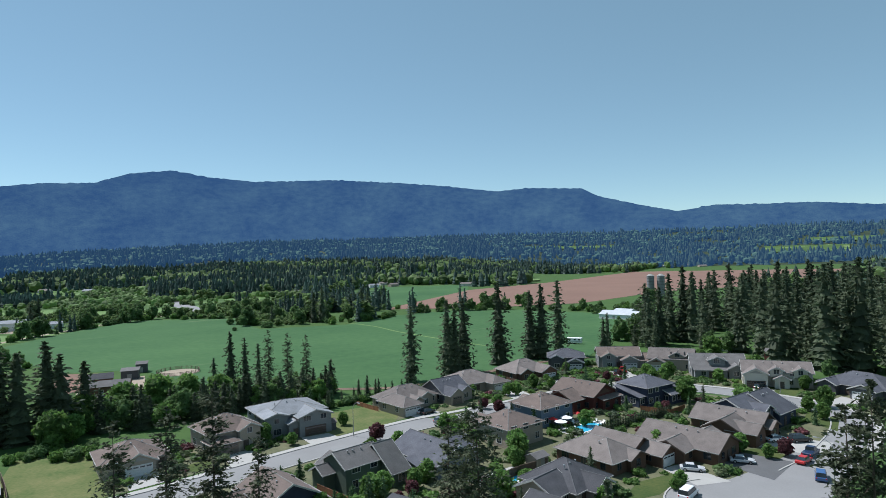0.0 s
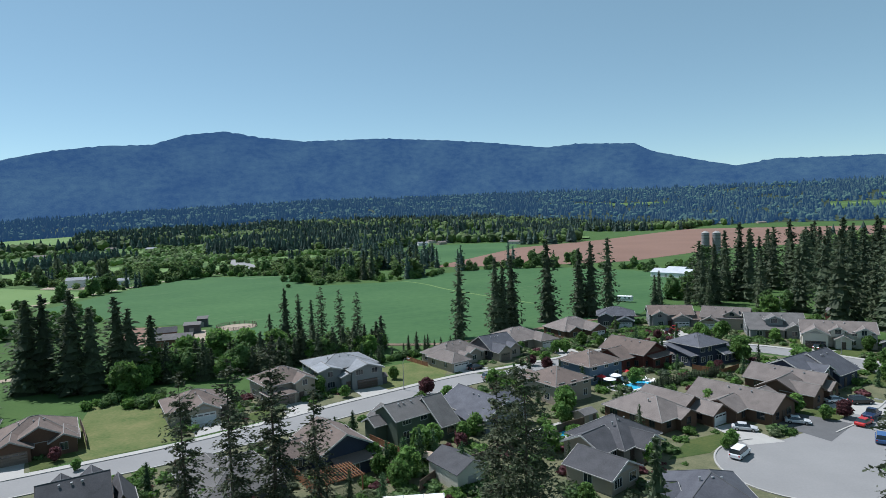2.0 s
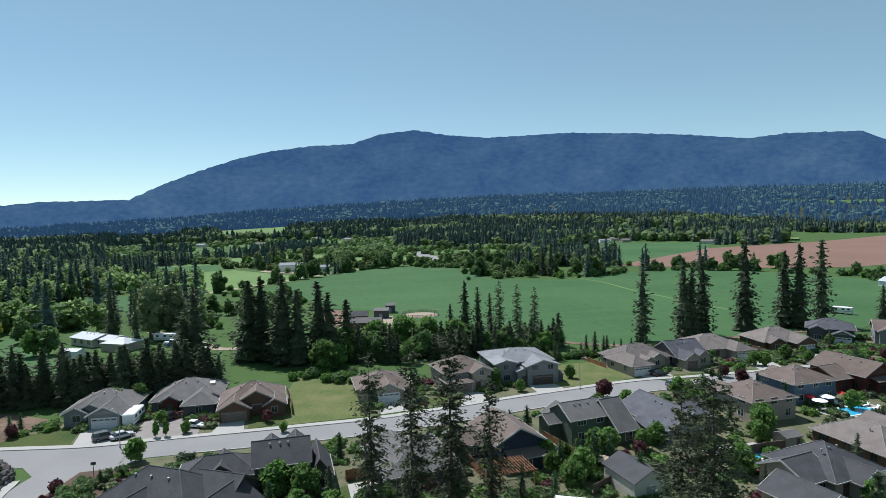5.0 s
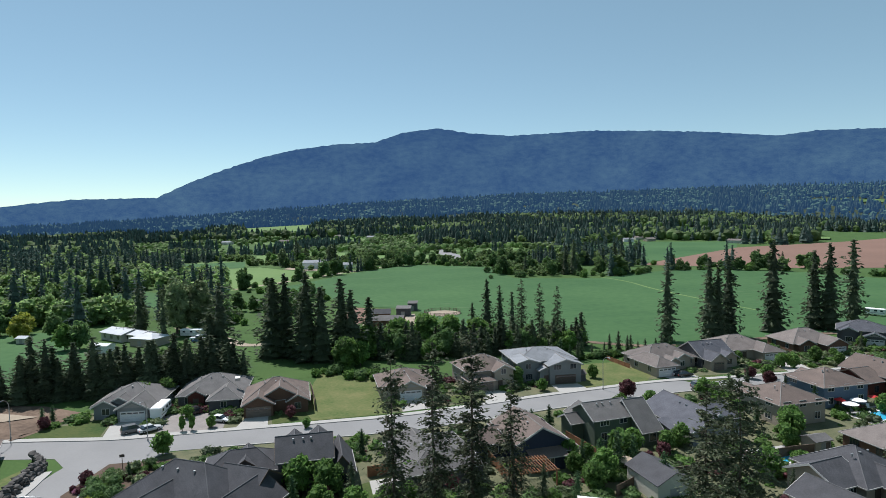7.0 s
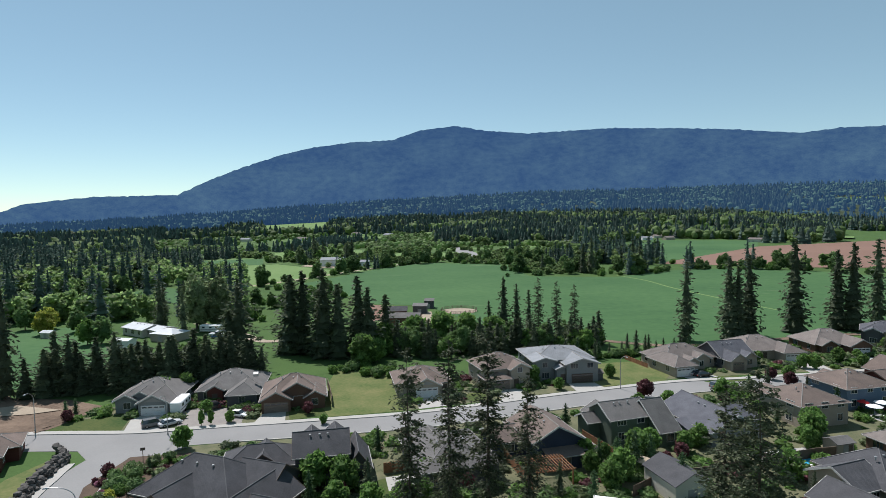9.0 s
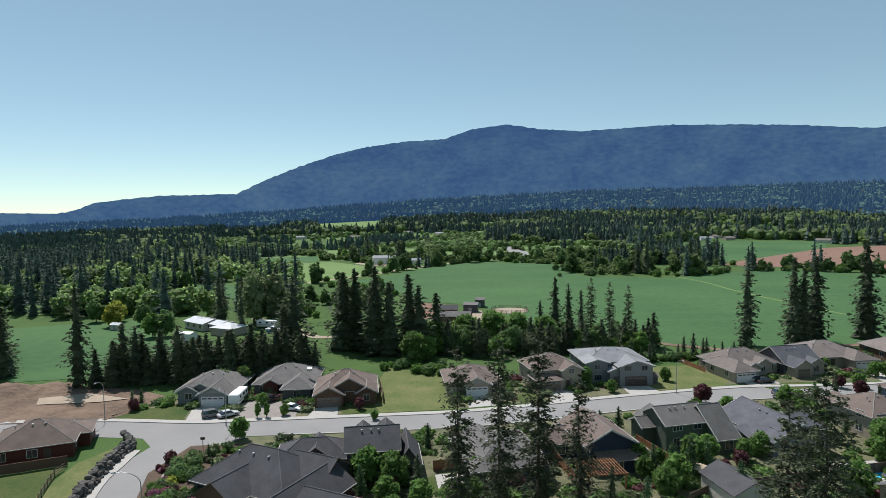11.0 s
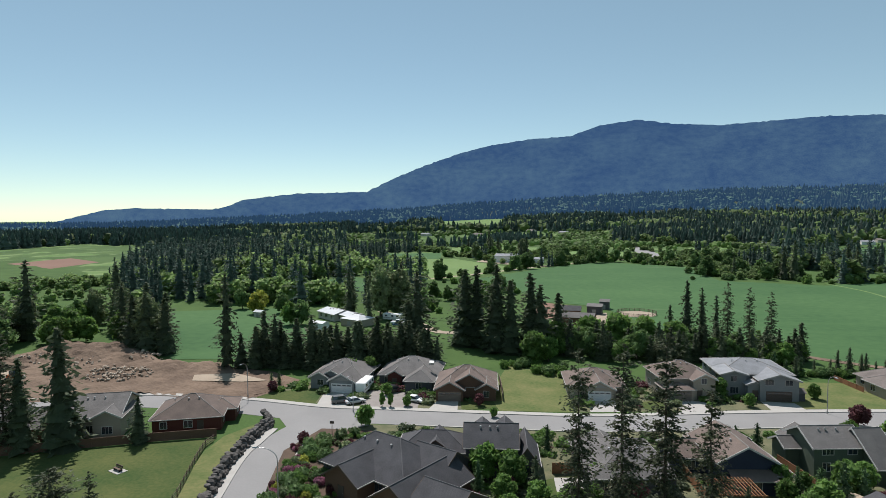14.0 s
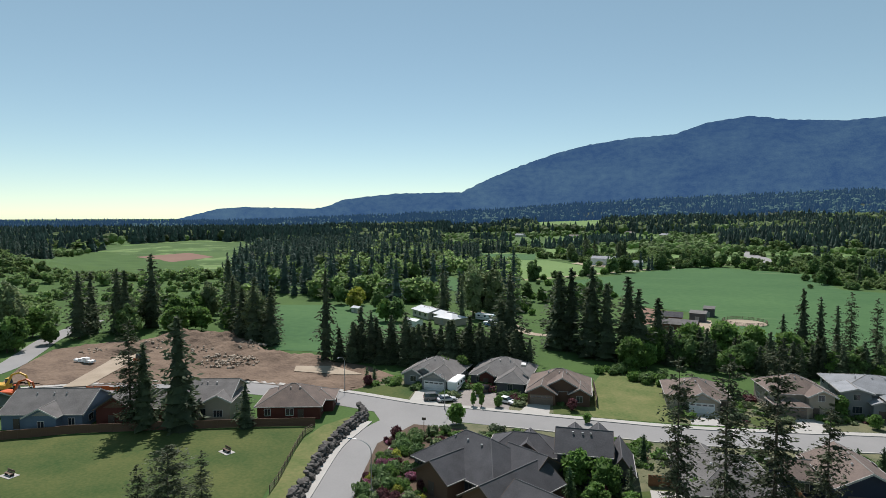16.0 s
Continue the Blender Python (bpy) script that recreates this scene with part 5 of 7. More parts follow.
house("brown-roofed house with three front gables", -93, 101.3, 37, "wall_charcoal", "roof_brown", [(0, 13.5, 1, 13, 0, 3.0, "hip", 0.62), (0, 6.2, -1.6, 6, 0, 2.9, "gy", 0.6), (4.2, 11, 0.4, 7, 0, 4.0, "gy", 0.62), (9.4, 13.7, -0.8, 5, 0, 2.9, "gy", 0.6)], [(1, "f", 3.1, 4.9)], [(0, "f", 7.6)], "trim_grey", seed=3, gmat="garage_brown", accent="wall_brown")
house("tan-roofed bungalow with a white garage door", -70.0, 121.4, 36, "wall_tan", "roof_brown", [(0, 13, 1, 13, 0, 2.9, "hip", 0.5), (3.6, 10.0, -1.4, 7, 0, 2.9, "gy", 0.6), (0.4, 3.4, 0.2, 6, 0, 2.9, "gy", 0.6)], [(1, "f", 3.2, 4.9)], [(0, "f", 11.5)], seed=4)
house("two-storey tan house with a gabled bay", -53.2, 135.2, 43, "wall_tan", "roof_brown", [(0, 12, 1, 12, 0, 4.7, "hip", 0.55), (6.5, 11.5, -0.8, 5, 0, 4.7, "gy", 0.55), (0, 6.2, -1.6, 4, 0, 2.7, "hip", 0.4)], [(2, "f", 3.1, 4.9)], [(1, "f", 1.4)], seed=5, gmat="garage_brown")
house("large two-storey grey house with a red front door", -44.2, 146.2, 34, "wall_grey", "roof_grey", [(0, 16, 1, 15, 0, 5.2, "hip", 0.33), (7.5, 15.8, -3.0, 6, 0, 4.8, "gy", 0.36), (5.2, 8.4, -2.2, 4, 0, 3.6, "gy", 0.4), (0.0, 5.4, -0.4, 6, 0, 5.3, "gy", 0.33)], [(1, "f", 4.1, 5.2)], [(2, "f", 1.6)], "trim_grey", seed=6, gmat="trim_dark")
house("tan-roofed bungalow with a bluish garage door", -12.8, 166.6, 41, "wall_tan", "roof_tan", [(0, 15.5, 3, 14, 0, 2.9, "hip", 0.6), (-1.4, 4.8, -3, 9, 0, 2.9, "hip", 0.6), (8, 13, 1.8, 8, 0, 2.9, "gy", 0.6), (5, 8.4, 0.6, 6, 0, 2.8, "gy", 0.6)], [(1, "f", 3.1, 4.9)], [(0, "f", 7.4)], seed=7)
house("small dark slate-roofed house with steep gables", 0, 176, 38, "wall_charcoal", "roof_slate", [(0, 10, 2, 13, 0, 3.0, "gx", 0.65), (0.2, 5, -1.4, 6, 0, 2.9, "gy", 0.75), (5.5, 9.8, 0.4, 6, 0, 2.9, "gy", 0.7)], [(1, "f", 2.4, 3)], [(0, "f", 5.4)], "trim_grey", seed=8, gmat="garage_brown", accent="wall_tan")
house("tan-roofed bungalow with a wide hipped roof", 4.5, 187.4, 33, "wall_tan", "roof_tan", [(0, 16, 1, 14, 0, 2.9, "hip", 0.52), (10, 16.2, -3, 7, 0, 2.9, "hip", 0.55)], [(1, "f", 3.1, 4.9)], [(0, "f", 7)], seed=9)
house("tan house with cross gables", 24, 204, 30, "wall_brown", "roof_tan", [(0, 15, 1, 13, 0, 3.0, "hip", 0.6), (8, 14.5, -3, 7, 0, 3.0, "gy", 0.6), (1, 5.6, -0.6, 6, 0, 3.0, "gy", 0.6)], [(1, "f", 3.2, 4.9)], [(0, "f", 6.5)], "trim_grey", seed=10)
house("dark-roofed house among garden shrubs", 38, 225, -10, "wall_charcoal", "roof_slate", [(0, 13, 1, 12, 0, 4.4, "hip", 0.5), (7, 12.4, -2, 6, 0, 3.0, "gy", 0.55), (1, 5, -0.6, 5, 0, 4.4, "gy", 0.55)], [(1, "f", 2.7, 4.6)], [(0, "f", 6)], seed=11)
house("two-storey house with stone and lilac siding", 56.5, 223.5, -8, "wall_grey", "roof_brown", [(0, 15, 1, 12, 0, 4.6, "gx", 0.5), (8, 13.5, -2.2, 6, 0, 3.6, "gy", 0.55), (1, 6, -0.8, 6, 0, 4.6, "gy", 0.6), (14, 19, 0, 9, 0, 3.0, "gx", 0.5)], [(1, "f", 2.7, 4.6)], [(0, "f", 7)], seed=12)
house("tan-roofed stone house with a dormer gable", 73, 219, -27, "wall_tan", "roof_tan", [(0, 15, 1, 12, 0, 4.2, "gx", 0.6), (0.5, 6, -2.2, 6, 0, 3.2, "gy", 0.6), (7.5, 12, 1.4, 6, 4.0, 5.2, "gy", 0.6)], [(1, "f", 2.7, 4.6)], [(0, "f", 8)], "trim_grey", seed=13)
house("grey-roofed craftsman house with a dormer and porch", 83, 204, -14, "wall_grey", "roof_taupe", [(0, 17, 1, 13, 0, 3.6, "gx", 0.62), (5.5, 10.5, 1.2, 7, 3.6, 5.6, "gy", 0.5), (11, 16, -1.6, 6, 0, 3.2, "gy", 0.6), (0.5, 10.5, -1.6, 1, 0, 2.8, "shed", 0.3)], [], [(3, "f", 5)], seed=14)
house("wide cream house with two dormers and open garage", 92.5, 188.8, -23, "wall_cream", "roof_tan", [(0, 19, 1, 12, 0, 4.6, "gx", 0.5), (0.2, 6.6, -2.4, 6, 0, 4.4, "gy", 0.6), (7.5, 11, 0.2, 6, 3.2, 5.2, "gy", 0.6), (14, 17.6, 0.2, 6, 3.2, 5.2, "gy", 0.6), (8.5, 12.5, -1.4, 1, 0, 2.9, "gy", 0.6)], [(1, "f", 3.2, 4.9)], [(4, "f", 2)], seed=15, gmat="trim_dark")
house("dark blue-roofed bungalow with stone gable", 110, 180, -60, "wall_charcoal", "roof_slate", [(0, 18, 1, 14, 0, 3.0, "hip", 0.5), (10.5, 17, -3, 7, 0, 3.0, "gy", 0.5), (1, 6, -1.4, 6, 0, 3.0, "gy", 0.55)], [(1, "f", 3.2, 4.9)], [(0, "f", 8)], seed=16)

# ---- houses between the street and the cul-de-sac ----
house("dark-roofed corner house with a timber entrance gable", -79.0, 58.6, 4, "wall_charcoal", "roof_dark", [(0, 17.5, 0, 12, 0, 3.1, "hip", 0.78), (4.5, 11.5, -3.6, 6, 0, 3.2, "gy", 0.72), (15.5, 23, -4.5, 9, 0, 3.1, "gy", 0.75), (13, 20, 4, 14, 0, 3.1, "gx", 0.7), (22, 29, -5, 5, 0, 3.0, "gx", 0.65)], [], [(1, "f", 3.5)], "trim_dark", seed=21, accent="wall_brown")
house("two-storey dark grey house with a steep catslide roof", -61.4, 73.8, 37, "wall_charcoal", "roof_dark", [(0, 8.2, 0, 7.6, 0, 5.3, "gx", 0.72), (8.2, 11.6, -0.4, 8.2, 0, 3.1, "gy", 1.5), (-11.5, 0, 3.2, 10.5, 0, 3.1, "hip", 0.65), (0.6, 4.4, 4, 10.5, 0, 4.8, "gy", 0.9), (4.6, 8.4, 4, 10.8, 0, 4.9, "gy", 0.95), (-7, -3.6, 4, 10.4, 0, 3.4, "gy", 0.8)], [], [(0, "f", 1.4)], "trim_dark", seed=22)
house("low dark-roofed house behind tall firs", -42.4, 81.4, 43, "wall_charcoal", "roof_taupe", [(0, 12.5, 0, 15, 0, 3.0, "hip", 0.45), (2, 8, 9, 16, 0, 3.0, "gy", 0.5)], [], [(0, "f", 5)], "trim_grey", seed=23)
house("two-storey navy house with a brown gable roof", -29.2, 95.3, 40, "wall_navy", "roof_brown", [(0.6, 9.2, 0.6, 12, 0, 4.5, "gy", 0.6), (8.6, 11.4, -0.2, 8, 0, 2.8, "hip", 0.5), (1, 7, 9, 15, 0, 3.2, "gy", 0.6), (-4.4, 1, 6, 13, 0, 3.0, "gx", 0.5), (2.4, 8.2, -1.6, 0.6, 0, 2.5, "shed", 0.3)], [], [(1, "f", 1.6)], seed=24)
house("two-storey dark green house with a brown gable roof", -18.0, 110.0, 43, "wall_green", "roof_taupe", [(-0.2, 8.2, 1.2, 8.8, 0, 5.0, "gx", 0.6), (7.8, 11.6, -2.4, 9.1, 0, 3.0, "gx", 0.82), (1, 7, 8, 13, 0, 3.0, "gy", 0.6), (-2.6, -0.2, 5, 9, 0, 3.6, "gx", 0.6)], [], [(0, "f", 6.5)], seed=25)
house("blue-grey roofed bungalow with dark gutters", -4.2, 116.3, 40, "wall_grey", "roof_slate", [(1.6, 12.5, -1, 14.5, 0, 3.0, "gy", 0.55), (10, 15, 3, 11, 0, 3.0, "gx", 0.55), (-0.4, 1.6, 2, 6, 0, 2.4, "shed", 0.2)], [], [(0, "f", 4)], seed=26)
house("tan house with a brown hipped roof", 13.2, 133.6, 38, "wall_tan", "roof_brown", [(0, 11, 0, 11.5, 0, 4.6, "hip", 0.5), (2, 8, 9, 15, 0, 3.2, "gy", 0.5)], [], [(0, "f", 4)], seed=27)
house("two-storey blue house with a brown roof", 23, 149.3, 37, "wall_blue", "roof_brown", [(0, 11.5, 0, 11, 0, 4.8, "hip", 0.5), (5, 11, 8, 14, 0, 3.4, "gy", 0.55)], [], [(0, "f", 4)], seed=28)
house("dark red timber house with a broad brown gable roof", 39.4, 163.2, 41, "wall_red", "roof_brown", [(0, 10.5, 0, 14, 0, 4.2, "gy", 0.55), (-5, 0, 3, 12, 0, 3.4, "gx", 0.5), (2, 10.5, -1.6, 0, 0, 3.2, "shed", 0.3)], [], [(0, "f", 4)], "trim_dark", seed=29)
house("two-storey navy house with white windows and a slate hip roof", 55.2, 166.8, 33, "wall_navy", "roof_slate", [(0, 11, 0, 10.5, 0, 5.3, "hip", 0.5), (7, 14.5, -2.4, 5, 0, 2.9, "gx", 0.4), (-2.5, 0, 1, 9, 0, 2.9, "shed", 0.25)], [], [(0, "l", 4)], seed=30, dense=2.3)
house("tan-roofed bungalow with a long hipped roof", 30.0, 111.6, 38, "wall_brown", "roof_tan", [(3.4, 13, 2.6, 16.5, 0, 2.8, "hip", 0.62), (11.5, 19, 4, 15, 0, 2.8, "gy", 0.62), (14.4, 19.6, -1, 5, 0, 2.6, "gy", 0.62), (8, 13, 1.6, 5, 0, 2.6, "gy", 0.5)], [(2, "f", 3.1, 4.9)], [(1, "f", 1.8)], "trim_dark", seed=31)
house("tan-roofed bungalow beside the cul-de-sac", 53.6, 121.6, 42, "wall_brown", "roof_tan", [(-1.5, 8.5, -1, 16.5, 0, 2.8, "gy", 0.56), (-5.5, 0, 4, 11, 0, 2.8, "gx", 0.5), (6, 10, 2, 9, 0, 2.8, "gx", 0.5)], [(0, "r", 4, 3.0)], [(0, "f", 5)], "trim_dark", seed=32, gmat="trim_dark")
house("tan-roofed gabled house beside the parked cars", 66.8, 130.8, 43, "wall_brown", "roof_tan", [(4, 13, 1, 16.5, 0, 3.0, "gy", 0.62), (-1.5, 5, 3, 11, 0, 3.0, "gx", 0.6), (-1, 4.5, 0, 6, 0, 3.0, "gy", 0.6), (6, 11, -0.6, 4, 0, 2.8, "gy", 0.55)], [(0, "r", 4, 4.6)], [(0, "f", 5)], "trim_dark", seed=33, gmat="trim_dark")
house("navy house with white-trimmed gables and a slate roof", 79.0, 144.2, 38, "wall_navy", "roof_slate", [(0, 9, 0, 14, 0, 3.4, "gx", 0.6), (-9, 1, 3, 13, 0, 4.6, "gx", 0.55), (-6, -1, 1.0, 8, 0, 4.6, "gy", 0.6), (8, 13, 2, 9, 0, 2.9, "gx", 0.5)], [], [(0, "f", 3)], seed=34)
house("dark-roofed house with pale stucco walls and garden gables", 20.0, 97, 45, "wall_tan", "roof_dark", [(4, 15, 2.5, 14, 0, 3.0, "hip", 0.64), (-7, 0.5, -2.5, 6, 0, 2.8, "gy", 0.56), (7, 12.5, 0.6, 5, 0, 2.9, "gy", 0.65), (0, 6, 4, 12, 0, 3.0, "gx", 0.55)], [], [(0, "f", 2.4)], seed=35)
house("dark blue-roofed house with a skylight", 22, 81.5, 0, "wall_charcoal", "roof_slate", [(3, 13, 0, 11, 0, 2.9, "hip", 0.55), (0.5, 3, 3, 8, 0, 2.7, "gx", 0.5)], [], [(0, "f", 4)], seed=36)
shed("garden_house", "small pale outbuilding with a dark roof", -6.5, 91.5, 40, 6, 8, 3.0, "wall_cream", "roof_dark", 0.5, "gy", "outbuilding")

# ---- houses along the lawn ----
house("dark red bungalow with a brown hipped roof", -120.3, 48.2, 53, "wall_red", "roof_brown", [(0, 13, 0, 12, 0, 3.0, "hip", 0.55), (9, 15, 5, 12, 0, 2.8, "hip", 0.45)], [], [(0, "f", 9)], seed=41, dense=4)
house("tan-roofed house with a white rear gable and deck", -131, 35.6, 52, "wall_tan", "roof_taupe", [(0, 10.5, 0, 12, 0, 4.2, "gx", 0.5), (6, 11, -1.2, 8, 0, 4.2, "gy", 0.55)], [], [(0, "f", 3)], seed=42)
house("red cedar house with a grey gable roof", -137.5, 21.5, 54, "wall_red", "roof_taupe", [(0, 7, 0, 12, 0, 3.6, "gy", 0.75), (6, 12, 1, 10, 0, 3.4, "gx", 0.6)], [], [(0, "f", 3)], "trim_dark", seed=43)
house("long grey-roofed house with blue-grey rear gable", -147, 6.4, 52, "wall_blue", "roof_taupe", [(0, 16, 0, 12, 0, 3.3, "gx", 0.6), (6, 12, -2, 7, 0, 3.3, "gy", 0.6)], [], [(0, "f", 3)], seed=44)
house("grey-roofed house with roof windows", -158, -9.5, 52, "wall_grey", "roof_slate", [(0, 14, 0, 12, 0, 3.3, "gx", 0.6), (7, 12, -1, 6, 0, 3.3, "gy", 0.6)], [], [(0, "f", 3)], seed=45)

# ---- farm buildings ----
for x in (181, 189):
    t = thing("silo", "tall grey concrete farm silo with a pale cap", "silo", pose(x, 529 - (x - 181) * 0.4, 0), "farm silos")
    part("shaft", Soup().tube([(0, 0, 0), (0, 0, 21)], 3.2, 3.2, 20).mesh("shaft", M["silo"]), t)
    for k in range(7):
        part("hoop", Soup().tube([(0, 0, 2 + 2.8 * k), (0, 0, 2.2 + 2.8 * k)], 3.27, 3.27, 20).mesh("hoop", M["trim_dark"]), t)
    part("cap", Soup().tube([(0, 0, 21), (0, 0, 21.8), (0, 0, 22.6)], 3.4, 0.8, 20).mesh("cap", M["trim_grey"]), t)
shed("greenhouse", "long white greenhouse in the fields", 100, 392, -43, 27, 12, 3, "wall_white", "roof_metal", 0.35, "gx", "greenhouse")
shed("greenhouse", "white farm shed beside the greenhouse", 112, 402, -43, 12, 10, 3.5, "wall_white", "roof_metal", 0.3, "gx", "farm shed")
house("white bungalow at the edge of the wood", 110, 257, -30, "wall_white", "roof_tan", [(0, 14, 0, 9, 0, 3.6, "gx", 0.35)], seed=51)
shed("barn", "small red barn under the trees", 121, 230, -50, 7, 6, 3.4, "wall_red", "roof_taupe", 0.5, "gx", "barn")
house("long low white farmhouse with a pale metal roof", -204.5, 150.5, -8, "wall_cream", "roof_metal", [(0, 13, 0, 9, 0, 2.8, "gx", 0.3), (11, 20, 2, 9, 0, 2.8, "gx", 0.3)], seed=52)
shed("farm_shed", "pale metal-roofed farm shed", -183.5, 145.5, 5, 10, 8, 2.8, "wall_tan", "roof_metal", 0.35, "hip", "farm shed")
shed("farm_shed", "small white farm trailer shed", -186, 133, 12, 6, 4, 2.6, "wall_white", "roof_metal", 0.25, "gx", "farm shed")
shed("hut", "small pale hut in the pasture", -227, 134, 15, 4, 3, 2.2, "wall_cream", "roof_metal", 0.4, "gx", "hut")
shed("stable", "dark timber stable by the arena", -128.5, 214, 28, 9, 6, 3, "wall_brown", "roof_dark", 0.5, "gx", "stable")
shed("stable", "long weathered timber stable", -121, 200, 20, 14, 8, 3, "wall_brown", "roof_taupe", 0.35, "gx", "stable")
shed("field_shelter", "dark wooden field shelter", -123, 228, 20, 6, 4, 3.4, "wall_charcoal", "roof_taupe", 0.15, "shed", "shelter")
shed("field_shelter", "dark wooden field shelter", -125, 243, 20, 4, 4, 3.4, "wall_charcoal", "roof_taupe", 0.15, "shed", "shelter")
shed("barn", "white metal barn beside the hay field", -312, 415, 25, 19, 14, 5.5, "wall_white", "roof_grey", 0.25, "gx", "barn")
shed("farm_shed", "white farm cottage by the lane", -286, 428, 25, 12, 9, 3.2, "wall_white", "roof_grey", 0.35, "gx", "cottage")
rngf = random.Random(77)
for ax, r in ((7, 900), (6, 935), (5, 905), (4.2, 950), (10.5, 980), (12, 930), (-1.5, 860), (0.5, 930), (2, 1010), (18.5, 900), (20, 860), (14, 790), (31, 1000), (34, 1050), (39, 980), (44, 1020), (40, 1180), (-20, 1420), (-21.5, 1440), (-23, 1410), (-34, 1700), (9, 1150), (3, 1250), (-4, 1180)):
    x, y = -math.sin(radians(ax)) * r, math.cos(radians(ax)) * r
    t = shed("farmhouse", "distant pale farmhouse among trees", x, y, rngf.uniform(-30, 40), rngf.uniform(12, 20), 10, 3.6, rngf.choice(["wall_white", "wall_cream", "wall_tan"]), rngf.choice(["roof_grey", "roof_metal", "roof_tan"]), 0.4, "gx", "farmhouse")
    t.location.z = height(x, y)
caravan("white caravan parked on the farm", -175, 165, 18, 8)
caravan("white caravan parked by the farmhouse", 61, 286, -25, 7)
caravan("white caravan in the driveway beside the house", -110.4, 94.5, 121, 7)


# ---- plants ----
random.seed(5)
FIRS = [conifer("fir_tree", "tall dark Douglas fir with drooping boughs", 25, 4.8, 36, 11, 5, 0.05, 11, M["conifer"], tuft=0.50, limbs=8, core=0.56, full=0.78, gap=0.12, ragged=0.42),
        conifer("fir_tree", "dark slender conifer with ragged boughs", 25, 3.9, 36, 10, 5, 0.04, 12, M["conifer"], tuft=0.48, limbs=6, core=0.5, full=0.55, gap=0.16, ragged=0.48),
        conifer("fir_tree", "dense dark green spruce tree", 22, 5.2, 32, 10, 5, 0.02, 13, M["conifer"], tuft=0.54, droop=0.35, ragged=0.38, limbs=4, core=0.62, full=0.80),
        conifer("fir_tree", "dark conifer with an open crown", 24, 5.4, 34, 9, 7, 0.08, 14, M["conifer"], tuft=0.46, ragged=0.55, limbs=12, core=0.38, full=0.55, gap=0.18)]
YOUNG = [conifer("young_conifer", "young green garden conifer tree", 7, 1.8, 26, 9, 10, 0.02, 21, M["spruce_young"], ragged=0.3, tuft=0.17, core=0.5),
         conifer("young_conifer", "young dark green cedar", 8, 1.7, 28, 9, 10, 0.0, 22, M["conifer"], ragged=0.25, tuft=0.17, core=0.55)]
LEAFY = [broadleaf("broadleaf_tree", "leafy green deciduous tree at the wood edge", 12, 4.6, 900, 0.66, 31, M["leaf"]),
         broadleaf("broadleaf_tree", "dark green leafy tree by the field", 14, 5.0, 900, 0.75, 32, M["leaf_dark"], lobes=11),
         broadleaf("broadleaf_tree", "tall pale green cottonwood", 20, 5.0, 1500, 0.6, 33, M["leaf_grey"], lobes=13, slim=1.2),
         broadleaf("broadleaf_tree", "fresh green maple tree in full leaf", 10, 4.4, 1000, 0.58, 34, M["leaf"], trunk=0.2)]
YELLOW = broadleaf("broadleaf_tree", "yellow-green leafy tree in the pasture", 11, 4.6, 1500, 0.55, 35, M["leaf_yellow"])
GARDEN_TREE = broadleaf("garden_tree", "bright green leafy garden tree", 6, 2.5, 1000, 0.32, 36, M["leaf"], trunk=0.18)
RED_TREE = broadleaf("red_maple", "dark red ornamental maple tree", 4.5, 2.0, 1500, 0.2, 37, M["leaf_red"], trunk=0.2)
COLUMN = broadleaf("column_tree", "narrow column-shaped green tree", 4, 0.75, 700, 0.16, 38, M["leaf"], trunk=0.15, slim=1.6)
SHRUBS = [shrub("shrub", "round green garden shrub in a bed", 1.2, 0.9, 420, 0.12, 41, M["leaf"]), shrub("shrub", "dark green garden shrub in a bed", 1.5, 1.1, 420, 0.13, 42, M["leaf_dark"]), shrub("shrub", "dark red garden shrub in a bed", 1.3, 0.9, 400, 0.12, 43, M["leaf_red"]),
          shrub("shrub", "yellow-green garden shrub in a bed", 1.0, 0.8, 380, 0.11, 44, M["leaf_yellow"]), shrub("shrub", "pink flowering garden shrub", 1.0, 0.8, 380, 0.1, 45, M["flower"]), shrub("shrub", "grey-green garden shrub in a bed", 1.1, 0.9, 380, 0.11, 46, M["leaf_grey"])]
BUSH = [broadleaf("bush", "wild green bush in the hedgerow", 5, 3.4, 300, 0.62, 47, M["leaf_dark"], trunk=0.05, lobes=7, category="bush"), broadleaf("bush", "light green wild bush by the field", 4.5, 3.2, 300, 0.6, 48, M["leaf"], trunk=0.05, lobes=7, category="bush")]

# tall firs close to the camera
NEARFIR = [conifer("tall_fir", "tall fir with an open ragged crown and bare lower trunk", 25, 3.0, 52, 10, 24, 0.12, 51, M["fir_near"], tuft=0.21, droop=0.3, ragged=0.62, limbs=40, trunk_r=0.011, core=0, full=0.4, gap=0.25),
           conifer("tall_fir", "tall ragged fir above the gardens", 25, 3.3, 50, 10, 24, 0.06, 52, M["fir_near"], tuft=0.21, droop=0.33, ragged=0.65, limbs=40, trunk_r=0.011, core=0, full=0.42, gap=0.25)]
for k, x, y, h, sx in ((0, -38.8, 69.9, 25.0, 1.0), (1, -34.6, 74.3, 25.5, 1.05), (0, -30.5, 78.3, 26.6, 1.15), (1, -25.8, 82.0, 20, 1.2)):
    plant(NEARFIR[k], x, y, h / 25, z=0, sx=sx)
BIGPINE = conifer("broad_fir", "broad olive-green fir with a full uneven crown", 25, 5.2, 56, 11, 44, 0.03, 53, M["fir_near"], tuft=0.2, droop=0.0, ragged=0.55, limbs=44, trunk_r=0.012, core=0, full=0.4, gap=0.2)
plant(BIGPINE, 3.2, 71.9, 25.2 / 25, z=0)
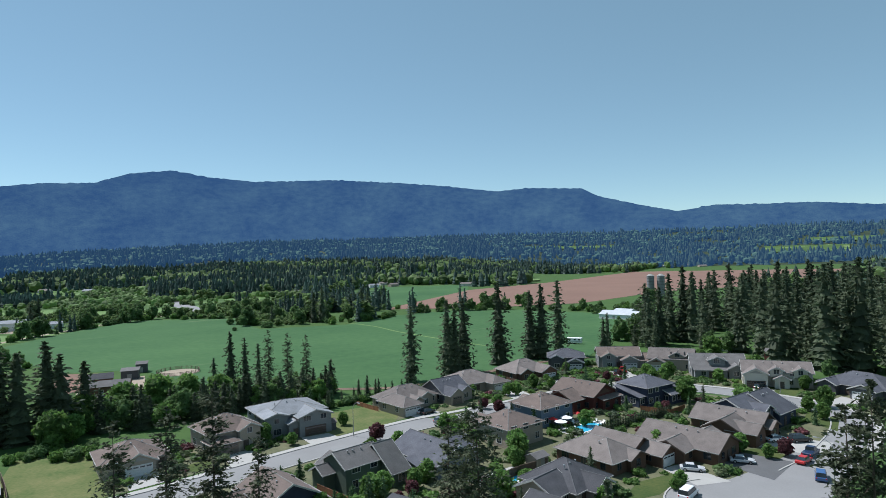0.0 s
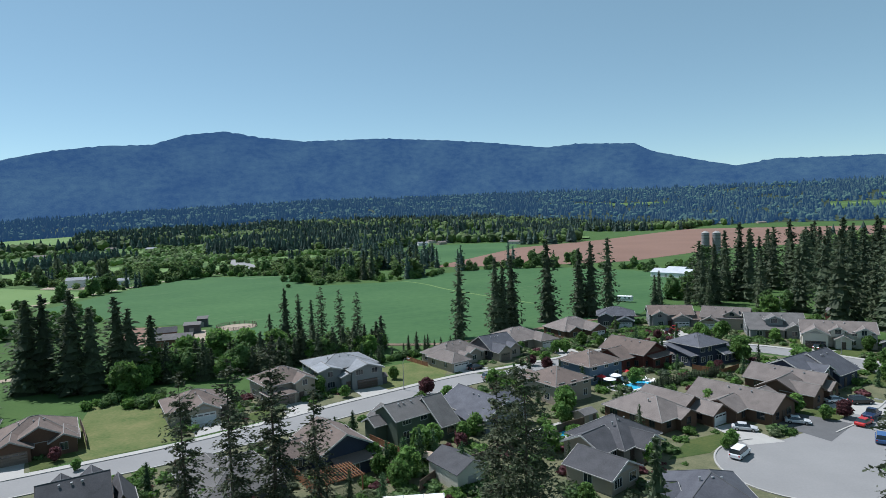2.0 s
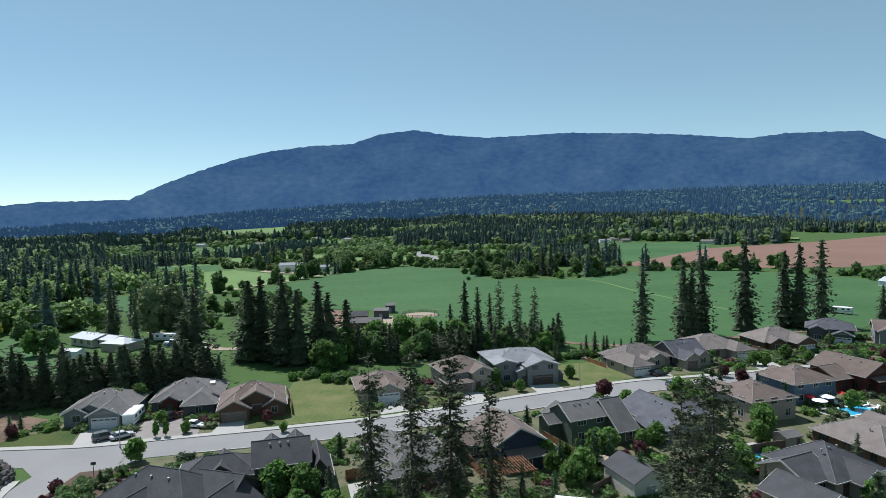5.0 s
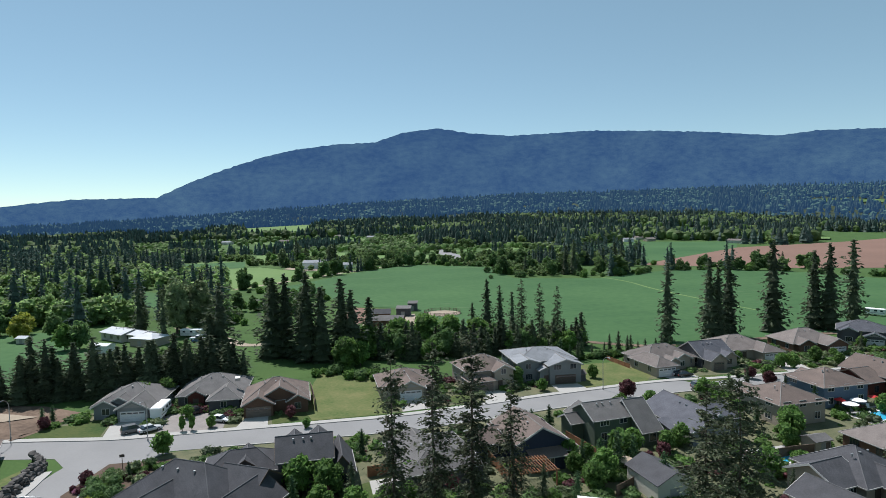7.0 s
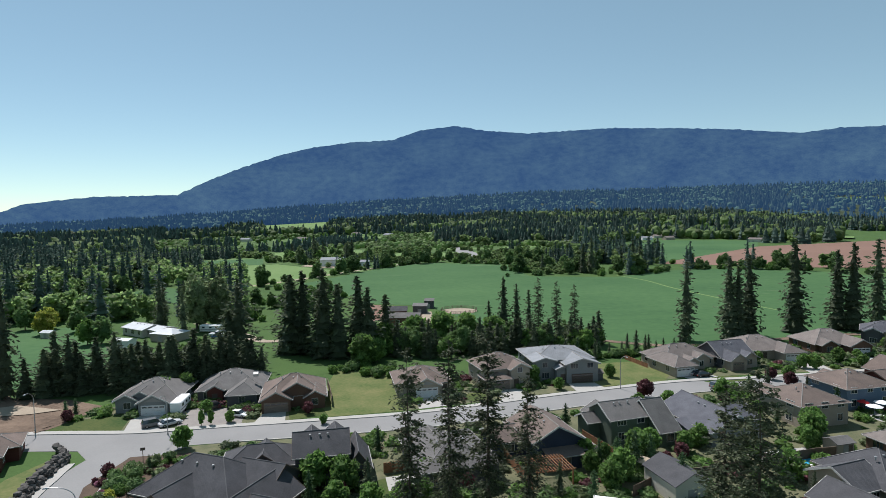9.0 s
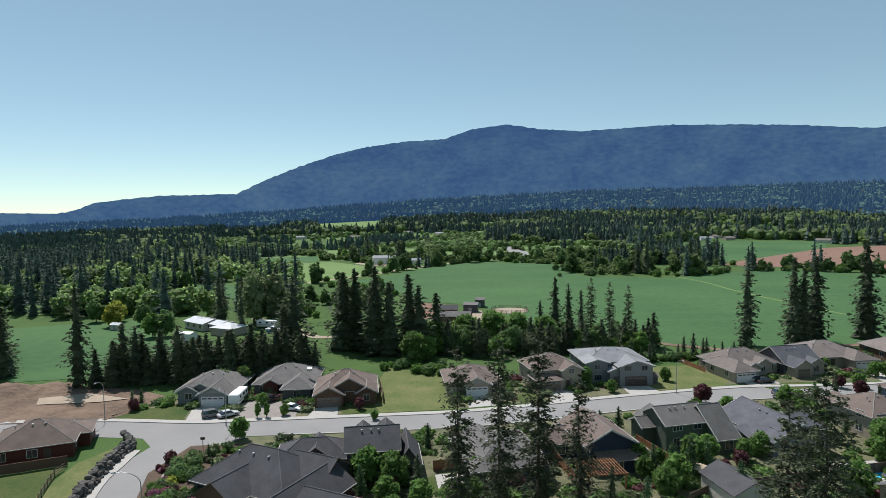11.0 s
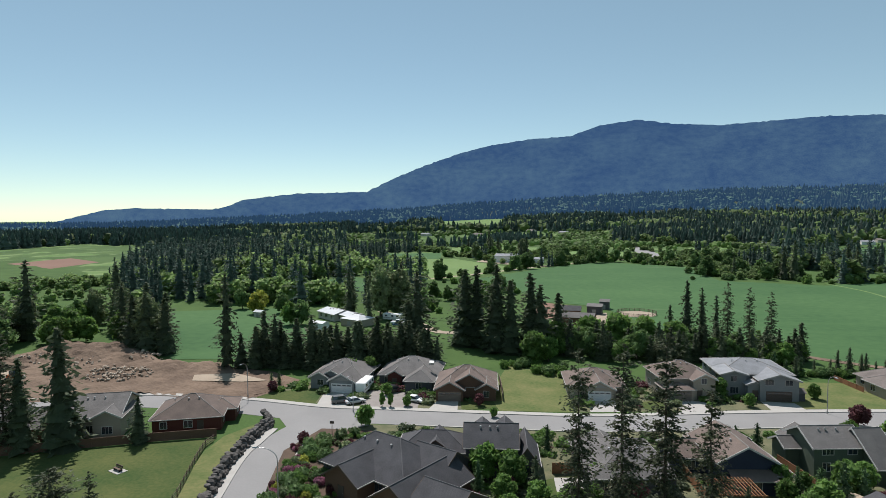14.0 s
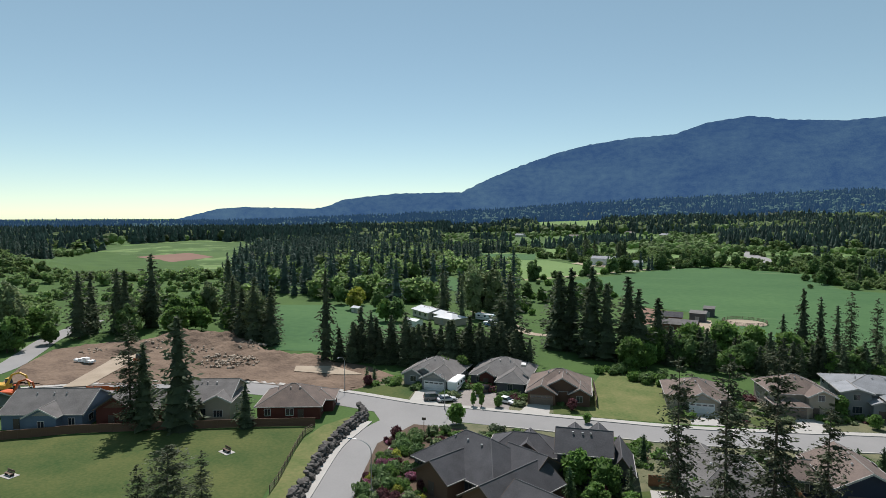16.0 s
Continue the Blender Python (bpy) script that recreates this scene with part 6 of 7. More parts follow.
plant(NEARFIR[1], 0.0, 74.5, 23.0 / 25, z=0, sx=1.25)
plant(BIGPINE, 36.0, 51.4, 31.0 / 25, 140, z=0, sx=0.72)
plant(NEARFIR[0], 34.5, 52.5, 29.0 / 25, z=0, sx=1.1)
plant(FIRS[2], 16.6, 63.9, 18.7 / 22, z=0, sx=0.8)
plant(BIGPINE, -82.4, 20.9, 12.6 / 25, 200, z=0, sx=1.8)
plant(NEARFIR[1], -84.3, 25.7, 10.3 / 25, z=0, sx=1.3)
plant(NEARFIR[0], -84.0, 17.5, 10.6 / 25, z=0, sx=1.4)
# firs on the lawn's edge
plant(NEARFIR[0], -131.1, 26.5, 21.6 / 25, z=0, sx=1.35)
plant(FIRS[0], -129.3, 28.7, 17.1 / 25, z=0, sx=1.4)
plant(FIRS[2], -125.7, 34.2, 22.1 / 22, z=0, sx=1.25)
plant(FIRS[2], -117.5, 44.7, 8.9 / 22, z=0, sx=1.35)
plant(FIRS[1], -156.0, 83.5, 25.7 / 25, z=0.8, sx=0.95)
# row of tall firs beside the crop field
for k, x, y, h in ((1, -12.1, 210.3, 26), (0, 0.5, 218.4, 27), (0, 6.6, 226.1, 27), (0, 21.1, 238, 31.5), (0, 34.8, 248.7, 27.5), (0, 39.5, 248.5, 30), (1, 47.9, 256.3, 31.4), (0, 3.2, 219.5, 24)):
    plant(FIRS[k], x, y, h / (22 if k == 2 else 25 if k < 2 else 24), z=0, sx=1.15)
for x, y, h in ((-45.7, 197.1, 18.8), (-52, 198, 19.5), (-58.5, 199, 20.5)):
    plant(NEARFIR[0], x, y, h / 25, z=0, sx=1.0)
for x, y, h, k in ((-65, 195, 18, 1), (-69, 193, 20, 0), (-74, 192, 14, 2), (-61, 196, 16, 1)):
    plant(FIRS[k], x, y, h / 24, z=0)
# groves behind the houses
for x, y, h, k in ((-123.9, 149, 24.3, 2), (-120, 150, 25, 0), (-127, 152, 22, 2), (-110.2, 147.5, 26.2, 0), (-106, 149, 22, 2), (-101.3, 152.6, 23.8, 0), (-98, 153, 21, 2), (-113, 150, 21, 2), (-120.9, 123.6, 26.4, 3), (-123, 122, 18, 2), (-96, 160, 18, 2), (-104, 158, 20, 0)):
    plant(FIRS[k], x, y, h / (22 if k == 2 else 24.5), z=0, sx=1.4)
for i in range(46):
    u = i / 45
    x, y = -153 + 42 * u + random.uniform(-2, 2), 87 + 31 * u + random.uniform(-1.5, 4)
    plant(FIRS[random.choice((0, 2, 2, 1))], x, y, random.uniform(0.38, 0.62), z=0, sx=1.65)
for i in range(10):
    plant(LEAFY[random.choice((0, 1, 3))], -140 + random.uniform(-8, 22), 104 + random.uniform(-6, 18), random.uniform(0.6, 0.9))
# thicket behind the two-storey houses
for i in range(70):
    u = random.random()
    x, y = -96 + 60 * u + random.uniform(-4, 4), 150 + 38 * u + random.uniform(-3, 10)
    if random.random() < 0.55:
        plant(FIRS[random.choice((0, 2))], x, y, random.uniform(0.30, 0.46), sx=1.7)
    else:
        plant(random.choice((LEAFY[0], LEAFY[1], LEAFY[1], LEAFY[3])), x, y, random.uniform(0.5, 0.8))
for x, y, s in ((-96, 158, 1.1), (-90, 168, 1.2), (-84, 176, 1.25), (-79, 184, 1.1), (-70, 186, 1.0), (-92, 148, 0.8)):
    plant(LEAFY[3], x, y, s)
plant(LEAFY[3], -93.5, 143, 1.05)
for i in range(16):
    u = i / 15
    plant(random.choice(YOUNG), -42 + 32 * u + random.uniform(-1, 1), 172 + 24 * u + random.uniform(-2, 2), random.uniform(0.5, 1.0))
    plant(random.choice(SHRUBS[:2]), -38 + 30 * u, 174 + 22 * u, random.uniform(1.2, 2.0))
for i in range(26):
    # brambles at the back of the empty lot
    plant(random.choice(SHRUBS[:2]), -98 + 22 * random.random(), 134 + 9 * random.random(), random.uniform(1.0, 2.2))
# wood on the right
for i in range(230):
    x, y = random.uniform(88, 300), random.uniform(165, 420)
    if y < 250 - (x - 90) * 0.25 and x < 128 or inside(x, y, [(60, 222), (80, 214), (122, 210), (128, 238), (100, 262)]):
        continue
    if x < 112 and y > 280 or y > 300 + (x - 110) * 1.2:
        continue
    if inside(x, y, BROWN):
        continue
    k = random.choice((0, 2, 2, 3))
    plant(FIRS[k], x, y, random.uniform(0.9, 1.4), sx=random.uniform(1.05, 1.4))
for x, y, h, k in ((115, 280, 32, 2), (106, 285, 27, 2), (98, 276, 26, 2), (90.2, 268, 25.2, 1), (91, 262, 18, 1), (86, 275, 10, 2), (70, 268, 14, 2), (74, 276, 15, 2), (121, 220, 33, 2), (128, 226, 33, 0), (131, 208, 36, 2), (141, 205, 38, 2), (138, 215, 36, 0), (126, 240, 30, 2), (112, 262, 24, 0), (150, 198, 36, 2), (156, 210, 36, 0), (163, 195, 35, 2)):
    plant(FIRS[k], x, y, h / (22 if k == 2 else 24.5), sx=1.0)
for x, y, k, s in ((104, 236, 3, 1.0), (108, 246, 1, 0.8), (96, 228, 3, 0.6), (117, 250, 1, 0.7), (92, 222, 0, 0.5), (115, 205, 0, 0.4), (124, 196, 1, 0.5)):
    plant(LEAFY[k], x, y, s)
# woods on the left, round the pastures and past the building site
mid_f, mid_l, low_l = [], [], []
for i in range(900):
    x, y = random.uniform(-430, -170), random.uniform(-10, 330)
    a = math.degrees(math.atan2(-x, y))
    r = math.hypot(x, y)
    if a < 44 or r < 205 or inside(x, y, DIRT) or any(inside(x, y, p) for p in ([(-152, 90), (-150, 125), (-208, 146), (-240, 164), (-272, 120), (-240, 90), (-179, 74)], [(-300, 165), (-350, 196), (-315, 235), (-318, 270), (-255, 250), (-235, 215)], [(-190, -10), (-280, 50), (-270, 62), (-185, 10)], [(-170, 135), (-215, 130), (-215, 175), (-160, 185)])):
        continue
    if a > 70 and r > 262:
        if r < 310 or random.random() < 0.6:
            low_l.append((x, y))
    elif r > 265:
        (mid_f if random.random() < (0.75 if a > 63 else 0.28) else mid_l).append((x, y))
    elif random.random() < 0.42:
        continue
    elif random.random() < 0.6 and a < 72:
        plant(FIRS[random.choice((0, 2, 2, 3))], x, y, random.uniform(0.75, 1.1), sx=1.15)
    else:
        plant(random.choice(LEAFY), x, y, random.uniform(0.8, 1.25))
for x, y, h, k in ((-191.3, 76.1, 19, 2), (-187, 80, 17, 2), (-196, 74, 18, 2), (-240.3, 45.5, 23.4, 3), (-236, 47, 22, 0), (-244.2, 57.8, 27, 1), (-237.9, 32.9, 23.4, 3), (-246, 38, 21, 0), (-200, 78, 16, 0), (-193, 83, 18, 2), (-205, 82, 20, 0)):
    plant(FIRS[k], x, y, h / (22 if k == 2 else 24.5), sx=1.35)
for x, y, s in ((-218, 78, 0.9), (-226, 70, 1.0), (-210, 86, 0.9), (-228, 60, 0.8), (-234, 24, 0.7), (-252, 20, 0.9), (-262, 12, 1.0)):
    plant(LEAFY[random.choice((0, 3))], x, y, s)
plant(YELLOW, -233, 139, 0.95)
plant(YELLOW, -243, 147, 0.9)
plant(LEAFY[1], -226, 147, 0.75)
plant(LEAFY[1], -250, 142, 0.8)
plant(LEAFY[0], -199, 133, 0.85)
plant(LEAFY[1], -196, 136, 0.8)
for x, y, s in ((-185.8, 168.2, 1.25), (-180, 174, 1.15), (-190, 176, 1.1), (-205, 185, 1.0), (-215, 190, 0.9)):
    plant(LEAFY[2], x, y, s)
for x, y, h in ((-196, 160, 20), (-200, 165, 18), (-178, 155, 17)):
    plant(FIRS[1], x, y, h / 25, sx=1.1)
for i in range(30):
    plant(random.choice(BUSH + [LEAFY[1]]), -165 - 60 * random.random(), 190 + 40 * random.random(), random.uniform(0.6, 1.0))
# hedgerows and copses round the crop field
for (xa, ya), (xb, yb), n, w in (((-262, 286), (-256, 404), 26, 4), ((-256, 404), (-240, 480), 20, 6), ((-240, 478), (-160, 472), 24, 8), ((-146, 432), (-119, 392), 14, 10), ((-140, 440), (-60, 420), 40, 22), ((-60, 412), (-30, 470), 14, 8), ((-30, 470), (60, 480), 26, 6), ((60, 480), (115, 440), 22, 12), ((116, 420), (175, 500), 26, 22), ((-62, 512), (40, 500), 24, 5), ((-134, 575), (-60, 640), 20, 8), ((-250, 280), (-170, 262), 16, 6), ((116, 340), (84, 290), 14, 5), ((-330, 450), (-250, 500), 26, 16), ((-310, 300), (-420, 330), 18, 10), ((-200, 520), (-140, 560), 26, 18), ((-160, 480), (-120, 560), 22, 14), ((-300, 190), (-240, 175), 24, 8)):
    for i in range(n):
        u = random.random()
        x, y = xa + (xb - xa) * u + random.gauss(0, w / 2), ya + (yb - ya) * u + random.gauss(0, w / 2)
        plant(random.choice(BUSH + BUSH + [LEAFY[1]]), x, y, random.uniform(0.5, 1.1))
for x, y, h in ((-86, 424, 24), (-91, 420, 20), (-60, 436, 22), (-56, 440, 20), (-118, 412, 14), (50, 500, 12)):
    plant(FIRS[2], x, y, h / 22)
for i in range(46):
    u = random.random()
    x, y = -300 - 90 * u + random.uniform(-30, 30), 350 + 130 * random.random() + 60 * u
    if inside(x, y, [(-258, 318), (-250, 402), (-278, 388), (-372, 427), (-400, 400), (-346, 334), (-315, 315), (-263, 279)]) or y < 430:
        continue
    plant(random.choice(LEAFY + [FIRS[2]]), x, y, random.uniform(0.7, 1.1))

# gardens
for x, y, s in ((-98.5, 89.3, 1.0), (-97, 90.4, 1.0)):
    plant(COLUMN, x, y, s, z=0.06)
for x, y, s in ((-94.5, 93.2, 0.5), (-75.5, 100, 0.4), (9, 107, 1.0), (45, 131, 0.8), (82, 165, 0.95), (78, 160, 1.2), (100, 160, 0.75), (57, 128, 0.5), (-51, 70, 0.9), (-48, 67, 0.75), (-46, 71.5, 0.9), (14, 113, 0.6), (28, 196, 0.8), (33, 192, 0.7), (88, 196, 0.8), (93, 150, 0.8), (74, 205, 0.9), (-44, 85, 0.7), (-42, 74, 0.9), (-37, 88, 0.5), (-20, 98, 0.7), (-104, 96, 0.55), (-22, 102, 0.8)):
    plant(GARDEN_TREE, x, y, s, z=0)
for x, y, s in ((-127, 79.5, 0.7), (-51.5, 94.5, 0.8), (-17, 143, 1.1), (69.2, 124.6, 0.95), (14, 165, 0.9), (-7, 113, 0.7), (-82.5, 104, 0.7), (-9, 106, 0.6), (60, 209, 0.6), (10, 170, 0.8)):
    plant(RED_TREE, x, y, s, z=0)
for x, y, s in ((-129, 80.5, 0.6), (-131, 84, 0.5), (-13.5, 101, 1.0), (-16, 99, 0.9), (-19, 99, 0.8), (-11.5, 104.5, 0.8), (-31, 111, 0.8), (-35, 116, 0.5), (-29, 117, 0.7), (63, 158, 0.7), (70, 150, 0.6), (-6, 96.5, 0.9), (86, 168, 0.7), (58, 197, 0.9), (46, 200, 0.8), (-52, 62, 0.5)):
    plant(YOUNG[0], x, y, s, z=0)
for x, y, s in ((67.3, 171.1, 1.33), (75.5, 205.0, 1.00), (102.7, 201.0, 1.42), (100.2, 160.8, 1.08), (94.0, 158.0, 0.75), (21.3, 185.3, 0.83), (14.8, 128.8, 1.00), (48.9, 187.9, 0.67), (77.0, 225.9, 0.83), (93.5, 215.4, 0.83), (40.4, 108.8, 0.43), (42.0, 110.3, 0.57), (61.6, 128.2, 0.75), (65.1, 123.6, 0.58), (14.1, 172.3, 0.67), (107.5, 181.6, 0.83), (14.7, 131.6, 1.00), (-13.6, 106.0, 1.08), (-15.0, 97.0, 1.00), (-16.4, 94.3, 0.83), (-12.2, 110.5, 0.83), (-4.4, 116.4, 0.83), (-6.6, 112.7, 0.75), (-36.8, 142.1, 0.58), (-27.3, 157.6, 0.67), (18.5, 185.5, 0.75), (-92.1, 78.8, 0.83), (-58.3, 74.8, 1.17), (-53.3, 75.2, 1.17)):
    plant(GARDEN_TREE, x, y, s, z=0)
for i in range(30):
    # clipped conifer hedge behind the pool
    u = i / 29
    plant(YOUNG[1], 36 + 22.5 * u, 144 + 15 * u, random.uniform(0.28, 0.36), z=0, sx=1.5)
BEDPOLY = [(-96.5, 71), (-93, 61.5), (-84, 52.5), (-75, 44.5), (-69, 50), (-70.5, 56), (-80, 60.5), (-81, 69), (-89, 77)]
placed = 0
while placed < 105:
    x, y = random.uniform(-97, -68), random.uniform(43, 78)
    if inside(x, y, BEDPOLY):
        plant(random.choice(SHRUBS + SHRUBS[:2] * 3 + SHRUBS[5:]), x, y, random.uniform(0.7, 1.7), z=0.08)
        placed += 1
for x, y in ((-84, 66), (-78, 47.5), (-72, 46.5), (-90, 70)):
    plant(YOUNG[0], x, y, 0.35, z=0.08)
# low planting that fills the gardens between the houses
ESTATE = [[(-92, 78), (-70, 95), (-31, 129), (-9, 150), (24, 171), (60, 187), (94, 164), (96, 150), (86, 141), (60, 114), (56, 116), (36, 104), (36, 88), (30, 70), (0, 70), (-30, 76), (-60, 62), (-70, 60)], [(-66, 116), (-76, 128), (-58, 148), (-36, 166), (-22, 180), (30, 222), (60, 238), (96, 220), (118, 196), (122, 164), (106, 154), (102, 172), (78, 194), (50, 198), (20, 186), (-10, 168), (-40, 140)], [(-128, 76), (-126, 90), (-108, 112), (-92, 116), (-82, 108), (-92, 97), (-112, 86)]]
PAVED = []
for o in list(scene.collection.objects):
    if o.name.split(".")[0] in ("driveway", "pool_deck", "empty_lot", "garden_lawn", "front_lawn"):
        PAVED.append([(v.co.x, v.co.y) for v in o.data.vertices])


def free(x, y):
    if any(inside(x, y, p) for p in FOOT) or any(inside(x, y, p) for p in PAVED):
        return False
    if math.hypot(x - 49, y - 101) < 14:
        return False
    return all(math.hypot(p.x - x, p.y - y) > 6.8 for p in MAIN) and all(math.hypot(p.x - x, p.y - y) > 7 for p in BRANCH)


beds = {"leaf": [], "leaf_dark": [], "conifer": [], "leaf_grey": [], "leaf_red": []}
rngg = random.Random(31)
for poly, want in zip(ESTATE, (820, 520, 70)):
    xs, ys = [p[0] for p in poly], [p[1] for p in poly]
    n = k = 0
    while n < want and k < want * 30:
        k += 1
        x, y = rngg.uniform(min(xs), max(xs)), rngg.uniform(min(ys), max(ys))
        if inside(x, y, poly) and free(x, y):
            beds[rngg.choice(("leaf", "leaf", "leaf_dark", "leaf_dark", "leaf_dark", "leaf_dark", "conifer", "leaf_grey", "leaf", "leaf", "leaf", "leaf_grey", "leaf_dark", "leaf_red"))].append((x, y))
            n += 1
GARDEN_SPOTS = []
while len(GARDEN_SPOTS) < 70:
    poly = ESTATE[rngg.choice((0, 0, 1))]
    x, y = rngg.uniform(-70, 110), rngg.uniform(60, 225)
    if inside(x, y, poly) and free(x, y):
        GARDEN_SPOTS.append((x, y))
for x, y in GARDEN_SPOTS:
    plant(rngg.choice((GARDEN_TREE, GARDEN_TREE, GARDEN_TREE, YOUNG[0], YOUNG[0], YOUNG[1], RED_TREE)), x, y, rngg.uniform(0.5, 0.9), z=0)


# ---- the far woods: past counting, each belt one mesh ----
def template(kind, seed):
    rng = np.random.default_rng(seed)
    if kind == "fir3":
        V, F = tufted_crown(24, 5.4, 26, 8, 6, 0.03, seed, 0.55, 0.35, 0.4, 0.68, 0.15, 0.42)
        F = [list(q) + [q[2]] if len(q) == 3 else q for q in F]
        return np.array(V) / 24, np.array(F)
    if kind == "fir4":
        V, F = tufted_crown(24, 5.6, 18, 7, 4, 0.03, seed, 0.7, 0.35, 0.4, 0.68, 0.12, 0.5)
        F = [list(q) + [q[2]] if len(q) == 3 else q for q in F]
        return np.array(V) / 24, np.array(F)
    if kind == "leaf4":
        lob = [(0.17 * math.cos(k * 2.4), 0.17 * math.sin(k * 2.4), 0.22 + 0.1 * k, 0.22, 0.19) for k in range(6)]
        V, F = leaf_cloud(lob, 110, 0.1, seed)
        F = [q for q in F if len(q) == 4]
        return np.array(V), np.array(F)
    if kind == "leaf3":
        lob = [(0.28 * math.cos(k * 2.4), 0.28 * math.sin(k * 2.4), 0.35 + 0.06 * k, 0.34, 0.3) for k in range(4)]
        V, F = leaf_cloud(lob, 90, 0.115, seed)
        F = [q for q in F if len(q) == 4]
        return np.array(V), np.array(F)
    if kind == "leaf2":
        lob = [(0.16 * math.cos(k * 2.4), 0.16 * math.sin(k * 2.4), 0.25 + 0.075 * k, 0.2, 0.17) for k in range(8)]
        V, F = leaf_cloud(lob, 260, 0.068, seed)
        F = [q[:4] for q in F if len(q) == 4]
        return np.array(V), np.array(F)
    if kind in ("fir", "fir_far"):
        V, F = [], []
        for z0, z1, r in ((0.02, 0.5, 0.22), (0.25, 0.8, 0.18), (0.52, 1.03, 0.12)) if kind == "fir_far" else ((0.02, 0.36, 0.2), (0.16, 0.55, 0.2), (0.33, 0.72, 0.175), (0.5, 0.88, 0.135), (0.68, 1.02, 0.09)):
            b = len(V)
            for k in range(7):
                rr = r * (0.65 + 0.6 * rng.random())
                V.append((rr * math.cos(k * 0.897), rr * math.sin(k * 0.897), z0 + 0.06 * rng.random()))
            V.append((0, 0, z1))
            F += [(b + k, b + (k + 1) % 7, b + 7) for k in range(7)]
        return np.array(V), np.array(F)
    bm = bmesh.new()
    bmesh.ops.create_icosphere(bm, subdivisions=1 if kind == "leaf_far" else 2, radius=1)
    V = np.array([v.co[:] for v in bm.verts])
    F = np.array([[v.index for v in f.verts] for f in bm.faces])
    bm.free()
    V *= (0.72 + 0.5 * rng.random(len(V)))[:, None]
    return V * (0.36, 0.36, 0.42) + (0, 0, 0.5), F


def belt(name, label, pts, kind, material, hmin, hmax, seed):
    rng = np.random.default_rng(seed)
    temps = [template(kind, seed + k) for k in range(4)]
    Vs, Fs, off = [], [], 0
    for i, (x, y) in enumerate(pts):
        V, F = temps[i % 4]
        s, a = rng.uniform(hmin, hmax), rng.uniform(0, 6.28)
        c, sn = math.cos(a), math.sin(a)
        wd = s * rng.uniform(0.95, 1.5)
        P = np.stack([(V[:, 0] * c - V[:, 1] * sn) * wd + x, (V[:, 0] * sn + V[:, 1] * c) * wd + y, V[:, 2] * s + height(x, y) - 0.5], 1)
        Vs.append(P)
        Fs.append(F + off)
        off += len(V)
    me = bpy.data.meshes.new(name)
    me.from_pydata(np.concatenate(Vs).tolist(), [], [[a, b, c] if d == c else [a, b, c, d] for a, b, c, d in np.concatenate(Fs).tolist()] if Fs[0].shape[1] == 4 else np.concatenate(Fs).tolist())
    me.materials.append(material)
    return tagged(new(name, me), label, "woods", kind="stuff")


OPEN = [FIELD, BROWN, [(-134, 570), (-141, 799), (-112, 940), (37, 909), (30, 759), (0, 660), (-45, 540)], [(-900, 180), (-1000, 320), (-640, 330), (-560, 230), (-420, 150), (-440, 60), (-560, 40)], [(-240, 270), (-240, 410), (-280, 400), (-372, 445), (-410, 400), (-346, 322)]]


def far_open(a, r):
    for a0, a1, r0, r1 in ((20.5, 30.5, 575, 665), (32.5, 41.5, 625, 745), (7.5, 14.5, 625, 705), (41.5, 47.5, 545, 645), (16.5, 20.5, 690, 765), (-16.5, -7.5, 1945, 2070), (-34.5, -27.5, 1690, 1890), (-36.5, -30.5, 1970, 2130), (36, 42, 1130, 1500), (45, 50, 1230, 1500)):
        if a0 < a < a1 and r0 < r < r1:
            return True
    return False


rngw = random.Random(9)
near_f, near_l, far_f, far_l, val_f, val_l = [], [], [], [], [], []
tries = 0
while tries < 76000:
    tries += 1
    a = rngw.uniform(-42, 96)
    if rngw.random() < 0.6:
        r = math.sqrt(rngw.uniform(420 ** 2, 1400 ** 2))
    else:
        r = math.sqrt(rngw.uniform(1400 ** 2, 2600 ** 2))
    x, y = -math.sin(radians(a)) * r, math.cos(radians(a)) * r
    if any(inside(x, y, p) for p in OPEN) or far_open(a, r):
        continue
    n = noise.fractal(Vector((x * 0.0042, y * 0.0042, 0)), 0.9, 2.0, 4)
    leafy = noise.noise(Vector((x * 0.006, y * 0.006, 5)))
    grove = noise.fractal(Vector((x * 0.009, y * 0.009, 11)), 0.9, 2.0, 3)
    wide = 1080 if a > 26 else 800
    if (13 < a < 51 and r < wide) or (a > 70 and r < 760):
        # open valley: low leafy growth in drifts, with a few stands of conifers
        if x * x + y * y < 560 ** 2 and 18 < a < 30 and rngw.random() < 0.5:
            continue
        if grove > 0.34:
            val_f.append((x, y))
        elif n > -0.02 or rngw.random() < 0.10:
            val_l.append((x, y))
        continue
    if r < 1400:
        edge = 500 if a > 4 else (880 if a > -8 else 1250)
        if a < -8 and r < (760 if a < -25 else 1250) and not (a < -28 and 560 < r):
            continue
        if r < edge and a < 50:
            if leafy < -0.1 or rngw.random() > 0.12:
                continue
        elif n < -0.28 and rngw.random() < 0.93:
            continue
        (near_l if leafy > 0.12 and rngw.random() < 0.7 or rngw.random() < (0.3 if a < 50 else 0.5 if a < 62 and r < 850 else 0.15) else near_f).append((x, y))
    else:
        if n < -0.34 and rngw.random() < 0.85:
            continue
        (far_l if leafy > 0.0 and rngw.random() < 0.6 or rngw.random() < 0.15 else far_f).append((x, y))
far_f, far_l = far_f[:13000], far_l[:4500]
near_f, near_l = near_f[:16000], near_l[:5500]
for kk, lst in beds.items():
    belt("garden_planting", "low garden planting between the houses", lst, "leaf3", M[kk], 0.8, 2.6, 120 + len(kk))
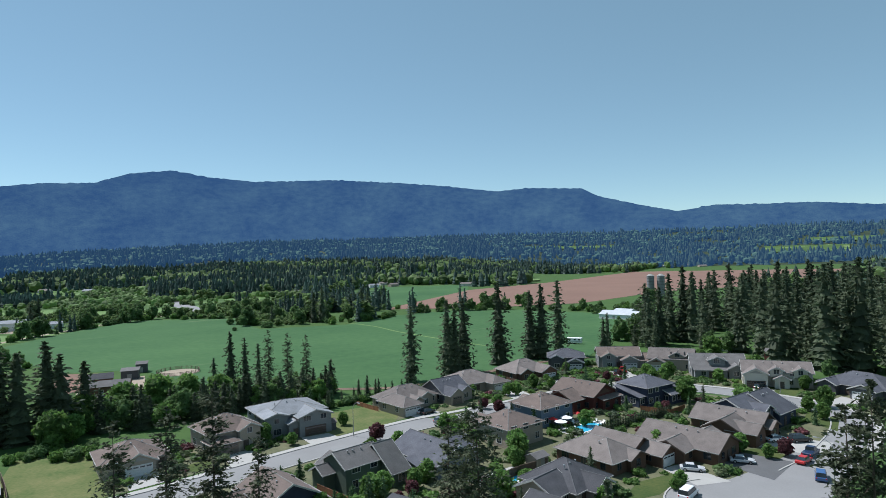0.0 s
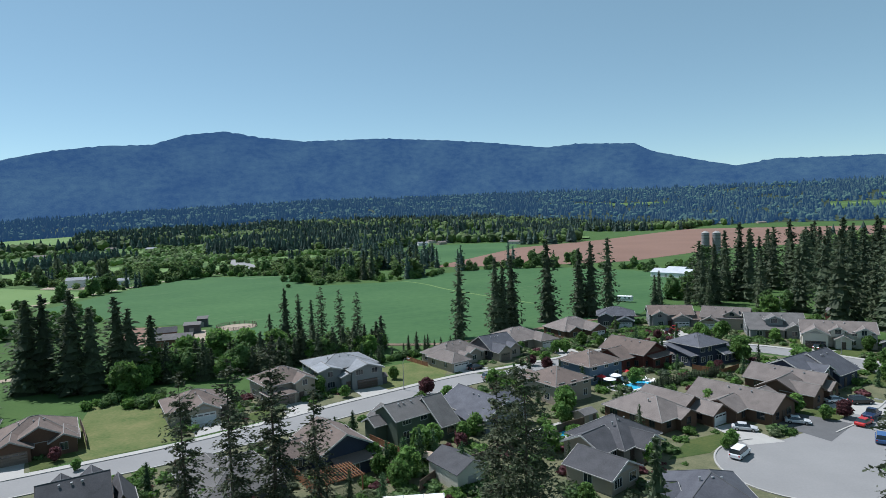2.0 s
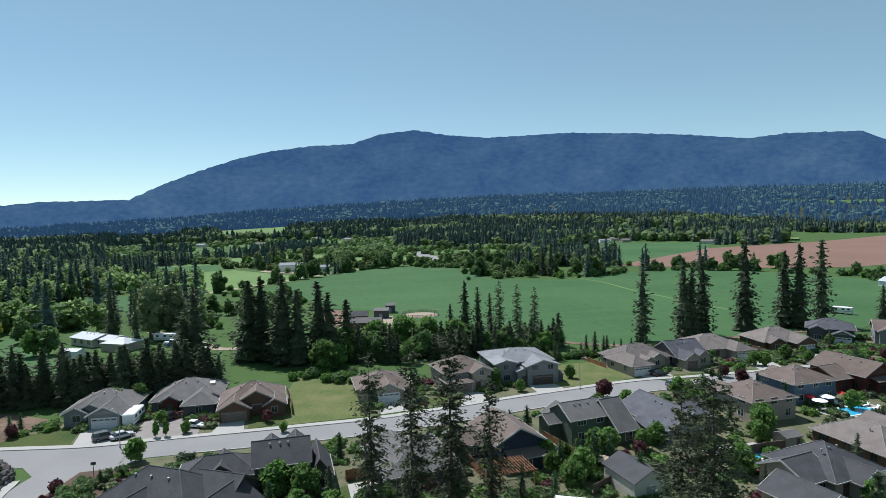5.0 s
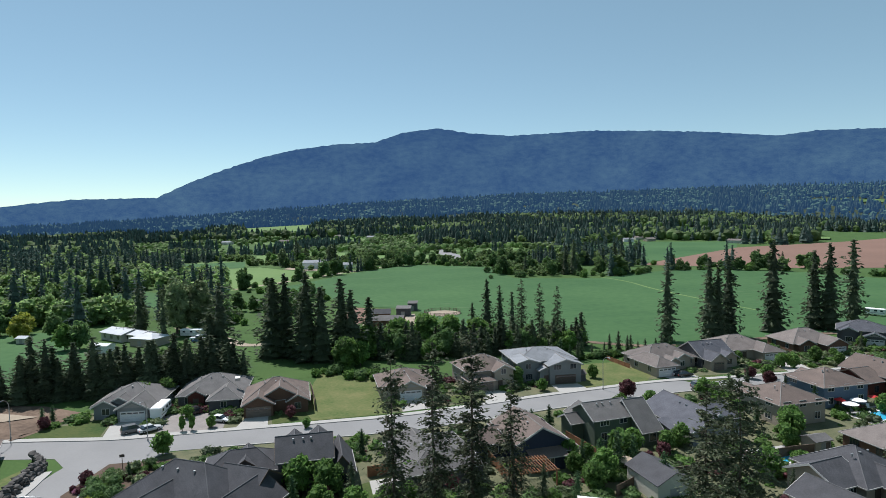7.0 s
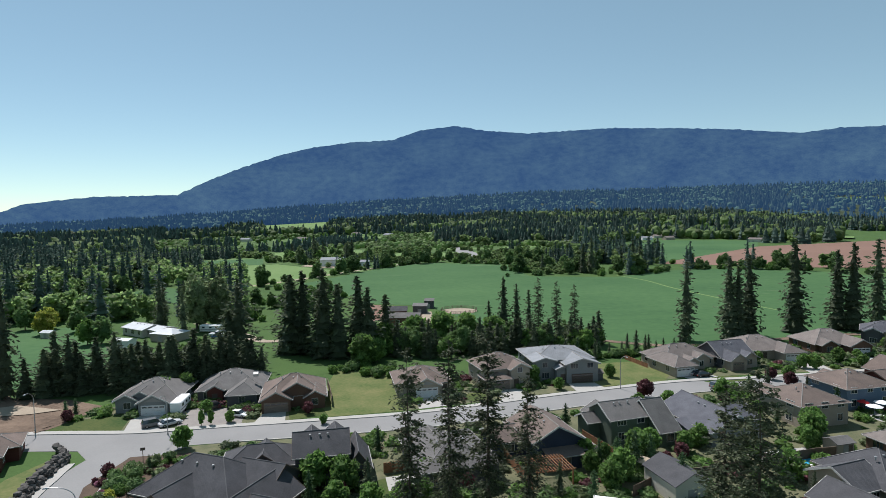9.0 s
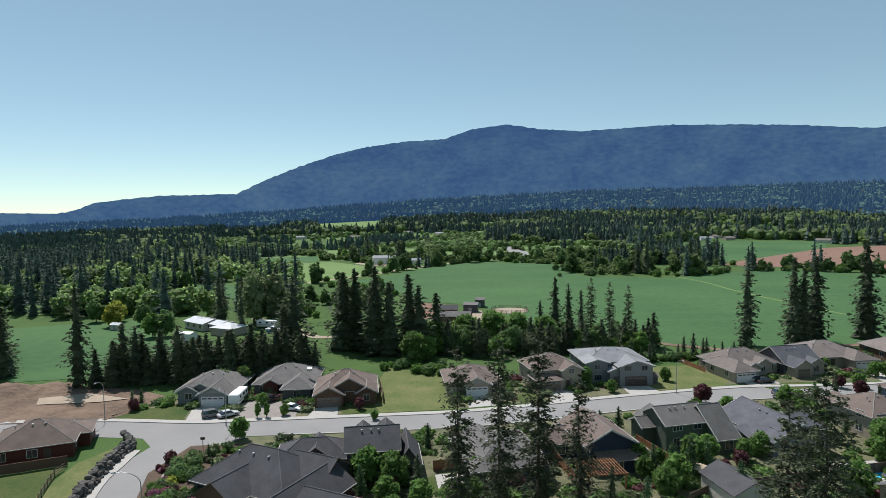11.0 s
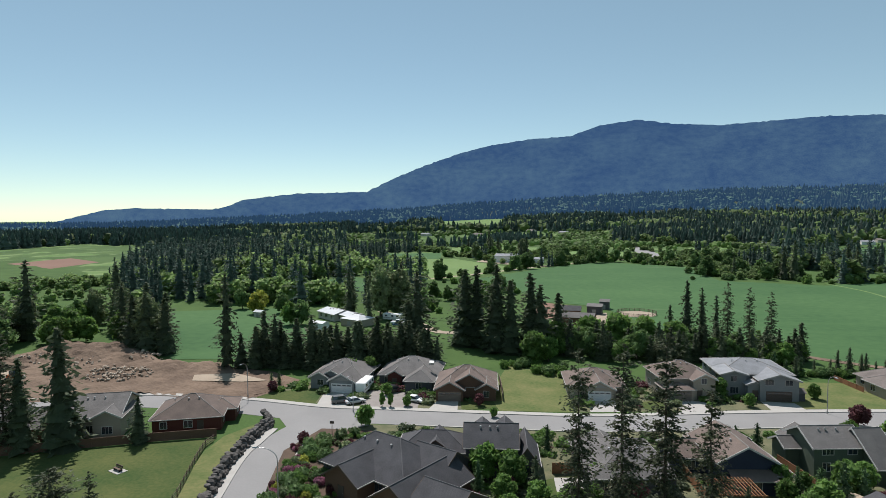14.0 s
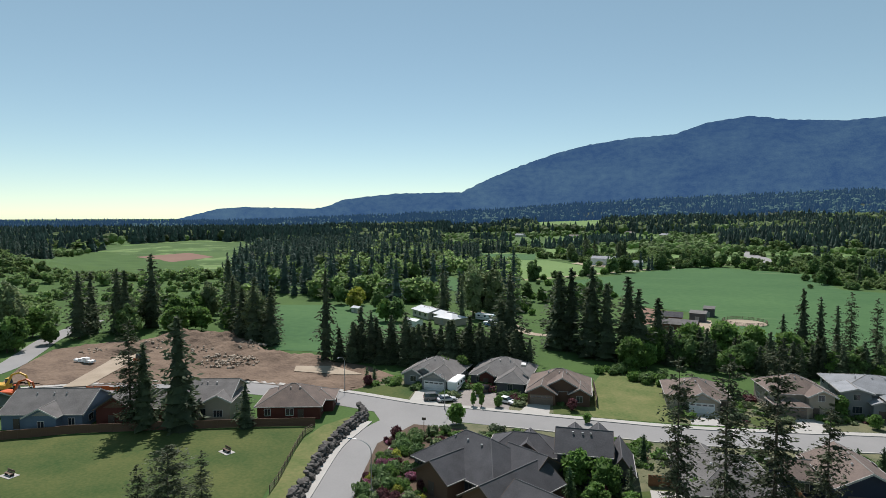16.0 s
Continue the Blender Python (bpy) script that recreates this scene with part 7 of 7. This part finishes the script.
belt("conifer_copse", "dark conifers round the pastures", mid_f, "fir4", M["conifer_hazed"], 14, 24, 111)
belt("bushes", "low leafy bushes in the valley meadows", low_l, "leaf2", M["leaf_wood"], 4, 9, 113)
belt("valley_stands", "small stands of dark conifers among the farms", [p for p in val_f[:800] if math.hypot(*p) < 700], "fir4", M["conifer_hazed"], 9, 17, 133)
val_l = val_l[:2600]
belt("valley_bushes", "fresh green bushes and small trees among the farms", [p for p in val_l if math.hypot(*p) < 700], "leaf4", M["leaf_wood"], 3, 8.5, 134)
belt("valley_bushes", "far green bushes and small trees among the farms", [p for p in val_l if math.hypot(*p) >= 700], "leaf", M["leaf_wood"], 3.5, 9, 135)
belt("valley_stands", "far stands of dark conifers among the farms", [p for p in val_f[:800] if math.hypot(*p) >= 700], "fir", M["conifer_hazed"], 9, 17, 136)
belt("leafy_copse", "fresh green leafy trees round the pastures", mid_l, "leaf2", M["leaf_wood"], 8, 15, 112)
close_f, close_l = [p for p in near_f if math.hypot(*p) < 660], [p for p in near_l if math.hypot(*p) < 860]
near_f, near_l = [p for p in near_f if math.hypot(*p) >= 660], [p for p in near_l if math.hypot(*p) >= 860]
belt("valley_conifers", "dark conifers in the valley woods", close_f[:900], "fir4", M["conifer_hazed"], 13, 23, 131)
belt("valley_trees", "fresh green leafy trees along the valley", close_l[:1300], "leaf4", M["leaf_wood"], 9, 18, 132)
belt("conifer_woods", "dark conifer woods across the valley", near_f, "fir", M["conifer_hazed"], 13, 23, 101)
belt("leafy_woods", "fresh green leafy trees among the conifers", near_l, "leaf", M["leaf_wood"], 10, 19, 102)
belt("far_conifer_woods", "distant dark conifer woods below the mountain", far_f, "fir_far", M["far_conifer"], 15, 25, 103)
belt("far_leafy_woods", "distant green woods below the mountain", far_l, "leaf_far", M["far_leaf_hazed"], 12, 20, 104)
polar("woodland_floor", -45, 118, 1350, 2700, 120, 30, M["forest_floor"], 0.6, "dark woodland floor below the mountain")


# ---- vehicles ----
for lab, x, y, hd, p, k in (("white van parked at the kerb", 41.5, 105.6, 48, "car_white", "van"), ("silver car parked on a driveway", 47.3, 118, -18, "car_silver", "sedan"), ("silver car parked on a driveway", 58.8, 121.6, -20, "car_silver", "sedan"), ("red car parked at the kerb", 70.6, 120.6, 40, "car_red", "sedan"),
                             ("dark blue pickup truck at the kerb", 74.5, 124.8, 42, "car_navy", "truck"), ("black car on a driveway", 77.5, 133.5, 5, "car_black", "suv"), ("white car on a driveway", 72.8, 134.5, 10, "car_white", "sedan"), ("dark car on a driveway", 73.5, 139, 8, "car_black", "suv"), ("blue car parked beside the cul-de-sac", 68.6, 112, 60, "car_blue", "suv"), ("red car parked by the kerb", 39.4, 86.4, 60, "car_red", "sedan"),
                             ("grey car on the driveway", -107.6, 85.2, 60, "car_grey", "suv"), ("white car on the driveway", -104.9, 86.9, 70, "car_silver", "sedan"), ("black car on the paved driveway", -104.5, 98.6, 75, "car_black", "suv"), ("white car on the paved driveway", -95.4, 96.6, 10, "car_white", "sedan"),
                             ("dark grey car driving lane parked on the street", -1.5, 157.2, 40, "car_grey", "suv"), ("dark car by the garage", -5.5, 167, 40, "car_black", "sedan"), ("silver car by the garage", -7.5, 168, 55, "car_silver", "sedan"), ("grey pickup truck on the street", 22, 172, 35, "car_grey", "truck"), ("red pickup truck on a driveway", 63, 216, 80, "car_red", "truck"), ("black car on a driveway", 60, 214, 80, "car_black", "sedan"),
                             ("dark car on a driveway", 95.5, 184, 30, "car_black", "suv"), ("dark car on the far road", -243, 25, 25, "car_navy", "sedan"), ("white pickup on the farm", -168, 161, 20, "car_white", "truck"), ("blue car on the farm", -165, 158.5, 30, "car_blue", "sedan"), ("silver car in a driveway", -21, 128.5, 40, "car_silver", "sedan"), ("dark pickup truck on a driveway", 36, 190, 30, "car_grey", "truck")):
    car(lab.replace("driving lane ", ""), x, y, hd, p, k, 0.08)
excavator("yellow excavator on the building site", -178, 8.5, 45, "yellow")
excavator("orange excavator on the building site", -170, 9.5, 40, "orange")
t = thing("dozer", "small orange bulldozer on the building site", "bulldozer", pose(-184, 40, 0.9, 0, 0, 30))
part("body", Soup().box(-1.6, 1.6, -0.8, 0.8, 0.5, 1.5).mesh("body", M["orange"]), t)
part("cab", Soup().hull([(-1, -0.6, 1.5), (0.5, -0.6, 1.5), (0.5, 0.6, 1.5), (-1, 0.6, 1.5)], [(-0.9, -0.5, 2.6), (0.3, -0.5, 2.6), (0.3, 0.5, 2.6), (-0.9, 0.5, 2.6)]).mesh("cab", M["glass"]), t)
part("blade", Soup().box(1.9, 2.1, -1.4, 1.4, 0.1, 1.1).mesh("blade", M["metal_grey"]), t)
for sgn in (-1, 1):
    part("track", Soup().box(-1.7, 1.7, sgn * 1.0 - 0.25, sgn * 1.0 + 0.25, 0, 0.8).mesh("track", M["rubber"]), t)
t = thing("timber_stack", "stack of dark planks on the building site", "timber", pose(-147, 52, 0.4, 0, 0, 30))
for k in range(5):
    part("plank", Soup().box(-4, 4, -1.4 + k * 0.58, -0.9 + k * 0.58, 0, 0.9 + 0.15 * (k % 2)).mesh("plank", M["fence_wood"]), t)
t = thing("barrier_net", "orange plastic safety netting along the site", "netting", pose(-166, 24, 0.3, 0, 0, 45))
for k in range(9):
    part("post", Soup().box(k * 2 - 0.04, k * 2 + 0.04, -0.04, 0.04, 0, 1.2).mesh("post", M["black"]), t)
    part("net", Soup().box(k * 2 + 0.04, k * 2 + 1.96, -0.02, 0.02, 0.2, 1.05 + 0.2 * (k % 3) / 2).mesh("net", M["orange"]), t)
t = thing("pallet_stack", "white-wrapped pallets on the building site", "pallets", pose(-200, 26, 0.6, 0, 0, 30))
for k in range(4):
    part("pallet", Soup().box(k * 1.8, k * 1.8 + 1.5, 0, 1.3 + 0.4 * (k % 2), 0, 0.6 + 0.35 * (k % 3)).mesh("pallet", M["white"]), t)

# ---- fences, walls ----
fence("dark timber rail fence stepping down along the lawn", [(-87, 36.6), (-90.4, 39.6), (-93.8, 42.2), (-97.2, 44.8), (-100.4, 47.2), (-103.4, 49.6), (-106.4, 52.2), (-107.8, 54.6)], 1.3, M["fence_wood"], rails=True, gap=2.2)
fence("reddish timber fence behind the houses", [(-141, 4), (-135.4, 17.3), (-126.4, 31.6), (-116.4, 46.4), (-109.4, 56)], 1.7, M["wall_brown"])
fence("cedar panel fence beside the driveway", [(-51.5, 84.2), (-48, 87.5)], 1.8, M["cedar"])
fence("cedar fence between two gardens", [(-24.5, 112), (-18.8, 106.5), (-14.5, 101.5)], 1.8, M["cedar"])
fence("cedar fence along the garden", [(-39.5, 103), (-34, 96.5), (-27, 88)], 1.8, M["cedar"])
fence("dark board fence beside the empty lot", [(-80.5, 110), (-86, 117), (-92, 124)], 1.7, M["fence_wood"])
fence("timber fence of a back garden", [(-12.5, 92), (-9, 99), (-3, 103.5), (4, 110)], 1.7, M["fence_wood"])
fence("timber fence by the pool", [(6, 112), (14, 119), (20, 123)], 1.7, M["fence_wood"])
fence("cedar fence on the empty lot", [(-26.7, 178.5), (-19.5, 170.5)], 1.2, M["cedar"])
fence("timber fence of a terrace", [(52, 163), (58, 158), (64, 163)], 1.4, M["cedar"])
fence("pale rail fence round the horse pen", ring_pts[:] + [ring_pts[0]], 1.4, M["fence_wood"], rails=True, gap=3)
fence("field fence of the hay meadow", [(-263, 282), (-300, 312), (-345, 336)], 1.2, M["fence_wood"], rails=True, gap=5)

WALLLINE = smooth_line([(-76, 33), (-85.5, 42.2), (-92.5, 48.5), (-98, 54.5), (-103.5, 61.5), (-107, 66.5), (-112.5, 68.8)], 8)
wall = thing("rock_wall", "retaining wall of dark stacked boulders along the pavement", "retaining wall", pose(0, 0, 0))
stones = [stone_mesh(k, 1.25, 0.95, 0.8) for k in range(7)]
acc, last = 0.0, WALLLINE[0]
for p in WALLLINE[1:]:
    seg = (p - last).length
    n = max(1, round(seg / 0.95))
    for i in range(n):
        q = last.lerp(p, (i + 0.5) / n)
        d = (p - last).normalized()
        nr_ = Vector((-d.y, d.x, 0))
        for row in range(3):
            if row == 2 and random.random() < 0.25:
                continue
            s = random.uniform(1.05, 1.55)
            o = q + nr_ * (0.35 * row + random.uniform(-0.15, 0.15)) + d * random.uniform(-0.25, 0.25)
            ob = part("stone", random.choice(stones), wall)
            ob.matrix_basis = pose(o.x, o.y, 0.3 + 0.62 * row, random.uniform(-15, 15), random.uniform(-15, 15), random.uniform(0, 360)) @ Matrix.Scale(s, 4)
    last = p
sheet("bank", [(-76, 35), (-85.5, 44), (-92, 50), (-98, 56.5), (-104, 63), (-108, 68), (-110, 66), (-108.5, 57), (-104, 50.5), (-94.5, 42.5), (-87, 36.5), (-80, 31)][::-1], 0.12, M["lawn_dry"], "dry grassy bank above the boulder wall", "bank")
rub = [stone_mesh(20 + k, 1.1, 0.9, 0.7, M["rubble"]) for k in range(5)]
for cx, cy, n, w in ((-168, 62, 90, 5.5), (-172, 57, 60, 5), (-190, 55, 35, 8), (-205, 52, 30, 7), (-180, 72, 26, 5), (-212, 33, 22, 4)):
    pile = thing("rock_pile", "heap of broken pale rock on the building site", "rock pile", pose(cx, cy, 0))
    for k in range(n):
        r, a = w * math.sqrt(random.random()), random.random() * 6.28
        z = dirt_height(cx + r * math.cos(a), cy + r * math.sin(a)) + 0.15 + 0.9 * (1 - r / w) * random.random()
        ob = part("stone", random.choice(rub), pile)
        ob.matrix_basis = pose(r * math.cos(a), r * math.sin(a), z, random.uniform(0, 60), 0, random.uniform(0, 360)) @ Matrix.Scale(random.uniform(0.3, 1.25), 4)

# ---- street furniture and garden things ----
street_lamp(-76.2, 48.2, 225, 9.0, 3.0)
street_lamp(-100.8, 82.9, -60, 8.5)
street_lamp(-128, 73.5, -60, 8.5)
street_lamp(-23.2, 147.8, -50, 8.5)
street_lamp(69.5, 109.5, 140, 8)
street_lamp(98, 178, -120, 8)
t = thing("post_box_stand", "dark post with a sign on the street corner", "sign post", pose(-93.6, 71.6, 0, 0, 0, 40))
part("post", Soup().tube([(0, 0, 0), (0, 0, 2.6)], 0.06, 0.06, 7).mesh("post", M["fence_wood"]), t)
part("sign", Soup().box(-0.4, 0.4, -0.03, 0.03, 2.1, 2.6).mesh("sign", M["trim_dark"]), t)
for x, y, hd in ((-107.3, 37.2, 10), (-120, 6, 25)):
    t = thing("bench", "dark park bench on a concrete pad in the lawn", "bench", pose(x, y, 0.06, 0, 0, hd), "park benches")
    part("pad", Soup().box(-1.4, 1.4, -0.9, 0.9, 0, 0.06).mesh("pad", M["concrete"]), t)
    part("seat", Soup().box(-0.95, 0.95, -0.3, 0.3, 0.44, 0.52).mesh("seat", M["fence_wood"]), t)
    part("backrest", Soup().box(-0.95, 0.95, 0.28, 0.36, 0.6, 1.0).mesh("backrest", M["fence_wood"]), t)
    for lx in (-0.75, 0.75):
        part("leg", Soup().box(lx - 0.05, lx + 0.05, -0.28, 0.34, 0.06, 0.46).mesh("leg", M["black"]), t)


def pool(x, y, head, w, d):
    sheet("pool_deck", [tuple((pose(x, y, 0, 0, 0, head) @ Vector(q))[:2]) for q in ((-w / 2 - 3, -d / 2 - 2, 0), (w / 2 + 3, -d / 2 - 2, 0), (w / 2 + 3, d / 2 + 3, 0), (-w / 2 - 3, d / 2 + 3, 0))], 0.08, M["concrete"], "pale stone deck round a pool", "pool deck")
    t = thing("swimming_pool", "bright blue swimming pool with a pale rim", "swimming pool", pose(x, y, 0.085, 0, 0, head))
    part("water", Soup().box(-w / 2, w / 2, -d / 2, d / 2, 0, 0.03).mesh("water", M["water"]), t)
    for q in ((-w / 2 - 0.3, w / 2 + 0.3, -d / 2 - 0.3, -d / 2), (-w / 2 - 0.3, w / 2 + 0.3, d / 2, d / 2 + 0.3), (-w / 2 - 0.3, -w / 2, -d / 2, d / 2), (w / 2, w / 2 + 0.3, -d / 2, d / 2)):
        part("rim", Soup().box(*q, 0, 0.09).mesh("rim", M["white"]), t)


pool(34, 149, 38, 9, 4.5)
pool(11, 116, 38, 6, 3.5)
for x, y, k, lab in ((29.5, 151, "white", "white garden parasol beside the pool"), (33, 154.5, "red", "red garden parasol on a terrace"), (27.5, 147.5, "white", "white garden parasol beside the pool"), (26, 150, "red", "red garden parasol on a terrace"), (-12.5, 101.5, "beige", "beige garden parasol on a terrace"), (7.5, 80, "red", "red garden parasol on a terrace")):
    parasol(lab, x, y, M[k], 1.6 if k != "red" else 1.2)
for x, y, hd in ((30, 147.2, 20), (37, 153, 40), (38.5, 151.5, 40), (31.5, 152.5, 80)):
    t = thing("sun_lounger", "white sun lounger beside the pool", "lounger", pose(x, y, 0.09, 0, 0, hd), "sun loungers")
    part("seat", Soup().box(-0.9, 0.5, -0.32, 0.32, 0.3, 0.38).mesh("seat", M["white"]), t)
    part("backrest", Soup().hull([(0.5, -0.32, 0.3), (0.6, -0.32, 0.3), (0.6, 0.32, 0.3), (0.5, 0.32, 0.3)], [(0.95, -0.32, 0.85), (1.03, -0.32, 0.85), (1.03, 0.32, 0.85), (0.95, 0.32, 0.85)]).mesh("backrest", M["white"]), t)
    for a in (-0.8, 0.4):
        for b in (-0.28, 0.28):
            part("leg", Soup().box(a - 0.03, a + 0.03, b - 0.03, b + 0.03, 0, 0.3).mesh("leg", M["white"]), t)
# pergola of orange cedar over a terrace
t = thing("pergola", "orange cedar pergola over a back terrace", "pergola", pose(-29.5, 92.5, 0, 0, 0, 38))
for a in (0, 6):
    for b in (-5, 0):
        part("post", Soup().box(a - 0.1, a + 0.1, b - 0.1, b + 0.1, 0, 2.6).mesh("post", M["cedar"]), t)
for b in (-5, 0):
    part("beam", Soup().box(-0.5, 6.5, b - 0.06, b + 0.06, 2.6, 2.85).mesh("beam", M["cedar"]), t)
for k in range(13):
    part("slat", Soup().box(k * 0.5 - 0.05, k * 0.5 + 0.05, -5.6, 0.5, 2.85, 3.05).mesh("slat", M["cedar"]), t)
t = thing("canopy_tent", "large white arched boat cover in a back garden", "boat cover", pose(-12.5, 84.8, 0, 0, 0, 8))
rings = []
s = Soup()
arc = [(3.0 * math.cos(k * math.pi / 10), 2.6 * math.sin(k * math.pi / 10)) for k in range(11)]
s.hull([(-4.5, a, b) for a, b in arc], [(4.5, a, b) for a, b in arc])
part("cover", s.mesh("cover", M["white"]), t)
for k in range(4):
    arc2 = [(-4.4 + k * 2.93, 3.03 * math.cos(j * math.pi / 8), 2.63 * math.sin(j * math.pi / 8)) for j in range(9)]
    part("hoop", Soup().tube(arc2, 0.05, 0.05, 5).mesh("hoop", M["trim_grey"]), t)
shed("garden_shed", "small grey garden shed", 17.5, 121, 40, 3.5, 3, 2.2, "wall_tan", "roof_taupe", 0.4, "gx", "shed")
shed("garden_shed", "small dark shed with a pale roof", -31.8, 151.6, 34, 4, 3, 2.0, "wall_charcoal", "roof_tan", 0.45, "gx", "shed")
t = thing("skylight", "pale roof window on the grey roof", "skylight", pose(-101.2, 108.5, 6.0, 25, 0, 34))
part("frame", Soup().box(-0.6, 0.6, -0.45, 0.45, -0.6, 0.12).mesh("frame", M["trim"]), t)
part("pane", Soup().box(-0.5, 0.5, -0.35, 0.35, 0.12, 0.135).mesh("pane", M["white"]), t)
